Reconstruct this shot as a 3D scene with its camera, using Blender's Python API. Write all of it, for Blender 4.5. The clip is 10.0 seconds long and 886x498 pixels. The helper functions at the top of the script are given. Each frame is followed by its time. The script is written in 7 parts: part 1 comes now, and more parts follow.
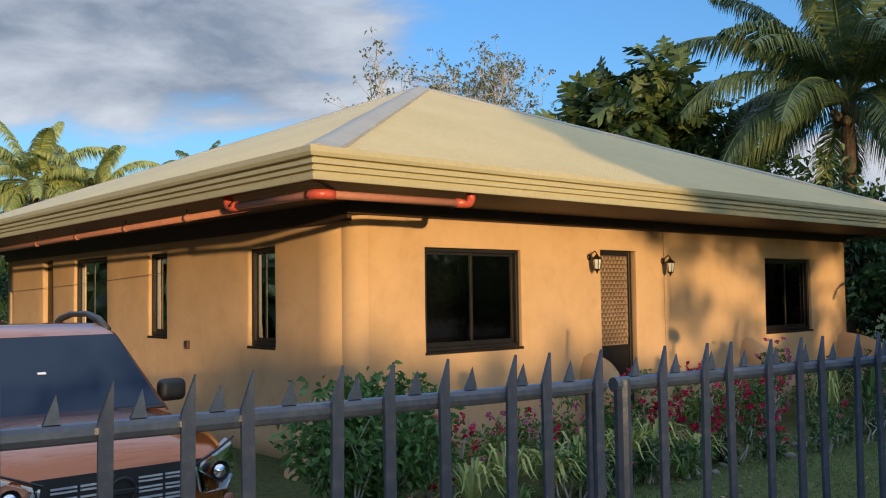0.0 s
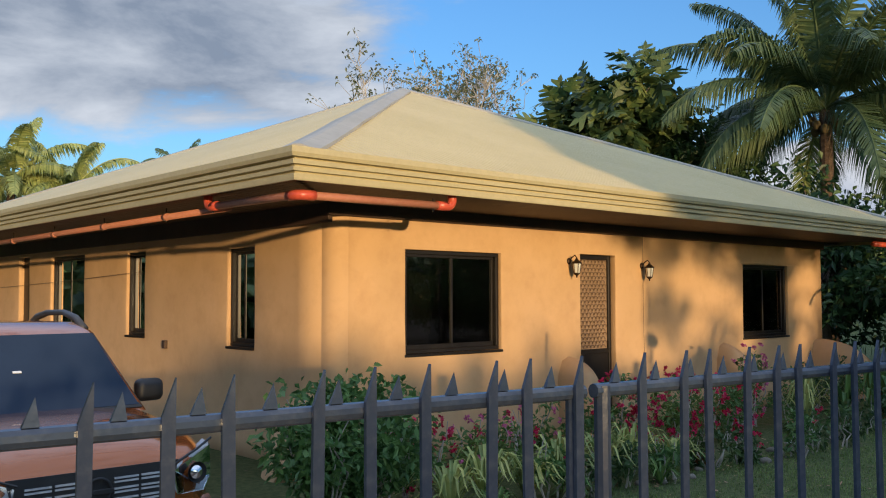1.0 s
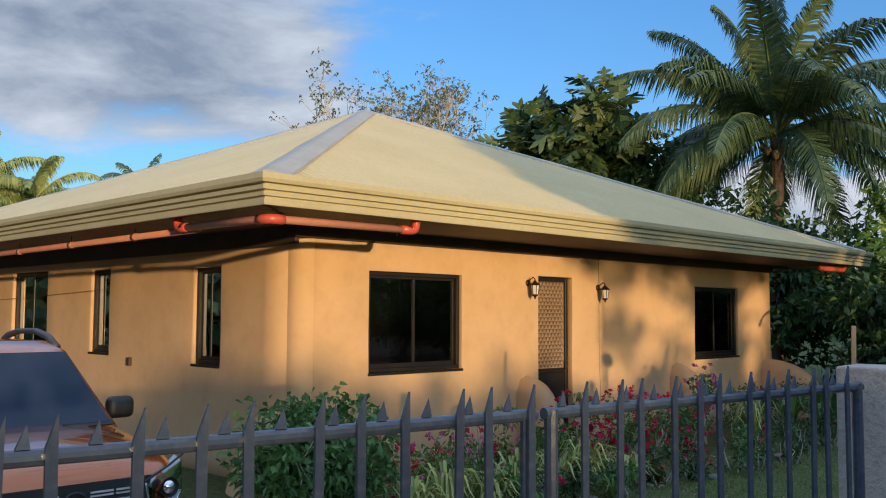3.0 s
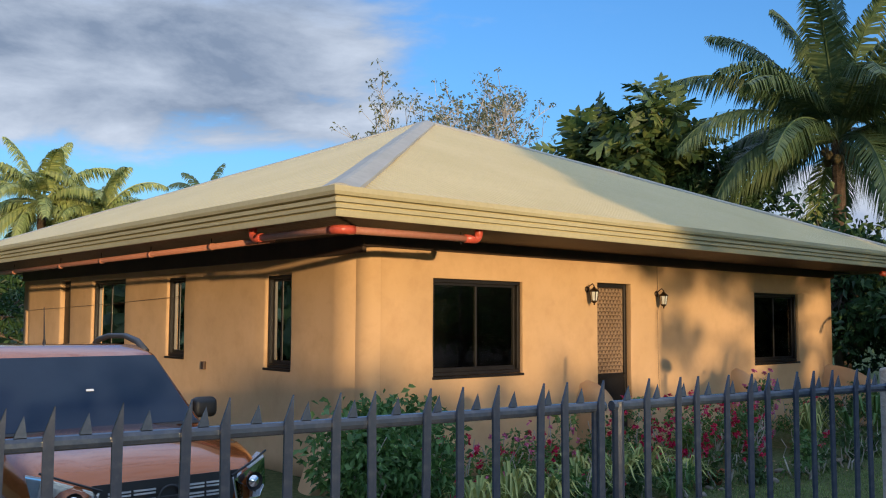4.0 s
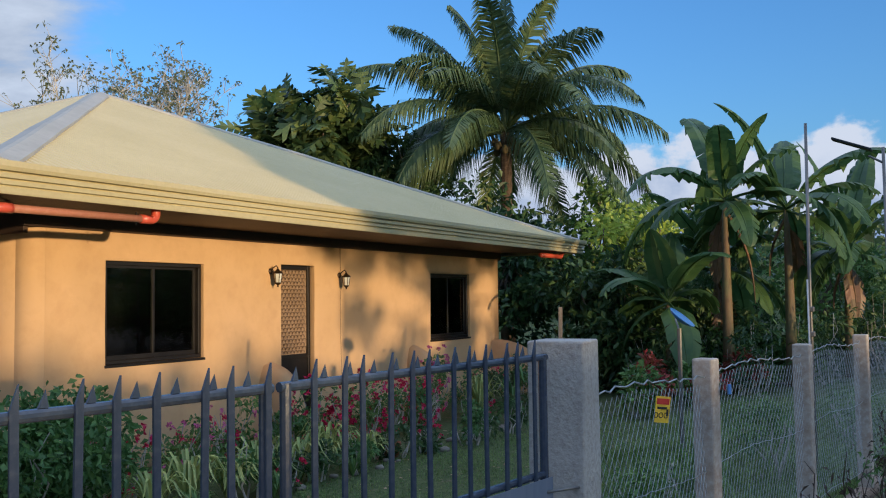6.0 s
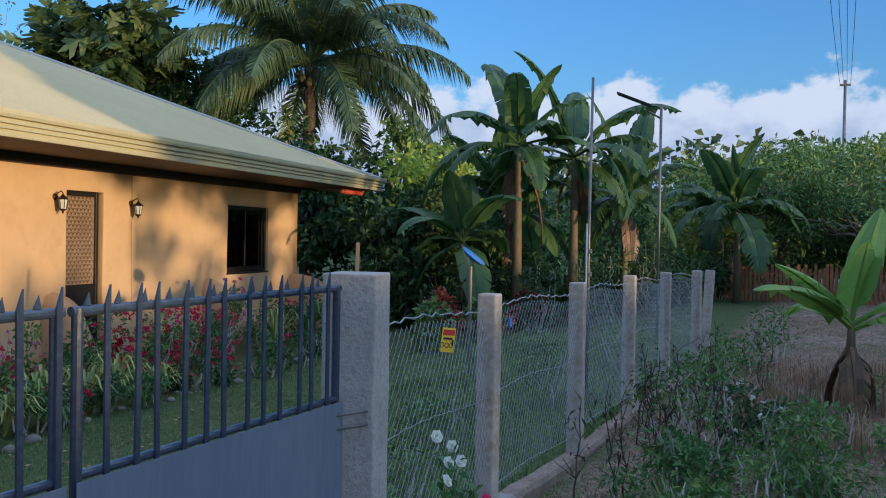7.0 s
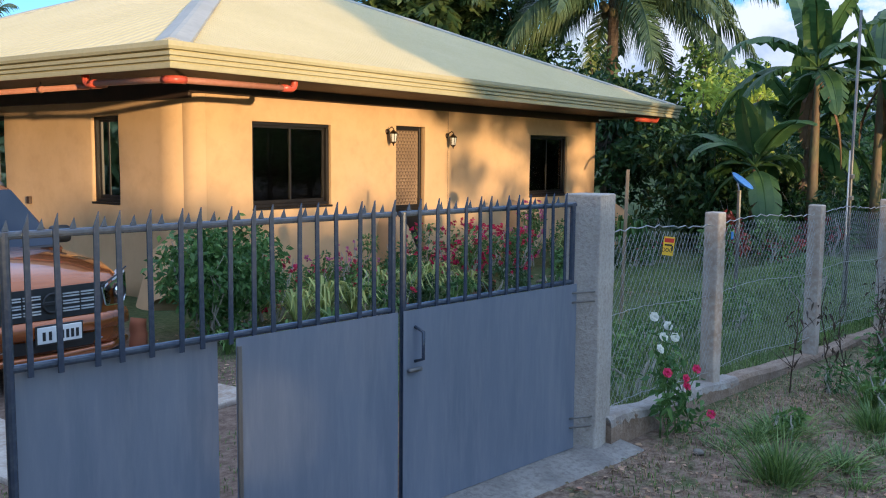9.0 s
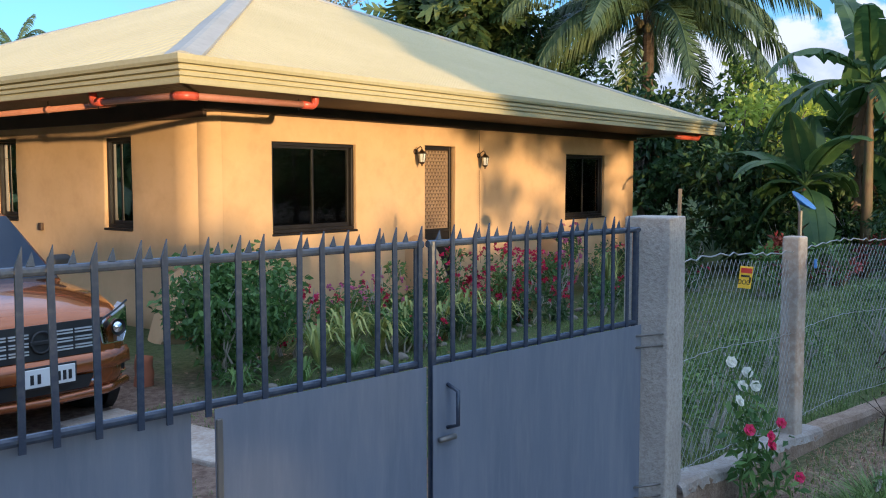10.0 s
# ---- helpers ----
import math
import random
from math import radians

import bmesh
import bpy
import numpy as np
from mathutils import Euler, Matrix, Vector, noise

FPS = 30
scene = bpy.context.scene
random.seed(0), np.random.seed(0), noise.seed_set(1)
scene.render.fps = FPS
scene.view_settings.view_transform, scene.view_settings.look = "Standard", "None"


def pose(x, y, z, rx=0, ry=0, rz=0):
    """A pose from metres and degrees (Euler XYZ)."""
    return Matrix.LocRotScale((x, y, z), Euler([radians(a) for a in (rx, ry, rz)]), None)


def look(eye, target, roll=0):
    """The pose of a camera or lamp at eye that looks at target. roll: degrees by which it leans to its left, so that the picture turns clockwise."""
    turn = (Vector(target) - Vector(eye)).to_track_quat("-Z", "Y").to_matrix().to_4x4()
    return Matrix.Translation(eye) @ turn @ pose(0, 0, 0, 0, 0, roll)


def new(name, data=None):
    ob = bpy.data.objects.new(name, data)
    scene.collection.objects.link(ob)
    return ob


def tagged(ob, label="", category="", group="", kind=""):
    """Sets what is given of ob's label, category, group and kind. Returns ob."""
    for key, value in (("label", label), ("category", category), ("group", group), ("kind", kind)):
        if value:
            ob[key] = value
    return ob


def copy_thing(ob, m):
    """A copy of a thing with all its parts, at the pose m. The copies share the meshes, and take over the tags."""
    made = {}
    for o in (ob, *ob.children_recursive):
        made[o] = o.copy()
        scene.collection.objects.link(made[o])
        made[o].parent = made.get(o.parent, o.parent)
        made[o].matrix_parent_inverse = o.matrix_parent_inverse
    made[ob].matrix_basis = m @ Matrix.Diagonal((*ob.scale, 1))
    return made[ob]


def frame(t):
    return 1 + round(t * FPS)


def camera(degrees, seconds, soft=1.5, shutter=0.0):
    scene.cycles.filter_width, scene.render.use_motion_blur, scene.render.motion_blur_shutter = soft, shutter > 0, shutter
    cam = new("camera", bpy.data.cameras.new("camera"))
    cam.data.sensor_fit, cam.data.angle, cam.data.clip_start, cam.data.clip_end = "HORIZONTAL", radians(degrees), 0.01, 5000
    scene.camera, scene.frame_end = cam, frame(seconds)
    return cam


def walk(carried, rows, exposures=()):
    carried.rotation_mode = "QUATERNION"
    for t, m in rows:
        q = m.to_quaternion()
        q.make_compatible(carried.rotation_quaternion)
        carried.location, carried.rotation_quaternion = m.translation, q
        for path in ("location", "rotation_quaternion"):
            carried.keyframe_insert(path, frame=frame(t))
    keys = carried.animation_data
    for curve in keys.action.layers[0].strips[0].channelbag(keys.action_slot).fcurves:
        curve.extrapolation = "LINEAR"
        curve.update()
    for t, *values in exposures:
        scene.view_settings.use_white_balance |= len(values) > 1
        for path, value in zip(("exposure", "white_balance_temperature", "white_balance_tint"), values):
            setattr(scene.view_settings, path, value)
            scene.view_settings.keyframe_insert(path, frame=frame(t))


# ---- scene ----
cam = camera(51.5, 10.0, soft=1.1)


def stand(x, y, z, yaw, pitch, roll):
    return pose(x, y, z, 0, 0, yaw) @ pose(0, 0, 0, 90 + pitch) @ pose(0, 0, 0, 0, 0, roll)


PATH = [
    (0.0, -6.134, -8.541, 1.790, -41.32, 2.89, -0.83),
    (0.5, -6.125, -8.526, 1.789, -41.34, 3.01, -0.54),
    (1.0, -6.140, -8.540, 1.796, -42.56, 3.00, -0.18),
    (1.5, -6.240, -8.620, 1.811, -44.86, 3.10, 0.04),
    (2.0, -6.384, -8.734, 1.826, -46.84, 3.40, 0.40),
    (3.5, -6.445, -8.828, 1.850, -43.23, 4.41, 0.29),
    (4.0, -6.745, -9.008, 1.847, -41.57, 4.37, 0.26),
    (4.5, -6.818, -9.015, 1.844, -41.29, 4.41, -0.02),
    (5.0, -6.823, -9.015, 1.850, -44.01, 4.22, -0.14),
    (5.5, -6.769, -9.019, 1.847, -51.28, 3.84, -0.49),
    (6.0, -6.718, -9.057, 1.849, -60.91, 3.14, -0.77),
    (7.3, -7.003, -9.204, 1.837, -74.14, -1.22, 1.24),
    (7.5, -7.298, -9.407, 1.863, -71.63, -2.35, 1.48),
    (8.0, -8.057, -10.003, 1.898, -62.43, -5.34, 1.27),
    (8.5, -8.327, -10.315, 1.909, -56.35, -6.16, 1.17),
    (9.0, -8.229, -10.238, 1.894, -53.98, -5.77, 0.50),
    (9.5, -7.753, -9.749, 1.892, -51.12, -5.28, -1.21),
    (10.0, -7.497, -9.661, 1.864, -52.10, -4.37, -0.01),
]
walk(cam, [(t, stand(*r)) for t, *r in PATH], exposures=[(0.0, 0.05, 5600, 10), (2.0, 0.05, 5600, 10), (3.5, 0.05, 5350, 10), (6.0, 0.05, 5200, 10), (7.5, 0.16, 4950, 10), (8.5, 0.58, 5080, 10), (10.0, 0.58, 5280, 10)])

# ---------------------------------------------------------------- light
SUN = Vector((-0.348, -0.934, 0.0762)).normalized()
sun = new("sun", bpy.data.lights.new("sun", "SUN"))
sun.data.energy, sun.data.angle, sun.data.color = 4.0, radians(0.9), (1.0, 0.64, 0.27)
sun.matrix_world = look((0, 0, 30), Vector((0, 0, 30)) - SUN)

world = bpy.data.worlds.new("world")
scene.world = world
world.use_nodes = True


def nd(tree, kind, **vals):
    n = tree.nodes.new(kind)
    for k, v in vals.items():
        if k in n.inputs:
            n.inputs[k].default_value = v
        else:
            setattr(n, k, v)
    return n


def build_sky():
    t = world.node_tree
    t.nodes.clear()
    L = t.links.new
    sky = nd(t, "ShaderNodeTexSky", sky_type="NISHITA", sun_disc=False)
    sky.sun_elevation, sky.sun_rotation = math.asin(SUN.z), math.atan2(SUN.x, SUN.y)
    sky.air_density, sky.dust_density, sky.ozone_density = 1.0, 1.3, 2.0
    tc = nd(t, "ShaderNodeTexCoord")
    sep = nd(t, "ShaderNodeSeparateXYZ")
    L(tc.outputs["Generated"], sep.inputs[0])

    def m(op, a, b=None, c=None, clamp=False):
        n = nd(t, "ShaderNodeMath", operation=op, use_clamp=clamp)
        for i, v in enumerate((a, b, c)):
            if v is None:
                continue
            if isinstance(v, (int, float)):
                n.inputs[i].default_value = v
            else:
                L(v, n.inputs[i])
        return n.outputs[0]

    def step(v, lo, hi):
        n = nd(t, "ShaderNodeMapRange", interpolation_type="SMOOTHSTEP")
        L(v, n.inputs[0])
        n.inputs[1].default_value, n.inputs[2].default_value = lo, hi
        return n.outputs[0]

    az = m("ARCTAN2", sep.outputs[1], sep.outputs[0])
    el = m("ARCSINE", sep.outputs[2])
    # cloud grain, stretched along the horizon
    comb = nd(t, "ShaderNodeCombineXYZ")
    L(az, comb.inputs[0])
    L(m("MULTIPLY", el, 2.6), comb.inputs[1])
    big = nd(t, "ShaderNodeTexNoise", Scale=5.0, Detail=8.0, Roughness=0.58, Distortion=0.2)
    L(comb.outputs[0], big.inputs["Vector"])
    puffs = nd(t, "ShaderNodeTexNoise", Scale=15.0, Detail=7.0, Roughness=0.55)
    comb2 = nd(t, "ShaderNodeCombineXYZ")
    L(az, comb2.inputs[0])
    L(m("MULTIPLY", el, 1.3), comb2.inputs[1])
    L(comb2.outputs[0], puffs.inputs["Vector"])
    # a broad grey sheet of cloud to the north
    elw = m("ADD", el, m("MULTIPLY", m("SUBTRACT", big.outputs[0], 0.5), 0.16))
    azw = m("ADD", az, m("MULTIPLY", m("SUBTRACT", big.outputs[0], 0.5), 0.55))
    sheet = m("MULTIPLY", m("MULTIPLY", step(elw, 0.165, 0.205), step(elw, 0.42, 0.31)), m("MULTIPLY", step(azw, 0.82, 0.98), step(azw, 2.4, 1.9)))
    # cumulus heaps low in the east
    top = m("ADD", el, m("MULTIPLY", m("SUBTRACT", puffs.outputs[0], 0.5), -0.16))
    heap = m("MULTIPLY", step(top, 0.165, 0.145), m("MULTIPLY", step(az, -0.9, -0.5), step(az, 0.62, 0.45)))
    wisps = m("MULTIPLY", m("MULTIPLY", step(big.outputs[0], 0.6, 0.8), step(el, 0.25, 0.5)), 0.35)
    grey = nd(t, "ShaderNodeMapRange")
    L(big.outputs[0], grey.inputs[0])
    grey.inputs[1].default_value, grey.inputs[2].default_value = 0.36, 0.68
    tone = nd(t, "ShaderNodeMix", data_type="RGBA")
    L(grey.outputs[0], tone.inputs[0])
    tone.inputs[6].default_value, tone.inputs[7].default_value = (1.6, 1.78, 2.05, 1), (4.2, 4.1, 3.95, 1)
    heaptone = nd(t, "ShaderNodeMix", data_type="RGBA")
    L(step(m("ADD", m("MULTIPLY", el, 5.0), m("MULTIPLY", puffs.outputs[0], 1.2)), 0.75, 1.35), heaptone.inputs[0])
    heaptone.inputs[6].default_value, heaptone.inputs[7].default_value = (1.75, 2.1, 2.7, 1), (4.3, 4.05, 3.8, 1)
    cur = sky.outputs[0]
    tint = nd(t, "ShaderNodeMix", data_type="RGBA", blend_type="MULTIPLY")
    tint.inputs[0].default_value = 1.0
    L(cur, tint.inputs[6])
    tint.inputs[7].default_value = SKY_TINT
    cur = tint.outputs[2]
    # bright cloud above the view, added to lift the fill light in shade
    high = m("MULTIPLY", m("MULTIPLY", step(el, 0.38, 0.75), step(big.outputs[0], 0.28, 0.52)), FILL_CLOUD)
    hightone = nd(t, "ShaderNodeMix", data_type="RGBA")
    hightone.inputs[0].default_value = 1.0
    hightone.inputs[7].default_value = (7.2, 7.8, 8.8, 1)
    for mask, col in ((wisps, heaptone), (high, hightone), (sheet, tone), (heap, heaptone)):
        mx = nd(t, "ShaderNodeMix", data_type="RGBA")
        L(mask, mx.inputs[0])
        L(cur, mx.inputs[6])
        L(col.outputs[2], mx.inputs[7])
        cur = mx.outputs[2]
    bg = nd(t, "ShaderNodeBackground", Strength=SKY_STRENGTH)
    L(cur, bg.inputs[0])
    out = nd(t, "ShaderNodeOutputWorld")
    L(bg.outputs[0], out.inputs[0])


FILL_CLOUD = 0.7
SKY_TINT, SKY_STRENGTH = (1.22, 1.56, 2.0, 1), 0.165
build_sky()


# ---------------------------------------------------------------- materials
def mat(name, a, b=None, c=None, scale=3.0, fine=60.0, rough=0.7, metal=0.0, bump=0.15, stretch=(1, 1, 1), island=0.0, glow=0.0, coat=0.0, contrast=(0.35, 0.65), trans=0.0, spec=0.5, fine_amount=0.12):
    """A procedural surface: colour a to b in broad patches, c in fine grain, with fine relief."""
    mt = bpy.data.materials.new(name)
    mt.use_nodes = True
    t = mt.node_tree
    L = t.links.new
    p = t.nodes["Principled BSDF"]
    out = t.nodes["Material Output"]
    b, c = b or a, c or a
    tc = nd(t, "ShaderNodeTexCoord")
    mp = nd(t, "ShaderNodeMapping")
    mp.inputs["Scale"].default_value = stretch
    L(tc.outputs["Object"], mp.inputs[0])
    n1 = nd(t, "ShaderNodeTexNoise", Scale=scale, Detail=5.0, Roughness=0.6)
    n2 = nd(t, "ShaderNodeTexNoise", Scale=fine, Detail=4.0, Roughness=0.65)
    L(mp.outputs[0], n1.inputs["Vector"])
    L(mp.outputs[0], n2.inputs["Vector"])
    r1 = nd(t, "ShaderNodeMapRange")
    L(n1.outputs[0], r1.inputs[0])
    r1.inputs[1].default_value, r1.inputs[2].default_value = contrast
    m1 = nd(t, "ShaderNodeMix", data_type="RGBA")
    L(r1.outputs[0], m1.inputs[0])
    m1.inputs[6].default_value, m1.inputs[7].default_value = (*a, 1), (*b, 1)
    r2 = nd(t, "ShaderNodeMapRange")
    L(n2.outputs[0], r2.inputs[0])
    r2.inputs[1].default_value, r2.inputs[2].default_value, r2.inputs[4].default_value = 0.45, 0.75, fine_amount * 4
    m2 = nd(t, "ShaderNodeMix", data_type="RGBA")
    L(r2.outputs[0], m2.inputs[0])
    L(m1.outputs[2], m2.inputs[6])
    m2.inputs[7].default_value = (*c, 1)
    col = m2.outputs[2]
    if island:
        geo = nd(t, "ShaderNodeNewGeometry")
        hsv = nd(t, "ShaderNodeHueSaturation")
        rv = nd(t, "ShaderNodeMapRange")
        L(geo.outputs["Random Per Island"], rv.inputs[0])
        rv.inputs[3].default_value, rv.inputs[4].default_value = 1 - island, 1 + island
        L(rv.outputs[0], hsv.inputs["Value"])
        rh = nd(t, "ShaderNodeMapRange")
        L(geo.outputs["Random Per Island"], rh.inputs[0])
        rh.inputs[3].default_value, rh.inputs[4].default_value = 0.5 + island * 0.05, 0.5 - island * 0.04
        L(rh.outputs[0], hsv.inputs["Hue"])
        L(col, hsv.inputs["Color"])
        col = hsv.outputs[0]
    L(col, p.inputs["Base Color"])
    p.inputs["Roughness"].default_value, p.inputs["Metallic"].default_value = rough, metal
    p.inputs["Specular IOR Level"].default_value = spec
    if coat:
        p.inputs["Coat Weight"].default_value, p.inputs["Coat Roughness"].default_value = coat, 0.04
    if glow:
        L(col, p.inputs["Emission Color"])
        p.inputs["Emission Strength"].default_value = glow
    if bump:
        bp = nd(t, "ShaderNodeBump", Strength=bump, Distance=0.02)
        ad = nd(t, "ShaderNodeMath", operation="ADD")
        L(n1.outputs[0], ad.inputs[0])
        L(n2.outputs[0], ad.inputs[1])
        L(ad.outputs[0], bp.inputs["Height"])
        L(bp.outputs[0], p.inputs["Normal"])
    if trans:
        tr = nd(t, "ShaderNodeBsdfTranslucent")
        L(col, tr.inputs[0])
        mx = nd(t, "ShaderNodeMixShader")
        mx.inputs[0].default_value = trans
        L(p.outputs[0], mx.inputs[1])
        L(tr.outputs[0], mx.inputs[2])
        L(mx.outputs[0], out.inputs[0])
    return mt


def leafmat(name, a, b, island=0.35, trans=0.25, rough=0.45):
    return mat(name, a, b, b, scale=2.0, fine=25.0, rough=rough, bump=0.0, island=island, trans=trans, spec=0.4)


PLASTER = mat("ochre_plaster", (0.60, 0.385, 0.195), (0.66, 0.43, 0.23), (0.48, 0.29, 0.145), scale=0.8, fine=3.5, rough=0.9, bump=0.08, spec=0.15, contrast=(0.35, 0.65), fine_amount=0.1)
ROOF = mat("cream_roof_sheet", (0.52, 0.425, 0.20), (0.57, 0.47, 0.235), (0.42, 0.34, 0.17), scale=0.5, fine=9, rough=0.55, bump=0.03, fine_amount=0.07)
HIP = mat("grey_hip_flashing", (0.36, 0.335, 0.27), (0.42, 0.39, 0.32), (0.30, 0.275, 0.225), scale=1.2, fine=12, rough=0.65, bump=0.05)
FASCIA = mat("cream_fascia_metal", (0.46, 0.40, 0.22), (0.51, 0.45, 0.26), (0.37, 0.32, 0.18), scale=0.7, fine=16, rough=0.5, bump=0.04)
# Dark brown boards, toned down further to deepen the shade under the eaves
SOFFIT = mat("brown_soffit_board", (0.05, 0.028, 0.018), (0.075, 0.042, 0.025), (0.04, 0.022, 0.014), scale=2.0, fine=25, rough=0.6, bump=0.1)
PVC = mat("orange_pvc", (0.56, 0.22, 0.125), (0.50, 0.20, 0.12), (0.60, 0.32, 0.20), scale=1.6, fine=20, rough=0.4, bump=0.02)
PVC2 = mat("red_pvc_joint", (0.62, 0.10, 0.045), (0.55, 0.09, 0.05), scale=2, fine=20, rough=0.35, bump=0.02)
ALU = mat("black_aluminium", (0.018, 0.015, 0.014), (0.03, 0.025, 0.022), scale=4, fine=50, rough=0.4, metal=0.3, bump=0.03)
CURTAIN = mat("yellow_curtain", (0.74, 0.56, 0.24), (0.64, 0.46, 0.18), scale=3, fine=30, rough=0.9, bump=0.1)
# Near-black base that paints the shade of the rooms
ROOM_GLOOM = mat("painted_room_gloom", (0.02, 0.018, 0.016), (0.03, 0.026, 0.022), scale=2, rough=0.95)
BRONZE = mat("dark_bronze", (0.045, 0.03, 0.02), (0.08, 0.05, 0.03), scale=8, fine=60, rough=0.45, metal=0.7, bump=0.1)
GATE = mat("slate_blue_gate_paint", (0.031, 0.043, 0.071), (0.044, 0.057, 0.087), (0.09, 0.10, 0.12), scale=2.5, fine=40, rough=0.22, bump=0.06)
SHEET = mat("slate_blue_gate_sheet", (0.125, 0.15, 0.205), (0.158, 0.182, 0.238), (0.25, 0.262, 0.295), scale=3.0, fine=9, rough=0.5, bump=0.04, stretch=(2.2, 2.2, 0.3), fine_amount=0.09)
CONC = mat("grey_concrete", (0.36, 0.33, 0.29), (0.46, 0.43, 0.385), (0.25, 0.22, 0.19), scale=3.0, fine=45, rough=0.92, bump=0.5, fine_amount=0.2)
CONC2 = mat("weathered_concrete", (0.46, 0.40, 0.335), (0.30, 0.225, 0.165), (0.56, 0.52, 0.46), scale=4.5, fine=28, rough=0.95, bump=0.22, fine_amount=0.16)
WIRE = mat("galvanised_wire", (0.42, 0.43, 0.42), (0.30, 0.29, 0.27), scale=20, fine=80, rough=0.4, metal=0.6, bump=0)
BARK = mat("grey_bark", (0.16, 0.115, 0.08), (0.24, 0.19, 0.14), (0.09, 0.065, 0.045), scale=4, fine=30, rough=0.95, bump=0.8, stretch=(1, 1, 0.35), fine_amount=0.2)
PALMBARK = mat("palm_bark", (0.085, 0.055, 0.038), (0.13, 0.09, 0.065), (0.045, 0.03, 0.022), scale=3, fine=14, rough=0.95, bump=0.9, stretch=(1, 1, 3), fine_amount=0.2)
TWIG = mat("pale_twig", (0.46, 0.43, 0.38), (0.34, 0.30, 0.25), scale=5, fine=40, rough=0.9, bump=0.2)
LEAF_BUSH = leafmat("bush_leaf", (0.072, 0.150, 0.043), (0.112, 0.210, 0.051))
LEAF_DARK = leafmat("dark_leaf", (0.038, 0.082, 0.028), (0.070, 0.122, 0.036), island=0.5)
LEAF_MID = leafmat("garden_leaf", (0.096, 0.180, 0.051), (0.160, 0.255, 0.058))
LEAF_LIME = leafmat("lime_leaf", (0.352, 0.450, 0.058), (0.480, 0.540, 0.087), trans=0.4)
LEAF_BIG = leafmat("broad_tree_leaf", (0.042, 0.088, 0.03), (0.12, 0.155, 0.045), island=0.6)
# Lighter leaf that puts sunlight into the colour of three far trees
LEAF_SUN = leafmat("sunlit_leaf", (0.19, 0.26, 0.055), (0.28, 0.33, 0.075), trans=0.35)
LEAF_SPARSE = leafmat("small_grey_leaf", (0.105, 0.130, 0.066), (0.165, 0.175, 0.09))
FROND = leafmat("palm_frond", (0.048, 0.09, 0.038), (0.108, 0.148, 0.058), trans=0.25)
# Yellow-green of old fronds, which also paints sunlight on the distant palms
FROND_OLD_SUNLIT = leafmat("old_and_sunlit_frond", (0.25, 0.32, 0.10), (0.34, 0.38, 0.14))
BANANA = leafmat("banana_leaf", (0.046, 0.100, 0.032), (0.085, 0.148, 0.042), island=0.25, trans=0.35, rough=0.4)
# Young leaf's pale green, with the light on the plant put into it
BANANA_LIT = leafmat("lit_young_banana_leaf", (0.192, 0.330, 0.058), (0.272, 0.405, 0.087), island=0.2, trans=0.4)
BANANA_DRY = leafmat("dry_banana_leaf", (0.27, 0.165, 0.085), (0.16, 0.10, 0.055), island=0.4)
STEM = mat("banana_stem", (0.13, 0.13, 0.05), (0.16, 0.09, 0.05), (0.08, 0.05, 0.03), scale=4, fine=20, rough=0.7, bump=0.3, stretch=(1, 1, 0.3), fine_amount=0.2)
VARIEG = leafmat("cream_green_strap_leaf", (0.52, 0.50, 0.17), (0.22, 0.33, 0.09), island=0.4)
ROSE_RED = leafmat("crimson_petal", (0.50, 0.015, 0.07), (0.62, 0.03, 0.12), island=0.3)
ROSE_PINK = leafmat("pink_petal", (0.55, 0.12, 0.28), (0.65, 0.2, 0.36), island=0.3)
PETAL_WHITE = leafmat("white_petal", (0.75, 0.74, 0.66), (0.7, 0.72, 0.6), island=0.1)
CROTON = leafmat("maroon_leaf", (0.224, 0.045, 0.043), (0.352, 0.090, 0.043), island=0.5)
GRASS = leafmat("grass_blade", (0.105, 0.18, 0.046), (0.185, 0.255, 0.068), island=0.4)
STRAW = leafmat("dry_straw", (0.384, 0.255, 0.145), (0.272, 0.180, 0.109), island=0.4)
WEED_DRY = leafmat("dead_weed", (0.055, 0.04, 0.03), (0.09, 0.06, 0.04), island=0.4)
STONE = mat("pale_stone", (0.22, 0.20, 0.165), (0.15, 0.13, 0.105), scale=6, fine=40, rough=0.95, bump=0.5)
WOOD = mat("weathered_wood", (0.30, 0.24, 0.17), (0.22, 0.16, 0.10), (0.13, 0.09, 0.06), scale=3, fine=30, rough=0.9, bump=0.3, stretch=(6, 6, 0.6))
WOOD_RED = mat("red_brown_slat", (0.26, 0.11, 0.05), (0.36, 0.18, 0.08), scale=3, fine=30, rough=0.9, bump=0.3, stretch=(4, 4, 0.6))
MAROON = mat("maroon_sheet", (0.16, 0.04, 0.06), (0.20, 0.06, 0.08), scale=2, fine=20, rough=0.6)
TERRA = mat("terracotta", (0.34, 0.12, 0.06), (0.28, 0.1, 0.05), scale=5, fine=40, rough=0.9, bump=0.2)
POLE = mat("galvanised_pole", (0.20, 0.195, 0.185), (0.14, 0.13, 0.12), scale=5, fine=40, rough=0.45, metal=0.5, bump=0.1)
BLUE = mat("blue_dish_paint", (0.05, 0.16, 0.42), (0.07, 0.2, 0.48), scale=4, fine=40, rough=0.4, bump=0.05)
YELLOW = mat("yellow_sign", (0.80, 0.52, 0.02), (0.76, 0.48, 0.03), scale=6, fine=40, rough=0.5, bump=0.02)
RED = mat("red_print", (0.55, 0.03, 0.02), scale=6, fine=40, rough=0.5, bump=0)
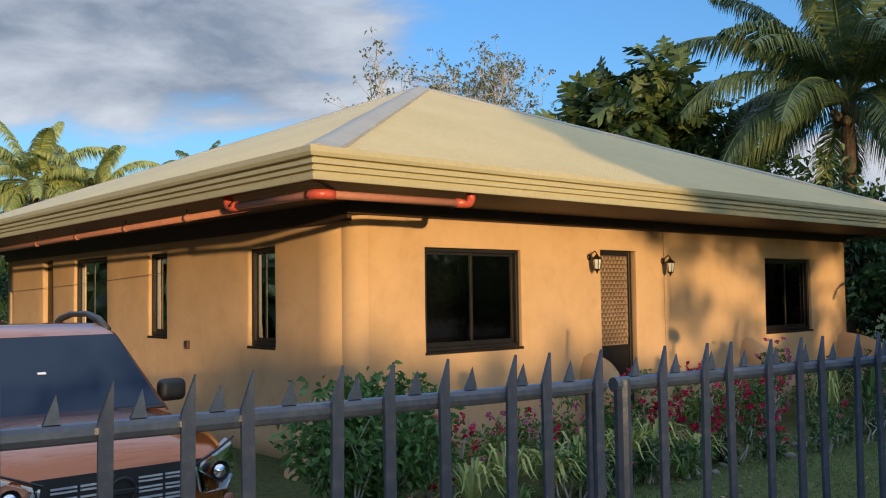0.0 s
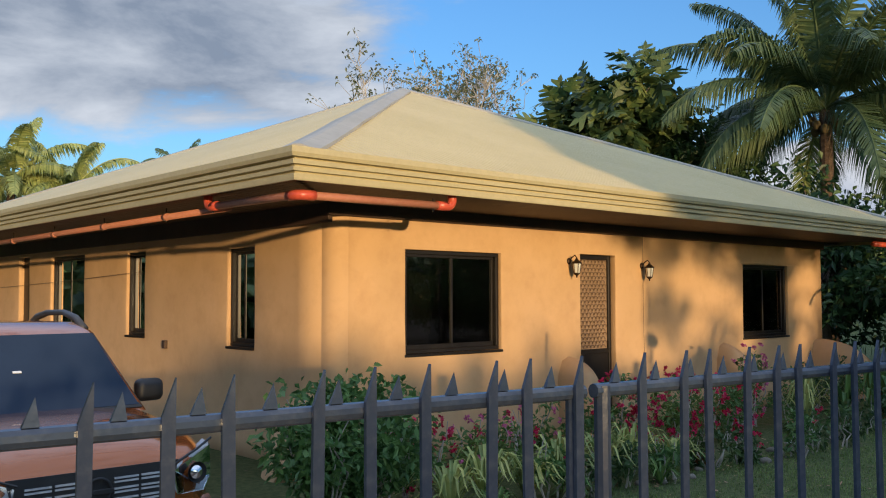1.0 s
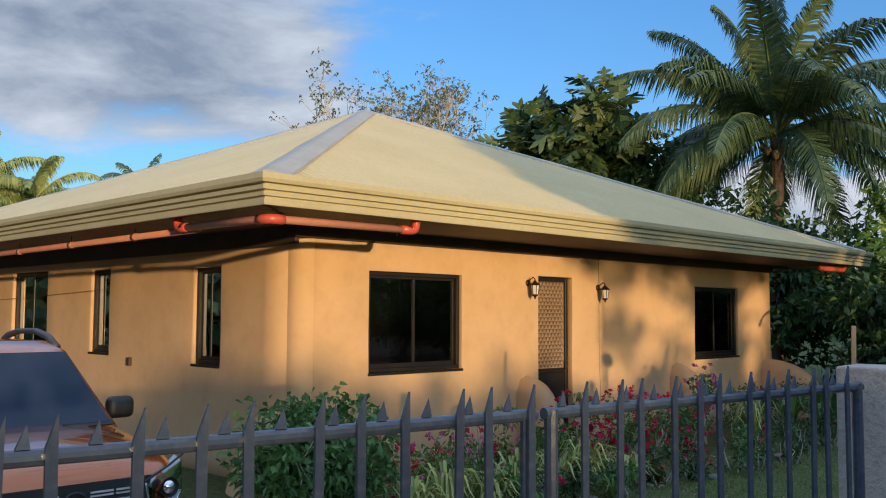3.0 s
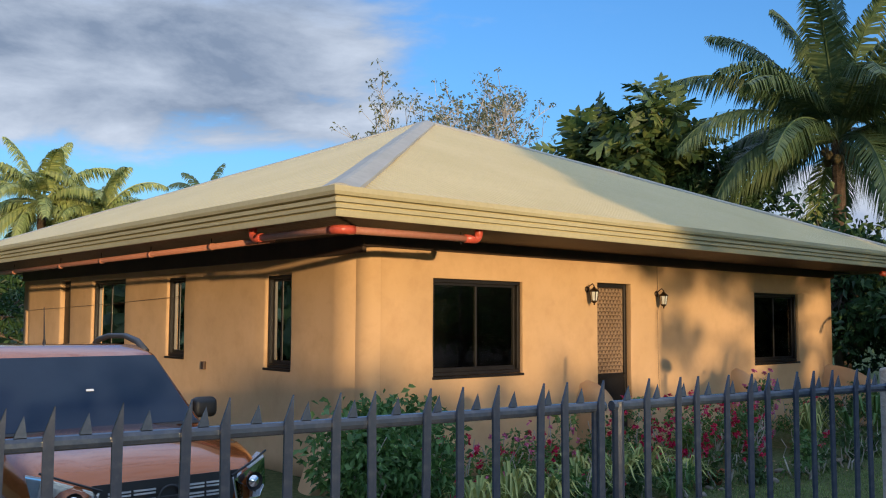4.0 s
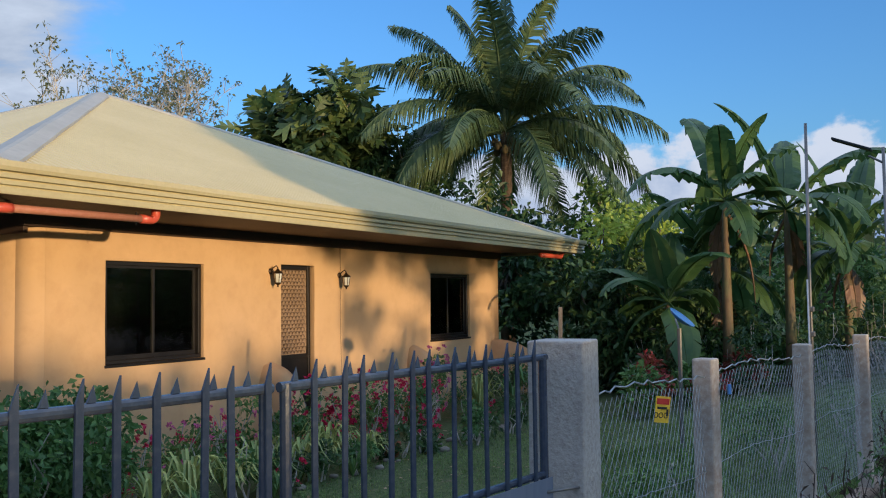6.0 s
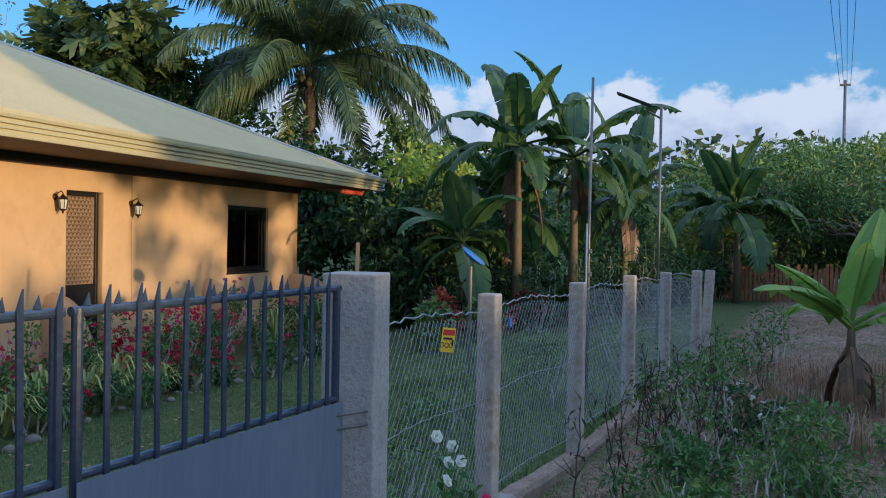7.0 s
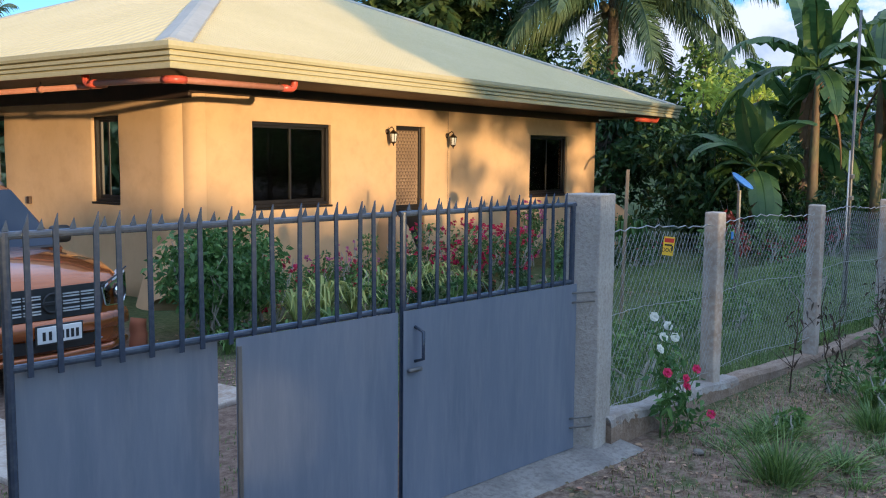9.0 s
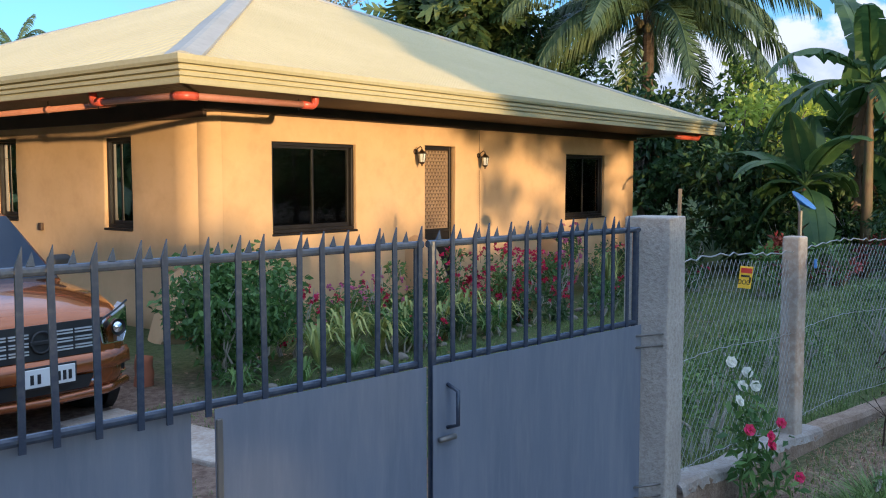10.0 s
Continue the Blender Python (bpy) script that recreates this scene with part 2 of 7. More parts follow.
BLACK = mat("black_plastic", (0.012, 0.012, 0.013), (0.02, 0.02, 0.021), scale=8, fine=90, rough=0.5, bump=0.08)
PAINT = mat("copper_orange_car_paint", (0.33, 0.095, 0.022), (0.35, 0.105, 0.026), (0.43, 0.15, 0.05), scale=2, fine=700, rough=0.26, metal=0.6, bump=0, coat=1.0, fine_amount=0.1)
CHROME = mat("chrome", (0.75, 0.76, 0.78), scale=4, rough=0.12, metal=1.0, bump=0)
SILVER = mat("lamp_reflector", (0.68, 0.70, 0.73), (0.52, 0.54, 0.57), scale=20, fine=60, rough=0.22, metal=0.35, bump=0.15)
TYRE = mat("tyre_rubber", (0.015, 0.015, 0.015), (0.025, 0.023, 0.02), scale=8, fine=60, rough=0.85, bump=0.3)
PLATE = mat("white_plate", (0.75, 0.75, 0.73), (0.7, 0.7, 0.68), scale=8, fine=50, rough=0.4, bump=0)
WHITE = mat("white_lamp_glass", (0.7, 0.68, 0.62), (0.6, 0.58, 0.52), scale=8, fine=50, rough=0.25, bump=0)


def glass(name, tint, rough=0.03, mixv=0.15):
    """Dark glazing: a clear gloss over a tinted see-through pane."""
    mt = bpy.data.materials.new(name)
    mt.use_nodes = True
    t = mt.node_tree
    t.nodes.clear()
    L = t.links.new
    tr = nd(t, "ShaderNodeBsdfTransparent", Color=(*tint, 1))
    gl = nd(t, "ShaderNodeBsdfGlossy", Color=(1, 1, 1, 1), Roughness=rough)
    fr = nd(t, "ShaderNodeFresnel", IOR=1.5)
    mx = nd(t, "ShaderNodeMixShader")
    L(fr.outputs[0], mx.inputs[0])
    L(tr.outputs[0], mx.inputs[1])
    L(gl.outputs[0], mx.inputs[2])
    out = nd(t, "ShaderNodeOutputMaterial")
    L(mx.outputs[0], out.inputs[0])
    return mt


GLASS = glass("dark_window_glass", (0.30, 0.30, 0.30))
SIDEGLASS = glass("side_window_glass", (0.85, 0.85, 0.82))
CARGLASS = glass("tinted_windscreen", (0.10, 0.11, 0.13))
CLEAR = glass("clear_lens", (0.93, 0.95, 0.97))


# ---------------------------------------------------------------- shaping
class Geo:
    """Collects vertices and faces for one mesh."""

    def __init__(self):
        self.v, self.f = [], []

    def add(self, verts, faces):
        n = len(self.v)
        self.v += [tuple(p) for p in verts]
        self.f += [tuple(i + n for i in q) for q in faces]
        return self

    def box(self, c, s, m=None):
        x, y, z = (k / 2 for k in s)
        pts = [Vector(p) for p in ((-x, -y, -z), (x, -y, -z), (x, y, -z), (-x, y, -z), (-x, -y, z), (x, -y, z), (x, y, z), (-x, y, z))]
        if m is not None:
            pts = [m @ p for p in pts]
        c = Vector(c)
        return self.add([p + c for p in pts], [(3, 2, 1, 0), (4, 5, 6, 7), (0, 1, 5, 4), (1, 2, 6, 5), (2, 3, 7, 6), (3, 0, 4, 7)])

    def tube(self, path, radii, n=8, caps=True):
        path = [Vector(p) for p in path]
        if not isinstance(radii, (list, tuple)):
            radii = [radii] * len(path)
        rings, up = [], Vector((0.31, 0.17, 0.93))
        for i, p in enumerate(path):
            d = (path[min(i + 1, len(path) - 1)] - path[max(i - 1, 0)]).normalized()
            if abs(d.dot(up)) > 0.95:
                up = Vector((0.93, 0.31, 0.17))
            a = d.cross(up).normalized()
            b = d.cross(a)
            up = -b if b.dot(up) < 0 else b
            rings.append([p + (a * math.cos(k * math.tau / n) + b * math.sin(k * math.tau / n)) * radii[i] for k in range(n)])
        base = [q for r in rings for q in r]
        faces = [(i * n + k, i * n + (k + 1) % n, (i + 1) * n + (k + 1) % n, (i + 1) * n + k) for i in range(len(rings) - 1) for k in range(n)]
        if caps:
            faces += [tuple(range(n))[::-1], tuple((len(rings) - 1) * n + k for k in range(n))]
        return self.add(base, faces)

    def lathe(self, profile, c=(0, 0, 0), n=16, m=None):
        pts = []
        for r, z in profile:
            for k in range(n):
                p = Vector((r * math.cos(k * math.tau / n), r * math.sin(k * math.tau / n), z))
                pts.append((m @ p if m is not None else p) + Vector(c))
        j = len(profile)
        return self.add(pts, [(i * n + k, i * n + (k + 1) % n, (i + 1) * n + (k + 1) % n, (i + 1) * n + k) for i in range(j - 1) for k in range(n)])

    def obj(self, name, material, parent=None, label="", bevel=0.0, smooth=False, seg=2):
        me = bpy.data.meshes.new(name)
        me.from_pydata(self.v, [], self.f)
        if bevel:
            bm = bmesh.new()
            bm.from_mesh(me)
            bmesh.ops.recalc_face_normals(bm, faces=bm.faces)
            ed = [e for e in bm.edges if len(e.link_faces) == 2 and e.calc_face_angle(0) > 0.5]
            bmesh.ops.bevel(bm, geom=ed, offset=bevel, segments=seg, profile=0.5, affect="EDGES", clamp_overlap=True)
            bm.to_mesh(me)
            bm.free()
        if smooth:
            me.polygons.foreach_set("use_smooth", [True] * len(me.polygons))
        me.materials.append(material)
        me.update()
        ob = new(name, me)
        if parent is not None:
            ob.parent = parent
        if label:
            ob["label"] = label
        return ob


def thing(name, at, label, category, group="", kind=""):
    e = new(name)
    e.location = at
    e.empty_display_size = 0.2
    return tagged(e, label, category, group, kind)


def leaves(geo, centres, normals, size, aspect=0.45, droop=0.15, rng=None, jitter=0.35):
    """Adds one folded leaf at each centre."""
    rng = rng or np.random.default_rng(3)
    c = np.asarray(centres, float)
    n = len(c)
    if n == 0:
        return geo
    d = rng.normal(size=(n, 3)) + np.asarray(normals, float)
    d /= np.linalg.norm(d, axis=1)[:, None] + 1e-9
    r = rng.normal(size=(n, 3))
    s = np.cross(d, r)
    s /= np.linalg.norm(s, axis=1)[:, None] + 1e-9
    up = np.cross(s, d)
    L = (size * (1 + jitter * rng.uniform(-1, 1, n)))[:, None]
    W = L * aspect
    p0 = c
    mid = c + d * L * 0.5
    p1, p3 = mid + s * W * 0.5 + up * W * 0.15, mid - s * W * 0.5 + up * W * 0.15
    p2 = c + d * L - np.array([0, 0, 1]) * L * droop
    v = np.stack([p0, p1, p2, p3], 1).reshape(-1, 3)
    k = len(geo.v)
    geo.v += list(map(tuple, v.tolist()))
    geo.f += [(k + 4 * i, k + 4 * i + 1, k + 4 * i + 2, k + 4 * i + 3) for i in range(n)]
    return geo


def lobed_leaves(geo, centres, normals, size, rng):
    """Adds one deeply lobed leaf, a midrib plate with three pairs of lobes and a tip, at each centre."""
    c = np.asarray(centres, float)
    n = len(c)
    d = rng.normal(size=(n, 3)) * 0.7 + np.asarray(normals, float) + [0, 0, 0.15]
    d /= np.linalg.norm(d, axis=1)[:, None] + 1e-9
    s = np.cross(d, rng.normal(size=(n, 3)) * 0.5 + [0, 0, 1.0])
    s /= np.linalg.norm(s, axis=1)[:, None] + 1e-9
    L = (size * rng.uniform(0.7, 1.25, n))[:, None]
    sag = np.array([0, 0, -1.0])
    at = lambda q, w: c + d * L * q + s * L * w + sag * L * (0.22 * q * q + 0.25 * abs(w))
    for q, w in ((0.12, 0.30), (0.36, 0.36), (0.60, 0.28)):
        for e in (-1, 1):
            v = np.stack([at(q - 0.10, 0.0), at(q + 0.16, 0.0), at(q + 0.26, e * w), at(q + 0.14, e * w * 0.95)], 1).reshape(-1, 3)
            k = len(geo.v)
            geo.v += list(map(tuple, v.tolist()))
            geo.f += [(k + 4 * i, k + 4 * i + 1, k + 4 * i + 2, k + 4 * i + 3) for i in range(n)]
    v = np.stack([at(0.70, -0.05), at(0.70, 0.05), at(0.86, 0.08), at(1.05, 0.0), at(0.86, -0.08)], 1).reshape(-1, 3)
    k = len(geo.v)
    geo.v += list(map(tuple, v.tolist()))
    geo.f += [tuple(k + 5 * i + j for j in range(5)) for i in range(n)]
    return geo


def ground_z(x, y):
    """The yard lies a little lower than the lane."""
    def ss(v, a, b):
        q = min(1, max(0, (v - a) / (b - a)))
        return q * q * (3 - 2 * q)
    z = -0.2 * ss(y, -6.8, -4.6)
    z += 0.25 * ss(x, 6, 16) * ss(-y, 6.5, 9)
    d = math.hypot(x, y)
    z += 6.5 * ss(x, 40, 85) + 10 * ss(d, 120, 500)
    if d < 60:
        z += 0.035 * noise.noise((x * 0.6, y * 0.6, 0.3)) * (1 if y < -8.1 else 0.4)
    return z


# ---------------------------------------------------------------- ground
def ground_material():
    mt = bpy.data.materials.new("lawn_and_soil")
    mt.use_nodes = True
    t = mt.node_tree
    L = t.links.new
    p = t.nodes["Principled BSDF"]
    tc = nd(t, "ShaderNodeTexCoord")
    sep = nd(t, "ShaderNodeSeparateXYZ")
    L(tc.outputs["Object"], sep.inputs[0])
    n1 = nd(t, "ShaderNodeTexNoise", Scale=0.7, Detail=6.0, Roughness=0.65)
    n2 = nd(t, "ShaderNodeTexNoise", Scale=14.0, Detail=6.0, Roughness=0.7)
    n3 = nd(t, "ShaderNodeTexNoise", Scale=3.2, Detail=5.0, Roughness=0.6)
    for n in (n1, n2, n3):
        L(tc.outputs["Object"], n.inputs["Vector"])

    def rng_(src, a, b, smooth=True):
        n = nd(t, "ShaderNodeMapRange", interpolation_type="SMOOTHSTEP")
        L(src, n.inputs[0])
        n.inputs[1].default_value, n.inputs[2].default_value = a, b
        return n.outputs[0]

    def op(o, a, b):
        n = nd(t, "ShaderNodeMath", operation=o)
        for i, v in enumerate((a, b)):
            if isinstance(v, (int, float)):
                n.inputs[i].default_value = v
            else:
                L(v, n.inputs[i])
        return n.outputs[0]

    def mix(f, a, b):
        n = nd(t, "ShaderNodeMix", data_type="RGBA")
        L(f, n.inputs[0])
        for i, v in ((6, a), (7, b)):
            if isinstance(v, tuple):
                n.inputs[i].default_value = (*v, 1)
            else:
                L(v, n.inputs[i])
        return n.outputs[2]

    soil = mix(rng_(n2.outputs[0], 0.35, 0.7), (0.13, 0.088, 0.065), (0.26, 0.19, 0.145))
    lawn = mix(rng_(n2.outputs[0], 0.3, 0.7), (0.055, 0.08, 0.03), (0.125, 0.145, 0.06))
    dry = mix(rng_(n2.outputs[0], 0.35, 0.68), (0.135, 0.09, 0.065), (0.35, 0.265, 0.195))
    wob = op("MULTIPLY", op("SUBTRACT", n1.outputs[0], 0.5), 3.0)
    x = op("ADD", sep.outputs[0], wob)
    y = op("ADD", sep.outputs[1], op("MULTIPLY", wob, 0.35))
    # bare soil on the drive, lawn beside it, dry earth on the plot across the fence
    drive = op("MULTIPLY", rng_(x, -1.2, -2.4), rng_(x, -7.5, -6.0))
    yard = mix(op("MAXIMUM", drive, rng_(n3.outputs[0], 0.60, 0.72)), lawn, soil)
    plot = mix(rng_(n3.outputs[0], 0.50, 0.68), dry, lawn)
    line = op("ADD", y, op("MULTIPLY", sep.outputs[0], 0.13))
    L(mix(rng_(line, -8.25, -7.9), plot, yard), p.inputs["Base Color"])
    p.inputs["Roughness"].default_value = 0.97
    p.inputs["Specular IOR Level"].default_value = 0.15
    b = nd(t, "ShaderNodeBump", Strength=0.8, Distance=0.05)
    L(n2.outputs[0], b.inputs["Height"])
    L(b.outputs[0], p.inputs["Normal"])
    return mt


def build_ground():
    near = [i * 0.5 for i in range(-40, 61)]
    far = [36, 44, 54, 66, 80, 100, 130, 180, 260, 400, 700, 1200, 2500]
    xs = [-q for q in reversed(far)] + [-30, -25] + near + far
    ys = [-q for q in reversed(far)] + [-30, -25] + near + far
    g = Geo()
    n = len(ys)
    g.v = [(x, y, ground_z(x, y)) for x in xs for y in ys]
    g.f = [(i * n + j, (i + 1) * n + j, (i + 1) * n + j + 1, i * n + j + 1) for i in range(len(xs) - 1) for j in range(n - 1)]
    tagged(g.obj("ground", ground_material(), smooth=True), "worn lawn, bare soil drive and dry weedy plot", "ground", kind="structure")


build_ground()

# ---------------------------------------------------------------- house
HX, HY, WALL_TOP, THICK = 12.10, 12.9, 2.92, 0.3
E0, E1X, E1Y, EAVE = -1.56, 13.52, 14.40, 3.11
APEX = (6.30, 6.28, 6.19)
house = thing("house", (6.2, 6.4, -0.2), "single-storey ochre plastered house with cream hipped metal roof", "house")
ORIGIN = Vector((6.2, 6.4, -0.2))


def hpart(geo, name, material, parent=None, label="", **kw):
    geo.v = [(x - 6.2, y - 6.4, z + 0.2) for x, y, z in geo.v] if parent is None else geo.v
    return geo.obj(name, material, house if parent is None else parent, label, **kw)


def holed_wall(length, z0, z1, holes, place, name, rounding=0.07):
    """A thick wall along u with rounded reveals at its openings. place(u, d, z): d is depth behind the face."""
    us = {0.0, length}
    zs = {z0, z1}
    for a, b, c, d in holes:
        us |= {a, b}
        zs |= {c, d}

    def fill(vals, stepsize):
        vals = sorted(vals)
        res = []
        for a, b in zip(vals, vals[1:]):
            k = max(1, round((b - a) / stepsize))
            res += [a + (b - a) * i / k for i in range(k)]
        return res + [vals[-1]]

    us, zs = fill(us, 0.45), fill(zs, 0.4)
    bm = bmesh.new()

    def solid(i, j):
        if not (0 <= i < len(us) - 1 and 0 <= j < len(zs) - 1):
            return False
        cu, cz = (us[i] + us[i + 1]) / 2, (zs[j] + zs[j + 1]) / 2
        return not any(a < cu < b and c < cz < d for a, b, c, d in holes)

    front, back = {}, {}
    for i, u in enumerate(us):
        for j, z in enumerate(zs):
            edge = min(1, u / 0.6, (length - u) / 0.6)
            w = 0.022 * noise.noise((u * 0.9, z * 1.1, length)) * max(0, edge)
            w -= 0.10 * max(0, (0.75 - z) / 0.95) ** 1.5 * max(0, edge)
            front[i, j] = bm.verts.new(place(u, w, z))
            back[i, j] = bm.verts.new(place(u, THICK, z))
    rim = []
    for i in range(len(us) - 1):
        for j in range(len(zs) - 1):
            if not solid(i, j):
                continue
            q = [(i, j), (i + 1, j), (i + 1, j + 1), (i, j + 1)]
            bm.faces.new([front[k] for k in q])
            bm.faces.new([back[k] for k in reversed(q)])
            for (a, b), (di, dj) in zip(zip(q, q[1:] + q[:1]), ((0, -1), (1, 0), (0, 1), (-1, 0))):
                if not solid(i + di, j + dj):
                    bm.faces.new([front[b], front[a], back[a], back[b]])
                    if 0 <= i + di < len(us) - 1 and 0 <= j + dj < len(zs) - 1:
                        rim.append((front[a], front[b]))
    bmesh.ops.recalc_face_normals(bm, faces=bm.faces)
    edges = [e for e in (bm.edges.get(r) for r in rim) if e]
    bmesh.ops.bevel(bm, geom=edges, offset=rounding, segments=4, profile=0.5, affect="EDGES", clamp_overlap=True)
    for v in list(bm.verts):
        if not v.link_faces:
            bm.verts.remove(v)
    bmesh.ops.translate(bm, vec=-ORIGIN, verts=bm.verts)
    me = bpy.data.meshes.new(name)
    bm.to_mesh(me)
    bm.free()
    me.polygons.foreach_set("use_smooth", [True] * len(me.polygons))
    me.materials.append(PLASTER)
    ob = new(name, me)
    ob.parent = house
    return ob


FRONT_WINDOWS = [(1.08, 2.76, 1.10, 2.38), (9.03, 10.70, 1.05, 2.37)]
DOOR = (4.42, 5.27, 0.12, 2.42)
SIDE_WINDOWS = [(1.73, 2.38, 1.16, 2.45), (4.91, 5.55, 1.22, 2.51), (7.28, 8.84, 1.10, 2.55), (10.02, 10.60, 0.75, 2.60)]
R = 0.22
off = lambda q, d: (q[0] - d, q[1] - d, q[2], q[3])
holed_wall(HX - R, -0.3, WALL_TOP, [off(h, R) for h in FRONT_WINDOWS + [DOOR]], lambda u, d, z: (u + R, d, z), "front_wall")
holed_wall(HY - R, -0.3, WALL_TOP, [off(h, R) for h in SIDE_WINDOWS], lambda u, d, z: (d, u + R, z), "side_wall")
holed_wall(HX, -0.3, WALL_TOP, [], lambda u, d, z: (u, HY - d, z), "back_wall")
holed_wall(HY - 0.3, -0.3, WALL_TOP, [], lambda u, d, z: (HX - d, u + 0.3, z), "end_wall")


def rounded_corner():
    g = Geo()
    k = 8
    for z in (-0.3, WALL_TOP):
        for i in range(k + 1):
            a = math.pi + i * math.pi / 2 / k
            g.v.append((R + R * math.cos(a), R + R * math.sin(a), z))
    g.f = [(i, i + 1, k + 2 + i, k + 1 + i) for i in range(k)]
    hpart(g, "corner_wall", PLASTER, smooth=True)


rounded_corner()


def buttress(at, direction, length, height, width, name="buttress"):
    """A low rounded fin of plaster that runs out from the wall."""
    d = Vector(direction).normalized()
    s = Vector((-d.y, d.x, 0))
    g = Geo()
    n, rows = 14, []
    for i in range(n + 1):
        q = i / n
        h = height * max(0.0, 1 - q ** 2.6) ** 0.5
        c = Vector(at) + d * (length * q)
        w = width / 2 * (1 - 0.3 * q ** 3)
        z = lambda k: Vector((0, 0, -0.3 + (h + 0.3) * k))
        ring = [c - s * w * 1.3 + z(0), c - s * w * 1.1 + z(0.45), c - s * w * 0.95 + z(0.8), c - s * w * 0.6 + z(0.96), c + z(1.0), c + s * w * 0.6 + z(0.96), c + s * w * 0.95 + z(0.8), c + s * w * 1.1 + z(0.45), c + s * w * 1.3 + z(0)]
        rows.append([tuple(p) for p in ring])
    m = len(rows[0])
    g.v = [p for r in rows for p in r]
    g.f = [(i * m + k, (i + 1) * m + k, (i + 1) * m + k + 1, i * m + k + 1) for i in range(n) for k in range(m - 1)] + [tuple(n * m + k for k in range(m))]
    hpart(g, name, PLASTER, smooth=True)


buttress((11.87, 0.15, 0), (0.05, -1, 0), 1.35, 0.95, 0.5)
buttress((8.35, 0.15, 0), (-0.1, -1, 0), 0.75, 1.0, 0.45)
buttress((4.15, 0.15, 0), (0.0, -1, 0), 0.75, 0.95, 0.5)
buttress((0.25, 0.25, 0), (-0.75, -0.66, 0), 0.8, 0.75, 1.3)


def window(hole, place, slide, name="window"):
    """A black aluminium sliding window in an opening. place(u, d, z)."""
    a, b, c, d = hole
    h = new(name)
    h.parent = house
    w = Geo()

    def bar(g, u0, u1, z0, z1, d0, d1):
        p = [place(u, q, z) for u in (u0, u1) for q in (d0, d1) for z in (z0, z1)]
        g.add([tuple(Vector(x) - ORIGIN) for x in p], [(0, 1, 3, 2), (4, 6, 7, 5), (0, 4, 5, 1), (2, 3, 7, 6), (0, 2, 6, 4), (1, 5, 7, 3)])

    t = 0.05
    for q in ((a, b, c, c + t), (a, b, d - t, d), (a, a + t, c + t, d - t), (b - t, b, c + t, d - t)):
        bar(w, *q, 0.05, 0.15)
    w.obj("window_frame", ALU, h, "black aluminium window frame", bevel=0.006, seg=1)
    m = (a + b) / 2
    for k, (u0, u1) in enumerate(((a + t, m + 0.02), (m - 0.02, b - t))):
        s = Geo()
        dd = 0.075 + 0.03 * k
        r = 0.035
        for q in ((u0, u1, c + t, c + t + r * 1.6), (u0, u1, d - t - r, d - t), (u0, u0 + r, c + t + r * 1.6, d - t - r), (u1 - r, u1, c + t + r * 1.6, d - t - r)):
            bar(s, *q, dd, dd + 0.025)
        s.obj("sash", ALU, h, bevel=0.004, seg=1)
        p = Geo()
        bar(p, u0 + r, u1 - r, c + t + r * 1.6, d - t - r, dd + 0.010, dd + 0.016)
        pane = p.obj("pane", GLASS if slide else SIDEGLASS, h, "dark reflecting window pane")
        pane.visible_shadow = False
    sill = Geo()
    bar(sill, a - 0.02, b + 0.02, c - 0.035, c, -0.015, 0.2)
    sill.obj("window_sill", ALU, h, bevel=0.006, seg=1)
    return h


fplace = lambda u, d, z: (u, d, z)
splace = lambda u, d, z: (d, u, z)
for hole in FRONT_WINDOWS:
    window(hole, fplace, 1)
for hole in SIDE_WINDOWS[:3]:
    window(hole, splace, 0)


def side_door():
    a, b, c, d = SIDE_WINDOWS[3]
    g = Geo().box((0.12, (a + b) / 2, (c + d) / 2), (0.05, b - a, d - c))
    hpart(g, "side_door", ALU, bevel=0.01)


side_door()


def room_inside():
    """Near-black walls added a little way in, painting the dimness of unlit rooms behind the panes."""
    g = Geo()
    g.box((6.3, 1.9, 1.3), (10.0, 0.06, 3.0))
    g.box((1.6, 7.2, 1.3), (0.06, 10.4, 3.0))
    hpart(g, "gloom_wall", ROOM_GLOOM)
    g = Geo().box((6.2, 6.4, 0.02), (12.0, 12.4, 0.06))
    hpart(g, "gloom_floor_slab", ROOM_GLOOM)


room_inside()


def curtain(u0, u1, z0, z1, place, name="curtain"):
    n = 28
    g = Geo()
    for i in range(n + 1):
        u = u0 + (u1 - u0) * i / n
        d = 0.155 + 0.012 * math.sin(i * 1.9)
        g.v += [tuple(Vector(place(u, d, z0)) ), tuple(Vector(place(u, d, z1)))]
    g.f = [(2 * i, 2 * i + 2, 2 * i + 3, 2 * i + 1) for i in range(n)]
    g.v += [tuple(Vector(p) + (Vector(place(0, 0.01, 0)))) for p in g.v]
    g.f += [tuple(q + 2 * n + 2 for q in reversed(f)) for f in g.f]
    tagged(g.obj(name, CURTAIN, smooth=True), "mustard yellow curtain hanging inside a window", "curtain", "curtains at the side windows")


for (a, b, c, d) in SIDE_WINDOWS[:3]:
    curtain(a + (b - a) * 0.12, b - 0.03, c - 0.05, d + 0.02, splace)


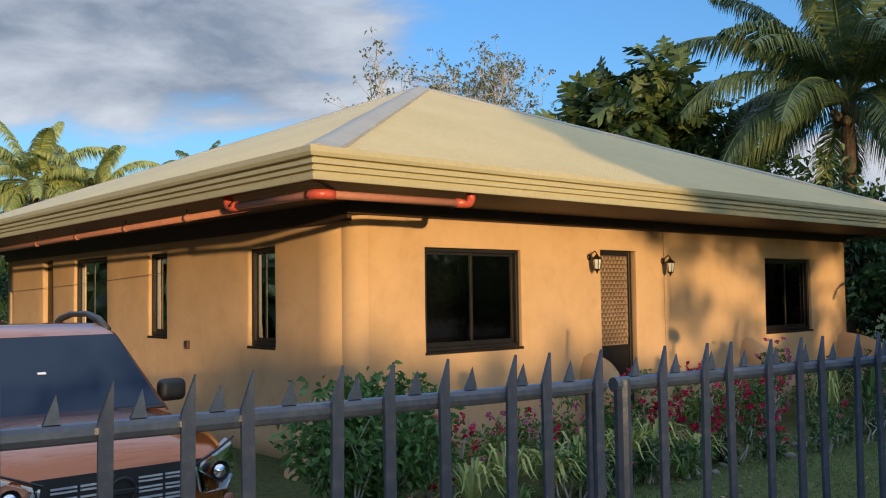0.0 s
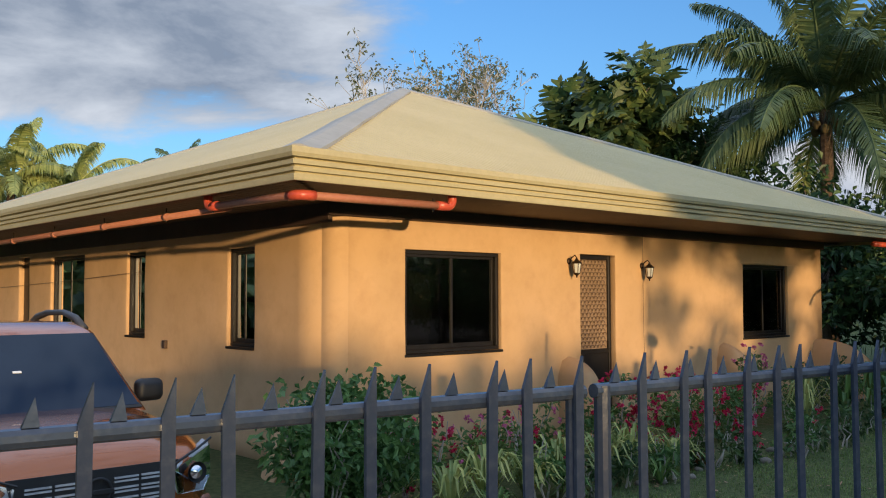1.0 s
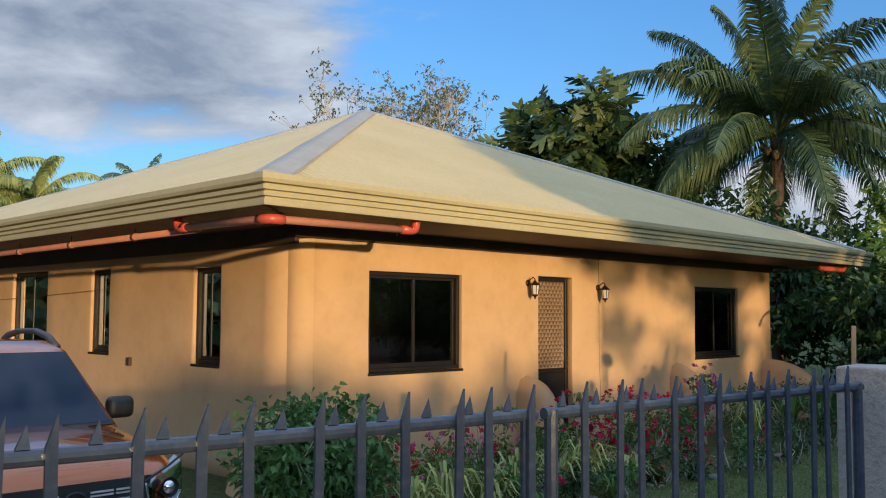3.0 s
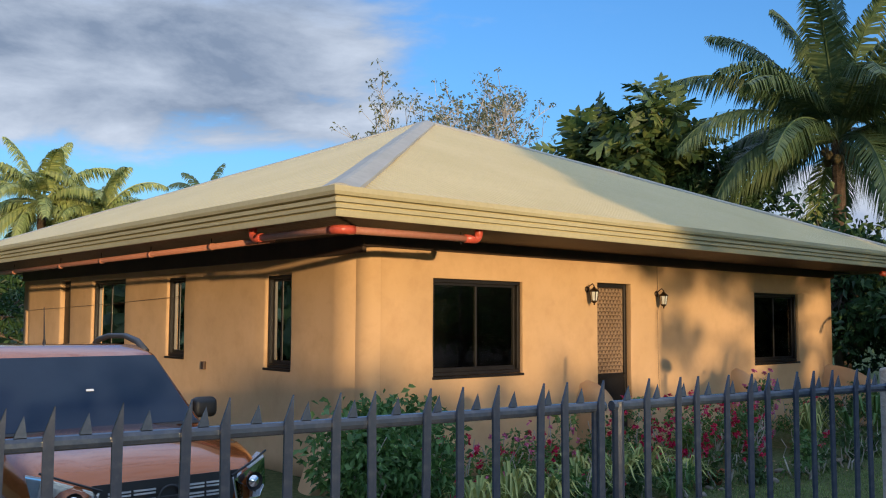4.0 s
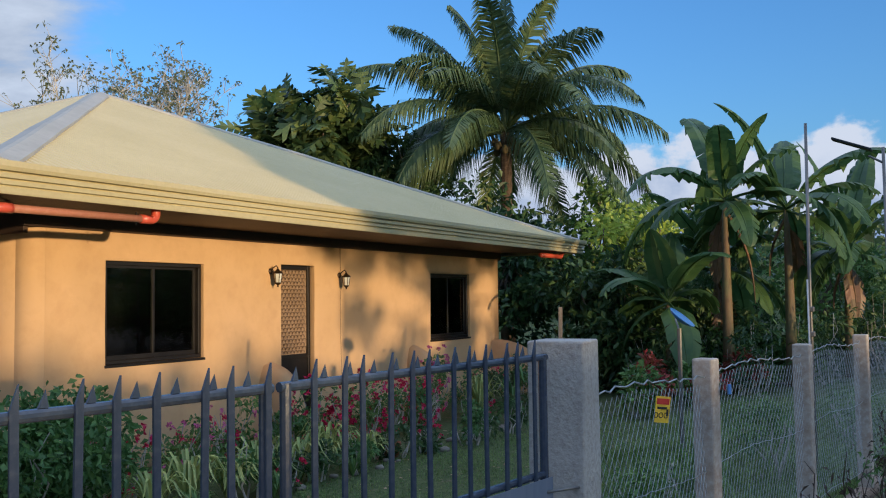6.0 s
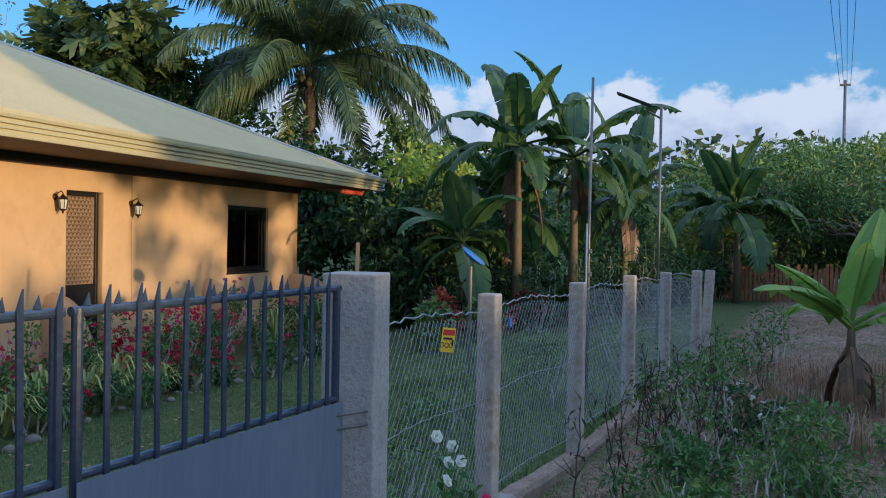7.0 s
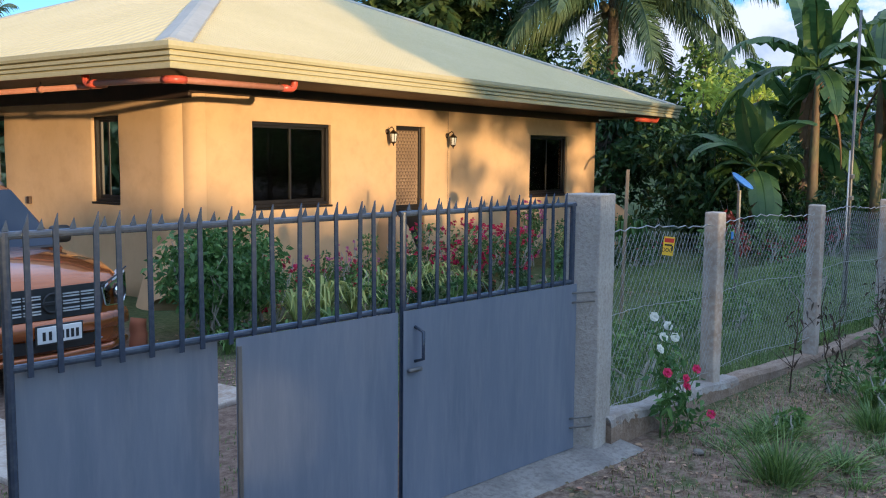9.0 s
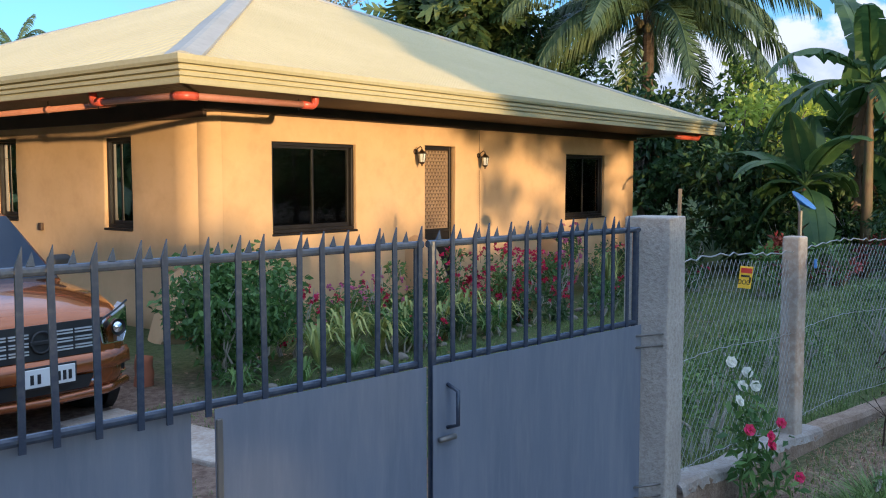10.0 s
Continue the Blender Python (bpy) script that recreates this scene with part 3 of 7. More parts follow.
def screen_door():
    a, b, c, d = DOOR
    dr = new("screen_door")
    dr.parent = house
    off3 = lambda g: setattr(g, "v", [tuple(Vector(p) - ORIGIN) for p in g.v])
    f = Geo()
    for q in ((a + 0.03, (c + d) / 2, 0.06, d - c), (b - 0.03, (c + d) / 2, 0.06, d - c)):
        f.box((q[0], 0.12, q[1]), (q[2], 0.06, q[3]))
    f.box(((a + b) / 2, 0.12, d - 0.035), (b - a - 0.12, 0.06, 0.07))
    f.box(((a + b) / 2, 0.12, 0.98), (b - a - 0.12, 0.05, 0.07))
    off3(f)
    f.obj("door_frame", ALU, dr, "black steel door frame", bevel=0.006, seg=1)
    k = Geo().box(((a + b) / 2, 0.125, (c + 0.95) / 2), (b - a - 0.12, 0.03, 0.95 - c))
    off3(k)
    k.obj("kick_panel", ALU, dr, "black sheet kick panel", bevel=0.004, seg=1)
    # decorative pressed lattice over the upper part
    g = Geo()
    x0, x1, z0, z1 = a + 0.06, b - 0.06, 1.015, d - 0.07
    n, m = 9, 22
    for i in range(n):
        for j in range(m):
            cx = x0 + (x1 - x0) * (i + (0.5 if j % 2 else 0.0)) / (n - 0.5) + 0.01
            cz = z0 + (z1 - z0) * (j + 0.5) / m
            pts = [(cx + 0.046 * math.cos(q), 0.105, cz - 0.02 + 0.05 * math.sin(q)) for q in (0.1, 0.8, 1.57, 2.34, 3.04)]
            if cx + 0.046 < x1 and cx - 0.046 > x0 - 0.02:
                g.tube(pts, 0.0055, 4, caps=False)
    off3(g)
    g.obj("lattice", BRONZE_LIGHT, dr, "scalloped steel lattice")
    s = Geo().box(((a + b) / 2, 0.135, (z0 + z1) / 2), (x1 - x0, 0.012, z1 - z0))
    off3(s)
    s.obj("insect_screen", SCREEN, dr, "tan insect screen behind the lattice")
    h = Geo().tube([(b - 0.09, 0.08, 1.0), (b - 0.09, 0.05, 1.0), (b - 0.09, 0.05, 1.12), (b - 0.09, 0.08, 1.12)], 0.01, 6)
    off3(h)
    h.obj("door_handle", ALU, dr)


BRONZE_LIGHT = mat("brown_lattice_steel", (0.16, 0.10, 0.065), (0.22, 0.14, 0.09), scale=6, fine=40, rough=0.5, metal=0.4, bump=0.05)
SCREEN = mat("tan_insect_screen", (0.33, 0.22, 0.13), (0.26, 0.17, 0.10), scale=3, fine=200, rough=0.9, bump=0.1)
screen_door()


def roof():
    g = [("roof_front", (E0, E0), (E1X, E0)), ("roof_side", (E0, E1Y), (E0, E0)), ("roof_back", (E1X, E1Y), (E0, E1Y)), ("roof_end", (E1X, E0), (E1X, E1Y))]
    ax, ay, az = APEX
    for name, a, b in g:
        a, b = Vector((*a, EAVE)), Vector((*b, EAVE))
        L = (b - a).length
        d = (b - a) / L
        ap = Vector(APEX)
        foot = (ap - a).dot(d)
        up = ap - (a + d * foot)
        q = Geo()
        pitch = 0.30 if name == "roof_side" else 0.105
        k = int(L / pitch) * 6
        shape = [q * (1.5 if name == "roof_side" else 1.0) for q in (0.0, 0.0, 0.018, 0.022, 0.018, 0.0)]
        for i in range(k + 1):
            u = L * i / k
            f = u / foot if u < foot else (L - u) / (L - foot)
            h = shape[i % 6]
            rise = Vector((0, 0, h))
            # six rows, with laps of the sheets
            for r in range(7):
                w = f * r / 6
                q.v.append(tuple(a + d * u + up * w + rise))
        q.f = [(i * 7 + r, (i + 1) * 7 + r, (i + 1) * 7 + r + 1, i * 7 + r + 1) for i in range(k) for r in range(6)]
        hpart(q, name, ROOF, label="ribbed cream metal roof sheets")
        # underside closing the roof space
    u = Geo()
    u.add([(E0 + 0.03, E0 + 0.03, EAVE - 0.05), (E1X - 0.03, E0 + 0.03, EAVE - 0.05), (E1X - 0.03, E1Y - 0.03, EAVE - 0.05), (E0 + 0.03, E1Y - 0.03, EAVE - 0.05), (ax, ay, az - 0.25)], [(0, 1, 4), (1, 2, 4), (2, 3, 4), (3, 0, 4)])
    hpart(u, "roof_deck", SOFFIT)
    for cx, cy in ((E0, E0), (E1X, E0), (E1X, E1Y), (E0, E1Y)):
        t = Vector((ax, ay, az + 0.032))
        c = Vector((cx, cy, EAVE + 0.03)).lerp(t, 0.014)
        d = (t - c).normalized()
        s = d.cross(Vector((0, 0, 1))).normalized()
        q = Geo()
        n = 10
        for i in range(n + 1):
            p = c + (t - c) * (i / n)
            w = 0.21
            lift = Vector((0, 0, 0.012 * ((i % 3) == 0)))
            q.v += [tuple(p - s * w - Vector((0, 0, 0.075)) + lift), tuple(p - s * w * 0.96 - Vector((0, 0, 0.04)) + lift), tuple(p - s * 0.03 + Vector((0, 0, 0.018)) + lift), tuple(p + s * 0.03 + Vector((0, 0, 0.018)) + lift), tuple(p + s * w * 0.96 - Vector((0, 0, 0.04)) + lift), tuple(p + s * w - Vector((0, 0, 0.075)) + lift)]
        q.f = [(i * 6 + r, (i + 1) * 6 + r, (i + 1) * 6 + r + 1, i * 6 + r + 1) for i in range(n) for r in range(5)] + [(5, 4, 3, 2, 1, 0)]
        hpart(q, "hip_flashing", HIP, label="pale grey folded hip flashing")


roof()


def eaves():
    # stepped fascia: outward distance and height of each fold
    prof = [(0.00, 2.865), (0.035, 2.865), (0.04, 2.885), (0.045, 2.925), (0.015, 2.93), (0.015, 2.945), (0.055, 2.95), (0.06, 2.985), (0.022, 2.99), (0.022, 3.005), (0.07, 3.01), (0.075, 3.05), (0.03, 3.055), (0.03, 3.072), (0.09, 3.075), (0.105, 3.11), (0.105, 3.165), (0.085, 3.17), (0.08, 3.11), (0.0, 3.09)]
    c = [(E0, E0, -1, -1), (E1X, E0, 1, -1), (E1X, E1Y, 1, 1), (E0, E1Y, -1, 1)]
    for k, name in enumerate(("fascia_front", "fascia_end", "fascia_back", "fascia_side")):
        a, b = c[k], c[(k + 1) % 4]
        g = Geo()
        for x, y, sx, sy in (a, b):
            g.v += [(x + sx * (o - 0.06), y + sy * (o - 0.06), z) for o, z in prof]
        m = len(prof)
        g.f = [(i, i + m, (i + 1) % m + m, (i + 1) % m) for i in range(m)]
        hpart(g, name, FASCIA, label="stepped cream metal fascia gutter")
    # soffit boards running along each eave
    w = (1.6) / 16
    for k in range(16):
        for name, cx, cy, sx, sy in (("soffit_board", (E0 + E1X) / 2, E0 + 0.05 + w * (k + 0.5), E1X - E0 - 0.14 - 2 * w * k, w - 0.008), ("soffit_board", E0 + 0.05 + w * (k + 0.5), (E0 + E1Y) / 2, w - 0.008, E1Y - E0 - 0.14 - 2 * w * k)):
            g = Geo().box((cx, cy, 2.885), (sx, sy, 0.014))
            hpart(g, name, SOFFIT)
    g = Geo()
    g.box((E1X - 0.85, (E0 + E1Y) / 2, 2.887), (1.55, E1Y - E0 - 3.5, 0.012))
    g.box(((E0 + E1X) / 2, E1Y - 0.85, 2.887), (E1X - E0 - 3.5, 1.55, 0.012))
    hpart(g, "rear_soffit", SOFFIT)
    # dark brown band along the wall head, deeper on the side wall
    g = Geo()
    g.box((6.02, -0.035, 2.81), (12.24, 0.06, 0.15))
    g.box((-0.035, 6.45, 2.77), (0.06, 12.9, 0.23))
    hpart(g, "wall_head_band", SOFFIT, bevel=0.005)


eaves()


def bend(a, b, c, n=6):
    """A rounded corner through b."""
    a, b, c = Vector(a), Vector(b), Vector(c)
    return [(a * (1 - t) ** 2 + b * 2 * t * (1 - t) + c * t * t) for t in [i / n for i in range(n + 1)]]


def drain_pipes():
    pz, r = 2.755, 0.041
    q = -1.37
    dp = thing("drain_pipe", (q, q, pz), "orange plastic drain pipe slung under the eave corner", "pipe")
    o = Vector((q, q, pz))
    loc = lambda pts: [Vector(p) - o for p in pts]
    main = Geo().tube(loc([(0.42, q, pz + 0.01), (q + 0.1, q, pz)] + bend((q + 0.1, q, pz), (q, q, pz), (q, q + 0.1, pz)) + [(q, 0.25, pz + 0.01)]), r, 12)
    main.obj("pipe", PVC, dp, smooth=True)
    for p in ([(0.36, q, pz + 0.01), (0.5, q, pz + 0.01)] + bend((0.5, q, pz + 0.01), (0.58, q, pz + 0.01), (0.58, q, pz + 0.10)) + [(0.58, q, pz + 0.14)],
              [(q, 0.16, pz + 0.01), (q, 0.28, pz + 0.01)] + bend((q, 0.28, pz + 0.01), (q, 0.37, pz + 0.01), (q, 0.37, pz + 0.10)) + [(q, 0.37, pz + 0.14)],
              [(q + 0.17, q, pz)] + bend((q + 0.1, q, pz), (q, q, pz), (q, q + 0.1, pz)) + [(q, q + 0.17, pz)]):
        Geo().tube(loc(p), r + 0.009, 12).obj("elbow", PVC2, dp, "red plastic elbow joint", smooth=True)
    for p in ((0.30, q, pz), (q, 0.26, pz)):
        Geo().tube(loc([Vector(p) + Vector((0, 0, 0.08)), Vector(p) - Vector((0, 0, 0.06))]), 0.008, 6).obj("hanger", ALU, dp)
    q2 = -1.25
    lp = thing("gutter_pipe", (q2, 6.5, 2.73), "dull orange plastic pipe running along the eave", "pipe")
    o = Vector((q2, 6.5, 2.73))
    Geo().tube([Vector((q2, 0.12, 2.75)) - o, Vector((q2, 6.5, 2.73)) - o, Vector((q2, 13.6, 2.70)) - o], 0.037, 12).obj("pipe", PVC, lp, smooth=True)
    for y in (1.6, 3.4, 5.2, 7.0, 9.5, 12.0):
        Geo().tube([(q2 - o.x, y - o.y, 0.12), (q2 - o.x, y - o.y, -0.04)], 0.008, 6).obj("hanger", ALU, lp)
        Geo().tube([(q2 - o.x, y - 0.05 - o.y, 0.025 - 0.0055 * (y - 0.3)), (q2 - o.x, y + 0.05 - o.y, 0.025 - 0.0055 * (y + 0.0))], 0.043, 12).obj("collar", PVC, lp, smooth=True)
    rp = thing("overflow_pipe", (12.35, -1.25, 2.78), "short red plastic pipe under the far eave end", "pipe")
    Geo().tube([(-0.7, 0, 0.0), (0.45, 0, 0.0), (0.55, 0, 0.08)], 0.05, 10).obj("pipe", PVC2, rp, smooth=True)


drain_pipes()


# White base stands for the sun caught in the lantern glass
SUNLIT_PANE = mat("sunlit_white_pane", (0.72, 0.72, 0.68), (0.62, 0.62, 0.58), scale=9, fine=40, rough=0.35, bump=0.02)


def wall_lantern():
    l = thing("wall_lantern", (0, 0, 0), "black carriage lantern with panes painted sunlit white on a scroll bracket", "wall lamp", "lanterns beside the front door")
    g = Geo().lathe([(0.0, -0.01), (0.055, -0.01), (0.06, 0.0), (0.045, 0.015), (0.0, 0.02)], (0, 0, 0), 14, Matrix.Rotation(radians(90), 3, "X"))
    g.obj("backplate", BRONZE, l, smooth=True)
    Geo().tube([(0, -0.01, 0.0), (0, -0.06, 0.06), (0, -0.13, 0.10), (0, -0.17, 0.06), (0, -0.17, 0.02)], 0.011, 8).obj("bracket", BRONZE, l, smooth=True)
    c = (0, -0.17, 0)
    Geo().lathe([(0.0, 0.05), (0.02, 0.04), (0.03, 0.02), (0.085, -0.025), (0.095, -0.045), (0.08, -0.05)], c, 6).obj("hood", BRONZE, l)
    Geo().lathe([(0.075, -0.05), (0.052, -0.21), (0.05, -0.21), (0.073, -0.05)], c, 6).obj("pane", SUNLIT_PANE, l, "glass pane painted white as if catching sun")
    cage = Geo()
    for k in range(6):
        a = k * math.tau / 6
        cage.tube([(0.078 * math.cos(a), -0.17 + 0.078 * math.sin(a), -0.045), (0.054 * math.cos(a), -0.17 + 0.054 * math.sin(a), -0.215)], 0.006, 5)
    cage.obj("cage", BRONZE, l)
    Geo().lathe([(0.056, -0.21), (0.06, -0.225), (0.03, -0.25), (0.012, -0.265), (0.016, -0.285), (0.0, -0.30)], c, 8).obj("finial", BRONZE, l, smooth=True)
    Geo().lathe([(0.0, -0.06), (0.022, -0.08), (0.025, -0.12), (0.014, -0.16), (0.014, -0.2)], c, 8).obj("bulb", WHITE, l, "unlit frosted bulb", smooth=True)
    l.scale = (0.82, 0.82, 0.82)
    l.location = (4.17, -0.005, 2.31)
    copy_thing(l, pose(5.95, -0.005, 2.28))


wall_lantern()


def wall_cables():
    g = Geo().tube([(5.95, -0.02, 2.84), (5.955, -0.022, 2.35)], 0.0035, 6)
    g.tube([(5.95, -0.022, 2.02), (5.94, -0.03, 1.2), (5.95, -0.05, 0.35)], 0.0025, 6)
    tagged(g.obj("lamp_cable", SOFFIT, None), "thin brown lamp cable clipped down the wall", "cable")
    g = Geo().tube([(-0.03, 4.9, 2.20), (-0.035, 8.0, 2.10), (-0.03, 12.6, 2.0)], 0.0035, 6)
    tagged(g.obj("wall_cable", SOFFIT, None), "thin brown cable strung along the side wall", "cable")
    b = Geo().box((0, 0, 0), (0.05, 0.09, 0.12)).obj("socket_box", SOFFIT, None, bevel=0.008)
    b.location = (-0.02, 4.15, 1.12)
    tagged(b, "small brown socket box fixed on the side wall", "socket box")


wall_cables()


# ---------------------------------------------------------------- gate and fence
G0, GD = Vector((-3.12, -7.54, 0)), Vector((-0.9916, 0.1292, 0))
GN = Vector((-0.1292, -0.9916, 0))  # towards the lane
RAIL_TOP, RAIL_LOW = 1.602, 1.12
GROT = Matrix(((GD.x, -GN.x, 0), (GD.y, -GN.y, 0), (0, 0, 1)))  # local x along the gate, y to the yard


def gpost(s, out, w, h, name, label):
    p = G0 + GD * s + GN * out
    e = Geo()
    n = 7
    for i in range(n + 1):
        z = -0.2 + (h + 0.2) * i / n
        for k, (x, y) in enumerate(((-1, -1), (0.15, -1), (0.25, -1.12), (1, -1), (1, 1), (-1, 1))):
            j = 0.006 * noise.noise((s * 3 + k, z * 4, k * 2.1))
            e.v.append((x * w / 2 + j, y * w / 2 + j, z))
    m = 6
    e.f = [(i * m + k, i * m + (k + 1) % m, (i + 1) * m + (k + 1) % m, (i + 1) * m + k) for i in range(n) for k in range(m)] + [tuple(range(m))[::-1], tuple(n * m + k for k in range(m))]
    ob = e.obj(name, CONC, None, bevel=0.018, seg=3)
    ob.matrix_world = Matrix.Translation(p) @ (GROT.to_4x4() @ pose(0, 0, 0, 0, 0, -12))
    tagged(ob, label, "gate post", "posts of the gate")
    return ob


gpost(-0.19, -0.02, 0.25, 1.665, "gate_post", "rough grey cast concrete gate post with chipped edges")
gpost(3.67, -0.02, 0.26, 1.76, "gate_post", "rough grey cast concrete gate post with cracked render")


def gate_leaf(s0, s1, panels, bars, label, latch):
    """One leaf between two distances along the gate. bars: their places along it."""
    o = G0 + GD * s0
    leaf = thing("gate_leaf", o, label, "gate", "leaves of the drive gate")
    leaf.rotation_euler = (0, 0, math.atan2(GD.y, GD.x))
    W = s1 - s0
    pipe = lambda a, b, r, name, lab="": Geo().tube([a, b], r, 10).obj(name, GATE, leaf, lab, smooth=False)
    pipe((0, 0, RAIL_TOP), (W, 0, RAIL_TOP), 0.0150, "top_rail")
    pipe((0.02, 0, RAIL_LOW), (W - 0.02, 0, RAIL_LOW), 0.0155, "middle_rail")
    pipe((0.02, 0, 0.09), (W - 0.02, 0, 0.09), 0.024, "bottom_rail")
    for x in (0.025, W - 0.025):
        pipe((x, 0, 0.07), (x, 0, RAIL_TOP + 0.01), 0.018, "stile")
    for a, b, back in panels:
        g = Geo().box(((a + b) / 2, 0.026 + back, (0.055 + RAIL_LOW - 0.012) / 2), (b - a, 0.004, RAIL_LOW - 0.067))
        g.obj("steel_sheet", SHEET, leaf, "flat painted steel sheet with faint rain streaks")
        if b < W - 0.3:
            Geo().box((b - 0.012, 0.034, 0.575), (0.022, 0.012, 1.0)).obj("sheet_edge", POLE, leaf, "rusty angle iron along the sheet edge", bevel=0.003, seg=1)
    # flat bars cut to a slanting point, standing on the lane side of the rails
    w, d, h, z0 = 0.021, 0.008, RAIL_TOP + 0.075, RAIL_LOW - 0.035
    b = Geo()
    b.v = [(x * w / 2, y * d / 2, z) for z, hi in ((z0, z0), (h - 0.058, h)) for x, y, z in ((-1, -1, hi), (1, -1, z), (1, 1, z), (-1, 1, hi))]
    b.f = [(0, 1, 5, 4), (1, 2, 6, 5), (2, 3, 7, 6), (3, 0, 4, 7), (4, 5, 6, 7), (3, 2, 1, 0)]
    first = b.obj("bar", GATE, leaf)
    c = Geo().add([(-0.012, -0.005, 0), (0.012, -0.005, 0), (0.012, 0.005, 0), (-0.012, 0.005, 0), (-0.006, 0, 0.042)], [(0, 1, 4), (1, 2, 4), (2, 3, 4), (3, 0, 4)]).obj("spike", GATE, leaf)
    for i, x in enumerate(bars):
        q = first if i == 0 else new("bar", first.data)
        q.parent = leaf
        q.location = (x, 0.0195, 0)
        q.rotation_euler = (0, radians(0.7 * math.sin(i * 2.3)), radians(3 * math.sin(i * 5.1)))
        q2 = c if i == 0 else new("spike", c.data)
        q2.parent = leaf
        nx = bars[i + 1] if i + 1 < len(bars) else x + 0.13
        q2.location = ((x + nx) / 2, 0, RAIL_TOP + 0.015)
    for x in latch:
        # drop bolt and hoop handle
        Geo().tube([(x, 0.03, 0.84), (x, 0.09, 0.86), (x, 0.09, 1.00), (x, 0.03, 1.02)], 0.009, 8).obj("handle", GATE, leaf, smooth=True)
        Geo().tube([(x - 0.03, 0.045, 0.80), (x + 0.06, 0.045, 0.80)], 0.012, 8).obj("bolt", POLE, leaf, smooth=True)
    return leaf


gate_leaf(0.0, 1.515, [(0.004, 1.511, 0.0)], [0.125 + 0.1148 * i for i in range(12)], "slate blue steel gate leaf with pointed bars, shut", [1.43])
gate_leaf(1.545, 3.47, [(0.004, 0.965, 0.0), (1.02, 1.90, -0.06)], [0.03 + 0.12 * i for i in range(16)], "slate blue steel gate leaf with a gapped lower sheet, shut", [])


def hinges():
    for z in (0.22, 1.02):
        p = G0 + GD * (-0.03) + GN * 0.06
        h = thing("wire_binding", (p.x, p.y, z), "twisted wire binding round the concrete gate post", "wire binding", "bindings of the gate")
        for k in (-0.03, 0.03):
            Geo().tube([(-0.09, 0.06, k), (0.0, -0.03, k + 0.01), (0.13, -0.07, k), (0.16, -0.02, k + 0.015)], 0.007, 6).obj("strap", POLE, h, smooth=True)


hinges()

FENCE = [Vector((-1.20, -7.75, 0)), Vector((0.75, -8.02, 0)), Vector((2.70, -8.27, 0)), Vector((4.65, -8.52, 0)), Vector((6.3, -8.86, 0)), Vector((7.1, -8.95, 0))]
FENCE_TOP = [1.48, 1.47, 1.46, 1.45, 1.44, 1.42]


def fence_posts():
    for i, (p, h) in enumerate(zip(FENCE, FENCE_TOP)):
        g = Geo()
        n, w = 8, 0.125
        for k in range(n + 1):
            z = -0.2 + (h + 0.2) * k / n
            for x, y in ((-1, -1), (1, -1), (1, 1), (-1, 1)):
                j = 0.008 * noise.noise((i * 7.1 + x, z * 5, y * 3))
                g.v.append((x * w / 2 + j, y * w / 2 + j, z))
        g.f = [(k * 4 + q, k * 4 + (q + 1) % 4, (k + 1) * 4 + (q + 1) % 4, (k + 1) * 4 + q) for k in range(n) for q in range(4)] + [(3, 2, 1, 0), tuple(n * 4 + q for q in range(4))]
        o = g.obj("fence_post", CONC2, None, bevel=0.012)
        lean = 6 if i == 5 else 0.8 * math.sin(i * 3)
        o.matrix_world = Matrix.Translation((p.x, p.y, ground_z(p.x, p.y))) @ pose(0, 0, 0, lean * 0.3, lean, -7 + 4 * math.sin(i))
        tagged(o, "weathered concrete fence post with stained rough faces", "fence post", "posts along the wire fence")
    g = Geo().box((0, 0, 0.0), (0.05, 0.02, 0.06)).obj("wire_clip", BLUE, None, bevel=0.004)
    g.matrix_world = pose(-1.18, -7.88, 1.30, 0, 10, 20)
    tagged(g, "scrap of blue cloth tied on a fence post", "rag")


fence_posts()


def fence_line(s):
    """A point s metres along the fence from the gate post."""
    pts = [Vector((-2.86, -7.62, 0))] + FENCE[:5]
    for a, b in zip(pts, pts[1:]):
        L = (b - a).length
        if s <= L:
            return a + (b - a) * (s / L)
        s -= L
    return pts[-1]


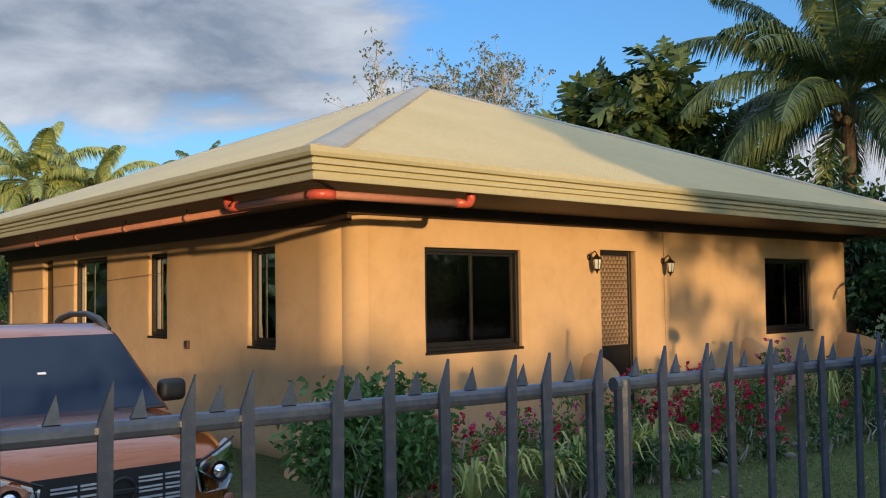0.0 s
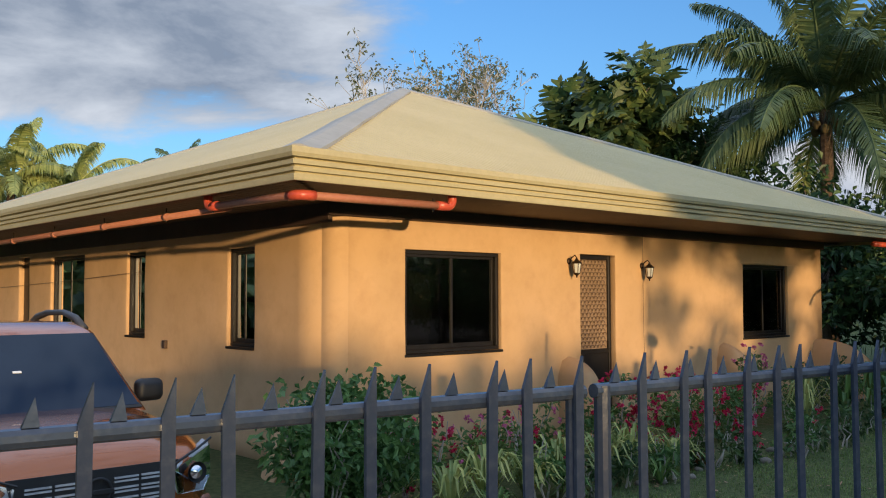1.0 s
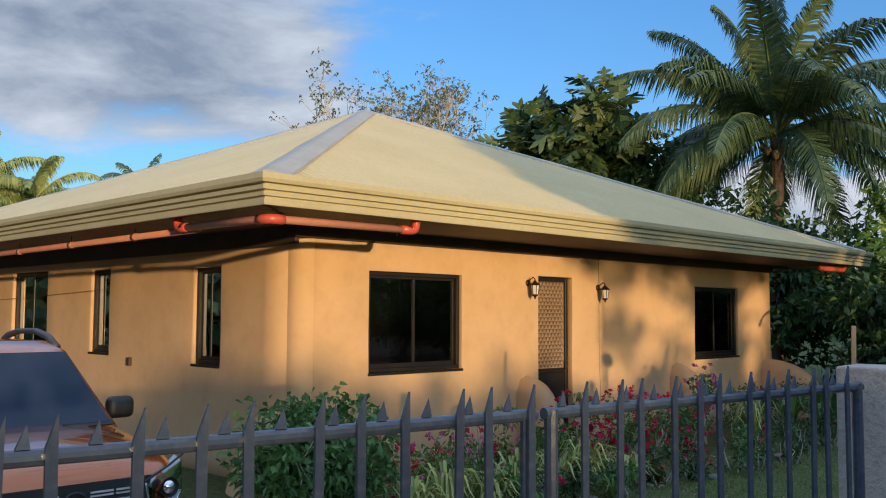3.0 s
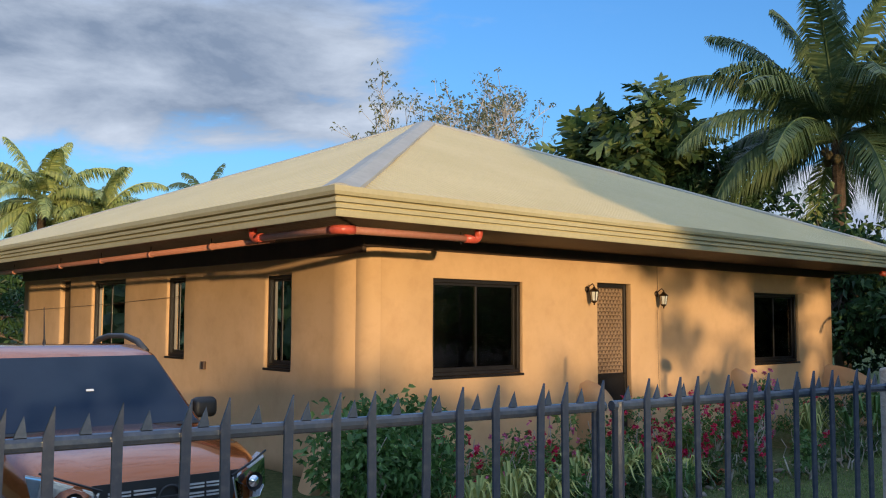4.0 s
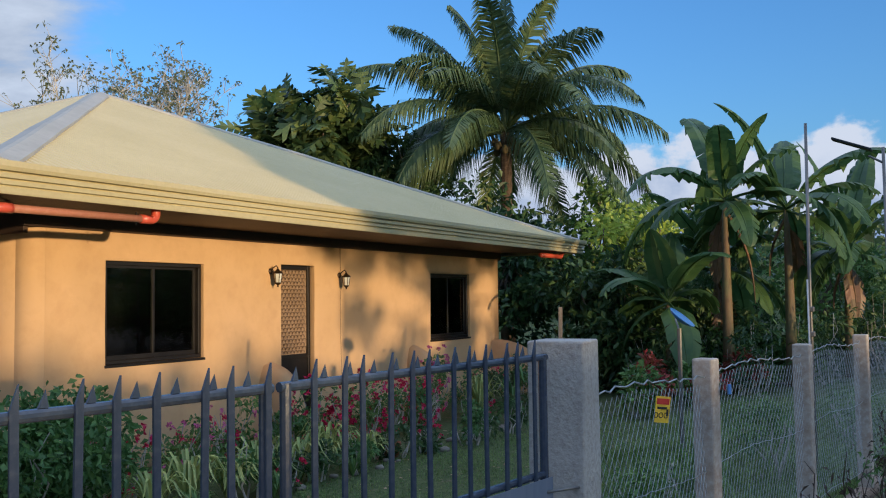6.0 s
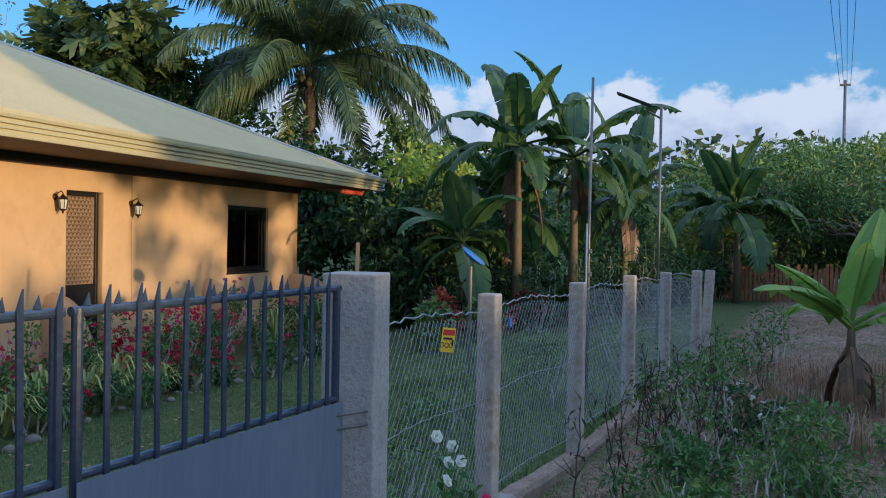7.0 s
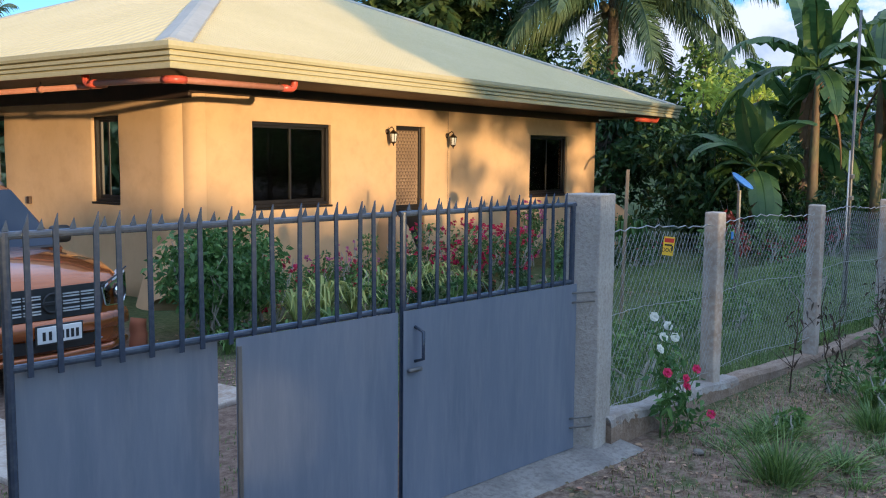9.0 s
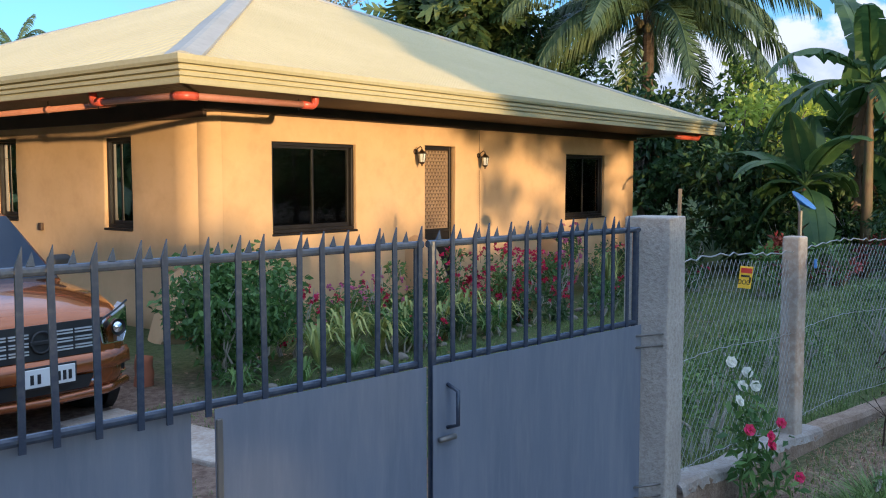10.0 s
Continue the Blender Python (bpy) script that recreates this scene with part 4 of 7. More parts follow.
def wire_fence():
    f = thing("wire_fence", (-2.86, -7.62, 0), "galvanised diamond wire netting strung between concrete posts", "fence")
    o = Vector((-2.86, -7.62, 0))
    total = 9.4
    pitch, rows, z0 = 0.062, 24, 0.22
    V, F = [], []
    cells = int(total / pitch)
    for i in range(cells + 1):
        for side in (0, 1):
            for j in range(rows):
                u0 = i * pitch + (pitch / 2 if j % 2 else 0) * (1 if side else -1)
                u1 = i * pitch + (pitch / 2 if (j + 1) % 2 else 0) * (1 if side else -1)
                za, zb = z0 + (1.36 - z0) * j / rows, z0 + (1.36 - z0) * (j + 1) / rows
                if u0 < 0 or u1 < 0:
                    continue
                sag = 0.03 * math.sin(u0 * 3.3) * (j / rows)
                a, b = fence_line(u0) - o, fence_line(u1) - o
                a.y += 0.015 * math.sin(u0 * 2.1 + za * 3)
                b.y += 0.015 * math.sin(u1 * 2.1 + zb * 3)
                gz = ground_z(a.x + o.x, a.y + o.y) + sag
                r = 0.0013
                k = len(V)
                for p, z in ((a, za), (b, zb)):
                    V += [(p.x - r, p.y - r, z + gz), (p.x + r, p.y - r, z + gz), (p.x, p.y + r, z + gz)]
                F += [(k, k + 1, k + 4, k + 3), (k + 1, k + 2, k + 5, k + 4), (k + 2, k, k + 3, k + 5)]
    g = Geo()
    g.v, g.f = V, F
    n = g.obj("netting", WIRE, f, "woven diamond wire netting")
    n["kind"] = "stuff"
    for z, r, amp in ((1.40, 0.0045, 0.010), (0.85, 0.0025, 0.004), (0.24, 0.0025, 0.004)):
        pts = []
        for i in range(120):
            s = total * i / 119
            p = fence_line(s) - o
            pts.append((p.x, p.y - 0.01 + amp * math.sin(i * 2.1), z + amp * math.sin(i * 3.7) + 0.02 * math.sin(s * 3.3) + ground_z(p.x + o.x, p.y + o.y)))
        Geo().tube(pts, r, 5).obj("strand", WIRE, f, "twisted top strand" if z > 1 else "")


wire_fence()


def kerb():
    """The low concrete footing under the wire fence, and the rough apron before the gate."""
    g = Geo()
    n = 40
    for i in range(n + 1):
        p = fence_line(9.0 * i / n)
        z = ground_z(p.x, p.y)
        h = 0.19 + 0.03 * noise.noise((i * 0.55, 0, 0)) - 0.13 * min(1, i / 16)
        q = Vector((-0.13, -0.99, 0))
        for d, k in ((0.10, -0.2), (0.085, h - 0.03), (0.06, h), (-0.06, h), (-0.085, h - 0.03), (-0.10, -0.2)):
            g.v.append(tuple(p + q * d + Vector((0, 0, z + k))))
    g.f = [(i * 6 + k, (i + 1) * 6 + k, (i + 1) * 6 + k + 1, i * 6 + k + 1) for i in range(n) for k in range(5)] + [tuple(range(6)), tuple(n * 6 + k for k in range(6))]
    tagged(g.obj("fence_footing", EARTHY, None), "low weathered concrete footing under the wire fence", "footing", kind="structure")
    g = Geo()
    n = 48
    for i in range(n + 1):
        p = fence_line(2.0 * i / n)
        h = 0.19 + 0.03 * noise.noise((i * 2.0 / 9 * 40 / 48 * 0.55, 0, 0)) - 0.13 * min(1, i * 2.0 / 9 * 40 / 48 / 16) + ground_z(p.x, p.y)
        q = Vector((-0.13, -0.99, 0))
        e = 0.092 + 0.02 * noise.noise((i * 0.7, 3, 0))
        for d, k in ((e, -0.05 - 0.03 * noise.noise((i * 0.9, 8, 0))), (e - 0.012, -0.005), (0.06, 0.012), (-0.06, 0.012), (-0.095, -0.02)):
            g.v.append(tuple(p + q * d + Vector((0, 0, h + k))))
    g.f = [(i * 5 + k, (i + 1) * 5 + k, (i + 1) * 5 + k + 1, i * 5 + k + 1) for i in range(n) for k in range(4)] + [tuple(range(5)), tuple(n * 5 + k for k in range(5))]
    tagged(g.obj("footing_cap", PALECAP, None), "pale smeared mortar cap along the footing", "footing", kind="structure")
    g = Geo()
    n, m = 26, 6
    for i in range(n + 1):
        s = -0.55 + 4.3 * i / n
        for j in range(m + 1):
            o = -0.12 + 0.5 * j / m
            edge = 0.10 * noise.noise((i * 0.45, j * 2.0, 1.1)) if j == m or i == 0 else 0
            p = G0 + GD * s + GN * (o + edge)
            z = 0.055 - 0.05 * (j / m) ** 2 + 0.012 * noise.noise((i * 0.9, j * 0.9, 5)) - (0.09 if j == m else 0) - (0.09 if i == 0 else 0)
            g.v.append((p.x, p.y, z))
    g.f = [(i * (m + 1) + j, (i + 1) * (m + 1) + j, (i + 1) * (m + 1) + j + 1, i * (m + 1) + j + 1) for i in range(n) for j in range(m)]
    tagged(g.obj("gate_apron", APRON, None, smooth=True), "cracked rough concrete apron under the gate", "apron", kind="structure")
    for k, (x, y, sx, sy, a) in enumerate(((-3.2, -3.45, 0.62, 1.9, 4), (-4.95, -3.7, 0.62, 2.2, -3))):
        q = Geo().box((0, 0, 0), (sx, sy, 0.14)).obj("drive_slab", CONC2, None, bevel=0.02, seg=2)
        q.matrix_world = pose(x, y, ground_z(x, y) - 0.02, 0, 0, a)
        tagged(q, "worn concrete wheel slab on the soil drive", "slab", "wheel slabs of the drive")


EARTHY = mat("earth_stained_concrete", (0.22, 0.155, 0.105), (0.33, 0.255, 0.19), (0.14, 0.09, 0.06), scale=5, fine=45, rough=0.95, bump=0.7, fine_amount=0.2)
PALECAP = mat("pale_mortar", (0.40, 0.385, 0.36), (0.27, 0.235, 0.20), (0.25, 0.20, 0.16), scale=6, fine=45, rough=0.95, bump=0.5, fine_amount=0.2)
APRON = mat("damp_rough_concrete", (0.20, 0.185, 0.17), (0.30, 0.28, 0.25), (0.12, 0.105, 0.09), scale=4, fine=30, rough=0.9, bump=0.7, fine_amount=0.2)
kerb()


def warning_sign():
    s = thing("warning_sign", (-2.11, -7.745, 1.28), "small yellow warning sign with red heading wired to the netting", "sign")
    Geo().box((0, 0, 0), (0.15, 0.004, 0.20)).obj("board", YELLOW, s, bevel=0.001, seg=1)
    Geo().box((0, -0.004, 0.062), (0.128, 0.003, 0.045)).obj("heading_band", RED, s)
    for z, w in ((0.012, 0.10),):
        Geo().box((-0.005, -0.004, z), (w, 0.003, 0.018)).obj("text_bar", BLACK, s)
    cu = bpy.data.curves.new("word", "FONT")
    cu.body, cu.size, cu.align_x, cu.align_y, cu.extrude = "DOG", 0.062, "CENTER", "CENTER", 0.0015
    w = new("word", cu)
    w.data.materials.append(BLACK)
    w.parent = s
    w.matrix_local = pose(-0.012, -0.004, -0.045, 90, 0, 0)
    Geo().box((0.052, -0.004, -0.02), (0.022, 0.003, 0.05)).obj("picture", BLACK, s, bevel=0.001, seg=1)
    for x in (-0.06, 0.06):
        Geo().tube([(x, 0.004, 0.09), (x, 0.02, 0.13)], 0.002, 5).obj("wire_tie", WIRE, s)
    s.rotation_euler = (radians(2), radians(6), radians(-46))
    s.scale = (0.54, 0.6, 0.66)


warning_sign()


# ---------------------------------------------------------------- pick-up truck
def truck():
    """Nose to the lane; local y runs backwards from the bumper."""
    gz = -0.21
    car = thing("pickup_truck", (-3.78, -2.78, gz), "copper orange pickup truck parked nose out beside the house", "truck")

    def mirror(pts):
        return pts + [(-x, z) for x, z in reversed(pts) if x > 1e-6]

    def loft(stations, name, material, label="", caps=True, smooth=True):
        g = Geo()
        m = None
        for y, ring in stations:
            ring = mirror(ring)
            m = len(ring)
            g.v += [(x, y, z) for x, z in ring]
        n = len(stations)
        g.f = [(i * m + k, i * m + (k + 1) % m, (i + 1) * m + (k + 1) % m, (i + 1) * m + k) for i in range(n - 1) for k in range(m)]
        if caps:
            g.f += [tuple(range(m))[::-1], tuple((n - 1) * m + k for k in range(m))]
        ob = g.obj(name, material, car, label)
        bm = bmesh.new()
        bm.from_mesh(ob.data)
        bmesh.ops.recalc_face_normals(bm, faces=bm.faces)
        bm.to_mesh(ob.data)
        bm.free()
        ob.data.polygons.foreach_set("use_smooth", [smooth] * len(ob.data.polygons))
        return ob

    def body(w, zb, zsh, zt, crown):
        return [(0, zb), (w * 0.86, zb), (w * 0.97, zb + 0.06), (w, (zb + zsh) / 2), (w * 0.985, zsh - 0.08), (w * 0.95, zsh), (w * 0.84, zt), (w * 0.6, zt + crown * 0.6), (w * 0.42, zt + crown), (0, zt + crown * 1.1)]

    loft([(0.06, body(0.60, 0.34, 0.74, 0.79, 0.01)), (0.10, body(0.70, 0.30, 0.80, 0.86, 0.02)), (0.22, body(0.80, 0.27, 0.86, 0.92, 0.03)), (0.45, body(0.855, 0.27, 0.91, 0.98, 0.04)), (0.9, body(0.875, 0.27, 0.95, 1.02, 0.045)), (1.35, body(0.875, 0.27, 0.97, 1.05, 0.03)),
          (1.5, body(0.87, 0.27, 0.98, 1.03, 0.0)), (3.4, body(0.87, 0.27, 0.99, 1.03, 0.0)), (4.7, body(0.86, 0.3, 0.99, 1.02, 0.0)), (4.85, body(0.84, 0.34, 0.97, 1.0, 0.0))], "body", PAINT, "glossy copper orange bodywork")
    # cabin: pillars and roof
    g = Geo()
    lower = [(-0.82, 1.22), (0.82, 1.22), (0.86, 1.75), (0.86, 3.45), (0.80, 3.85), (-0.80, 3.85), (-0.86, 3.45), (-0.86, 1.75)]
    upper = [(-0.68, 1.98), (0.68, 1.98), (0.74, 2.15), (0.74, 3.25), (0.69, 3.45), (-0.69, 3.45), (-0.74, 3.25), (-0.74, 2.15)]
    top = [(-0.57, 2.14), (0.57, 2.14), (0.62, 2.25), (0.62, 3.2), (0.57, 3.32), (-0.57, 3.32), (-0.62, 3.2), (-0.62, 2.25)]
    g.v = [(x, y, 1.03) for x, y in lower] + [(x, y, 1.585) for x, y in upper] + [(x, y, 1.655) for x, y in top]
    g.f = [(r * 8 + k, r * 8 + (k + 1) % 8, r * 8 + 8 + (k + 1) % 8, r * 8 + 8 + k) for r in range(2) for k in range(8)] + [tuple(16 + k for k in range(8))]
    g.obj("cabin", PAINT, car, "orange cabin roof and pillars", bevel=0.03, smooth=True, seg=3)

    def pane(pts, name, material, lift, label=""):
        p = [Vector(q) for q in pts]
        nrm = (p[1] - p[0]).cross(p[2] - p[0]).normalized()
        if nrm.dot(sum(p, Vector()) / len(p) - Vector((0, 2.5, 1.2))) < 0:
            nrm = -nrm
        q = Geo()
        k = len(p)
        q.v = [tuple(a + nrm * lift) for a in p] + [tuple(a + nrm * (lift - 0.008)) for a in p]
        q.f = [tuple(range(k)), tuple(range(2 * k - 1, k - 1, -1))] + [(i, (i + 1) % k, k + (i + 1) % k, k + i) for i in range(k)]
        return q.obj(name, material, car, label)

    pane([(-0.77, 1.27, 1.065), (0.77, 1.27, 1.065), (0.66, 1.945, 1.565), (-0.66, 1.945, 1.565)], "windscreen", SCREENGLASS, 0.012, "dark tinted windscreen with the reflected sky put into its blue")
    pane([(-0.79, 1.25, 1.045), (0.79, 1.25, 1.045), (0.775, 1.29, 1.075), (-0.775, 1.29, 1.075)], "scuttle", BLACK, 0.014)
    for s in (-1, 1):
        pane([(s * 0.83, 1.72, 1.08), (s * 0.845, 2.55, 1.08), (s * 0.755, 2.55, 1.53), (s * 0.735, 2.12, 1.53)], "door_window", SCREENGLASS, 0.012)
        pane([(s * 0.845, 2.62, 1.08), (s * 0.84, 3.4, 1.08), (s * 0.745, 3.22, 1.53), (s * 0.755, 2.62, 1.53)], "rear_window", SCREENGLASS, 0.012)
        pane([(s * 0.80, 1.28, 1.06), (s * 0.845, 1.66, 1.06), (s * 0.725, 2.06, 1.55), (s * 0.675, 1.96, 1.57)], "pillar_trim", BLACK, 0.006)
        # roof rails
        Geo().tube([(s * 0.66, 2.1, 1.60), (s * 0.66, 2.28, 1.68), (s * 0.67, 2.6, 1.725), (s * 0.67, 3.0, 1.72), (s * 0.66, 3.25, 1.68), (s * 0.64, 3.36, 1.61)], [0.035, 0.03, 0.026, 0.026, 0.03, 0.035], 8).obj("roof_rail", RAILGREY, car, "dark grey roof rail", smooth=True)
        # door mirror
        mm = Geo().box((s * 1.0, 1.62, 1.14), (0.22, 0.13, 0.17)).obj("door_mirror", BLACK, car, "black door mirror housing", bevel=0.05, smooth=True, seg=4)
        Geo().tube([(s * 0.84, 1.62, 1.06), (s * 0.95, 1.62, 1.10)], 0.025, 8).obj("mirror_arm", BLACK, car)
        # headlamp: reflector bowl behind a clear swept lens
        pts = [(s * 0.47, 0.045, 0.80), (s * 0.79, 0.185, 0.915), (s * 0.835, 0.36, 0.915), (s * 0.815, 0.215, 0.715), (s * 0.71, 0.10, 0.65), (s * 0.50, 0.045, 0.655)]
        hl = pane(pts, "headlamp", SILVER, 0.012, "clear swept-back headlamp")
        Geo().lathe([(0.0, 0.0), (0.05, 0.008), (0.062, 0.02), (0.066, 0.03)], (s * 0.64, 0.055, 0.755), 14, Matrix.Rotation(radians(90), 3, "X")).obj("projector", BLACK, hl, "round projector lamp", smooth=True)
        Geo().lathe([(0.0, 0.045), (0.03, 0.04), (0.045, 0.022)], (s * 0.64, 0.055, 0.755), 14, Matrix.Rotation(radians(90), 3, "X")).obj("bulb_lens", CHROME, hl, smooth=True)
        ln = pane([(x, y - 0.012, z) for x, y, z in pts], "lens", CLEAR, 0.022)
        ln.parent = hl
        Geo().tube([(s * 0.46, 0.035, 0.812), (s * 0.66, 0.10, 0.882), (s * 0.81, 0.18, 0.938)], 0.008, 6).obj("lamp_trim", BLACK, hl)
        # fog lamp pocket and bumper wing
        fp = pane([(s * 0.50, 0.075, 0.48), (s * 0.76, 0.17, 0.52), (s * 0.78, 0.20, 0.40), (s * 0.52, 0.08, 0.37)], "fog_lamp_pocket", BLACK, 0.012, "black fog lamp pocket")
        Geo().lathe([(0.0, 0.03), (0.035, 0.028), (0.045, 0.01), (0.045, 0.0)], (s * 0.63, 0.115, 0.445), 12, Matrix.Rotation(radians(90), 3, "X")).obj("fog_lamp", CHROME, fp, smooth=True)
        Geo().tube([(s * 0.40, 0.05, 0.375), (s * 0.60, 0.10, 0.352), (s * 0.80, 0.21, 0.37), (s * 0.86, 0.36, 0.40)], 0.011, 6).obj("bumper_strip", CHROME, car, "chrome strip on the bumper edge")
        # wheels
        for y in (0.80, 3.85):
            w = new("wheel")
            w.parent = car
            w.location = (s * 0.76, y, 0.335)
            rot = Matrix.Rotation(radians(90), 3, "Y")
            Geo().lathe([(0.20, -0.115), (0.30, -0.12), (0.33, -0.09), (0.335, 0), (0.33, 0.09), (0.30, 0.12), (0.20, 0.115)], (0, 0, 0), 28, rot).obj("tyre", TYRE, w, "black road tyre", smooth=True)
            Geo().lathe([(0.0, s * 0.07), (0.06, s * 0.085), (0.19, s * 0.08), (0.21, s * 0.11), (0.21, -s * 0.1), (0.0, -s * 0.1)], (0, 0, 0), 20, rot).obj("rim", SILVER, w, "grey alloy rim")
            Geo().lathe([(0.41, s * 0.02), (0.41, s * 0.118), (0.36, s * 0.122), (0.35, s * 0.02)], (s * 0.76, y, 0.335), 28, rot).obj("wheel_arch", BLACK, car)
    # front: grille surround, bars, badge, plate, lower intake
    fr = pane([(-0.52, 0.08, 0.845), (0.52, 0.08, 0.845), (0.46, 0.065, 0.59), (-0.46, 0.065, 0.59)], "grille", BLACK, 0.028, "black grille with chrome slats")
    for i in range(3):
        z = 0.655 + 0.06 * i
        for s in (-1, 1):
            for a, b in ((0.10, 0.25), (0.27, 0.42)):
                for dz in (-0.011, 0.011):
                    Geo().box((s * (a + b) / 2, 0.035, z + dz), (b - a, 0.012, 0.011)).obj("slat", SILVER, fr)
    Geo().lathe([(0.085, 0.0), (0.088, 0.012), (0.07, 0.016), (0.068, 0.0)], (0, 0.035, 0.72), 20, Matrix.Rotation(radians(90), 3, "X")).obj("badge_ring", BLACK, fr, smooth=True)
    Geo().box((0, 0.025, 0.72), (0.19, 0.014, 0.03)).obj("badge_bar", BLACK, fr, bevel=0.004, seg=1)
    bp = Geo()
    ring = [(0.02, 0.585), (-0.02, 0.55), (-0.03, 0.46), (0.03, 0.44)]
    xs = [-0.80, -0.62, -0.42, 0.42, 0.62, 0.80]
    ys = [0.16, 0.05, 0.02, 0.02, 0.05, 0.16]
    for x, y in zip(xs, ys):
        bp.v += [(x, y + a, z) for a, z in ring]
    bp.f = [(i * 4 + k, (i + 1) * 4 + k, (i + 1) * 4 + k + 1, i * 4 + k + 1) for i in range(5) for k in range(3)]
    bp.obj("bumper", PAINT, car, "orange front bumper", smooth=True)
    pane([(-0.42, 0.05, 0.43), (0.42, 0.05, 0.43), (0.38, 0.06, 0.33), (-0.38, 0.06, 0.33)], "lower_intake", BLACK, 0.012, "black lower air intake")
    lip = Geo().tube([(-0.80, 0.2, 0.30), (-0.55, 0.07, 0.28), (0.0, 0.035, 0.275), (0.55, 0.07, 0.28), (0.80, 0.2, 0.30)], 0.035, 8).obj("bumper_lip", PAINT, car, smooth=True)
    pl = Geo().box((0.03, -0.025, 0.475), (0.40, 0.012, 0.135)).obj("number_plate", PLATE, car, "white number plate with plain dark bars", bevel=0.004, seg=1)
    for x in (-0.115, -0.06, 0.05, 0.095, 0.14, 0.185):
        Geo().box((x, -0.033, 0.468), (0.026, 0.004, 0.07)).obj("text_bar", BLACK, pl)
    Geo().box((0.03, -0.018, 0.475), (0.43, 0.012, 0.165)).obj("plate_frame", BLACK, car, bevel=0.004, seg=1)
    Geo().tube([(0.1, 3.1, 1.64), (0.1, 3.1, 1.70), (0.1, 3.14, 1.98)], [0.02, 0.008, 0.003], 6).obj("aerial", BLACK, car, "thin black roof aerial")
    pane([(-0.03, 1.60, 1.31), (0.03, 1.60, 1.31), (0.03, 1.615, 1.322), (-0.03, 1.615, 1.322)], "sticker", PLATE, 0.016)
    bed = Geo().box((0, 4.2, 1.03), (1.5, 1.1, 0.05)).obj("load_bed_cover", BLACK, car, bevel=0.01)
    car.scale = (1.06, 1.0, 1.09)


RAILGREY = mat("dark_grey_plastic", (0.032, 0.034, 0.038), (0.045, 0.045, 0.05), scale=6, fine=80, rough=0.45, bump=0.05)
# Reflected sky is put into the base colour as a deep blue
SCREENGLASS = mat("painted_sky_glass", (0.012, 0.022, 0.045), (0.014, 0.026, 0.052), scale=2, fine=20, rough=0.05, bump=0, spec=0.22)
truck()


# ---------------------------------------------------------------- plants
def ellipsoid(rng, n, c, r, shell=0.55):
    d = rng.normal(size=(n, 3))
    d /= np.linalg.norm(d, axis=1)[:, None]
    q = (shell + (1 - shell) * rng.uniform(0, 1, n)) ** 0.7
    return np.asarray(c) + d * np.asarray(r) * q[:, None], d


def clumps(rng, c, r, k, cr):
    """Centres of k foliage clumps inside an ellipsoid."""
    p, _ = ellipsoid(rng, k, c, r, 0.35)
    return [(q, cr * rng.uniform(0.7, 1.3)) for q in p]


def limb(g, a, b, r0, r1, rng, wob=0.12, n=5, sides=6):
    a, b = Vector(a), Vector(b)
    L = (b - a).length
    pts = [a + (b - a) * (i / n) + Vector(rng.normal(size=3)) * L * wob * 0.3 * (0 < i < n) for i in range(n + 1)]
    g.tube(pts, [r0 + (r1 - r0) * i / n for i in range(n + 1)], sides)
    return pts


def tree(seed, base, crown_c, crown_r, label, leaf, material, k=26, per=120, cr=0.9, trunk=0.16, aspect=0.45, name="tree", droop=0.2, bark=None, group="", lobed=False):
    rng = np.random.default_rng(seed)
    o = Vector(base)
    t = thing(name, o, label, "tree", group)
    w = Geo()
    top = Vector(crown_c) - o
    fork = Vector((top.x * 0.6, top.y * 0.6, top.z * 0.62))
    limb(w, (0, 0, -0.2), fork, trunk, trunk * 0.6, rng, 0.1)
    cl = clumps(rng, tuple(top), crown_r, k, cr)
    for c, r in cl:
        limb(w, fork, c, trunk * 0.4, 0.015, rng, 0.2, 4, 5)
    w.obj("trunk", bark or BARK, t, smooth=True)
    g = Geo()
    for c, r in cl:
        p, d = ellipsoid(rng, per, c, (r, r, r * 0.75), 0.3)
        if lobed:
            lobed_leaves(g, p, d * 0.7, leaf, rng)
        else:
            leaves(g, p, d * 0.7 + np.array([0, 0, 0.1]), leaf, aspect, droop, rng)
    g.obj("crown", material, t, "uneven leafy crown")
    return t


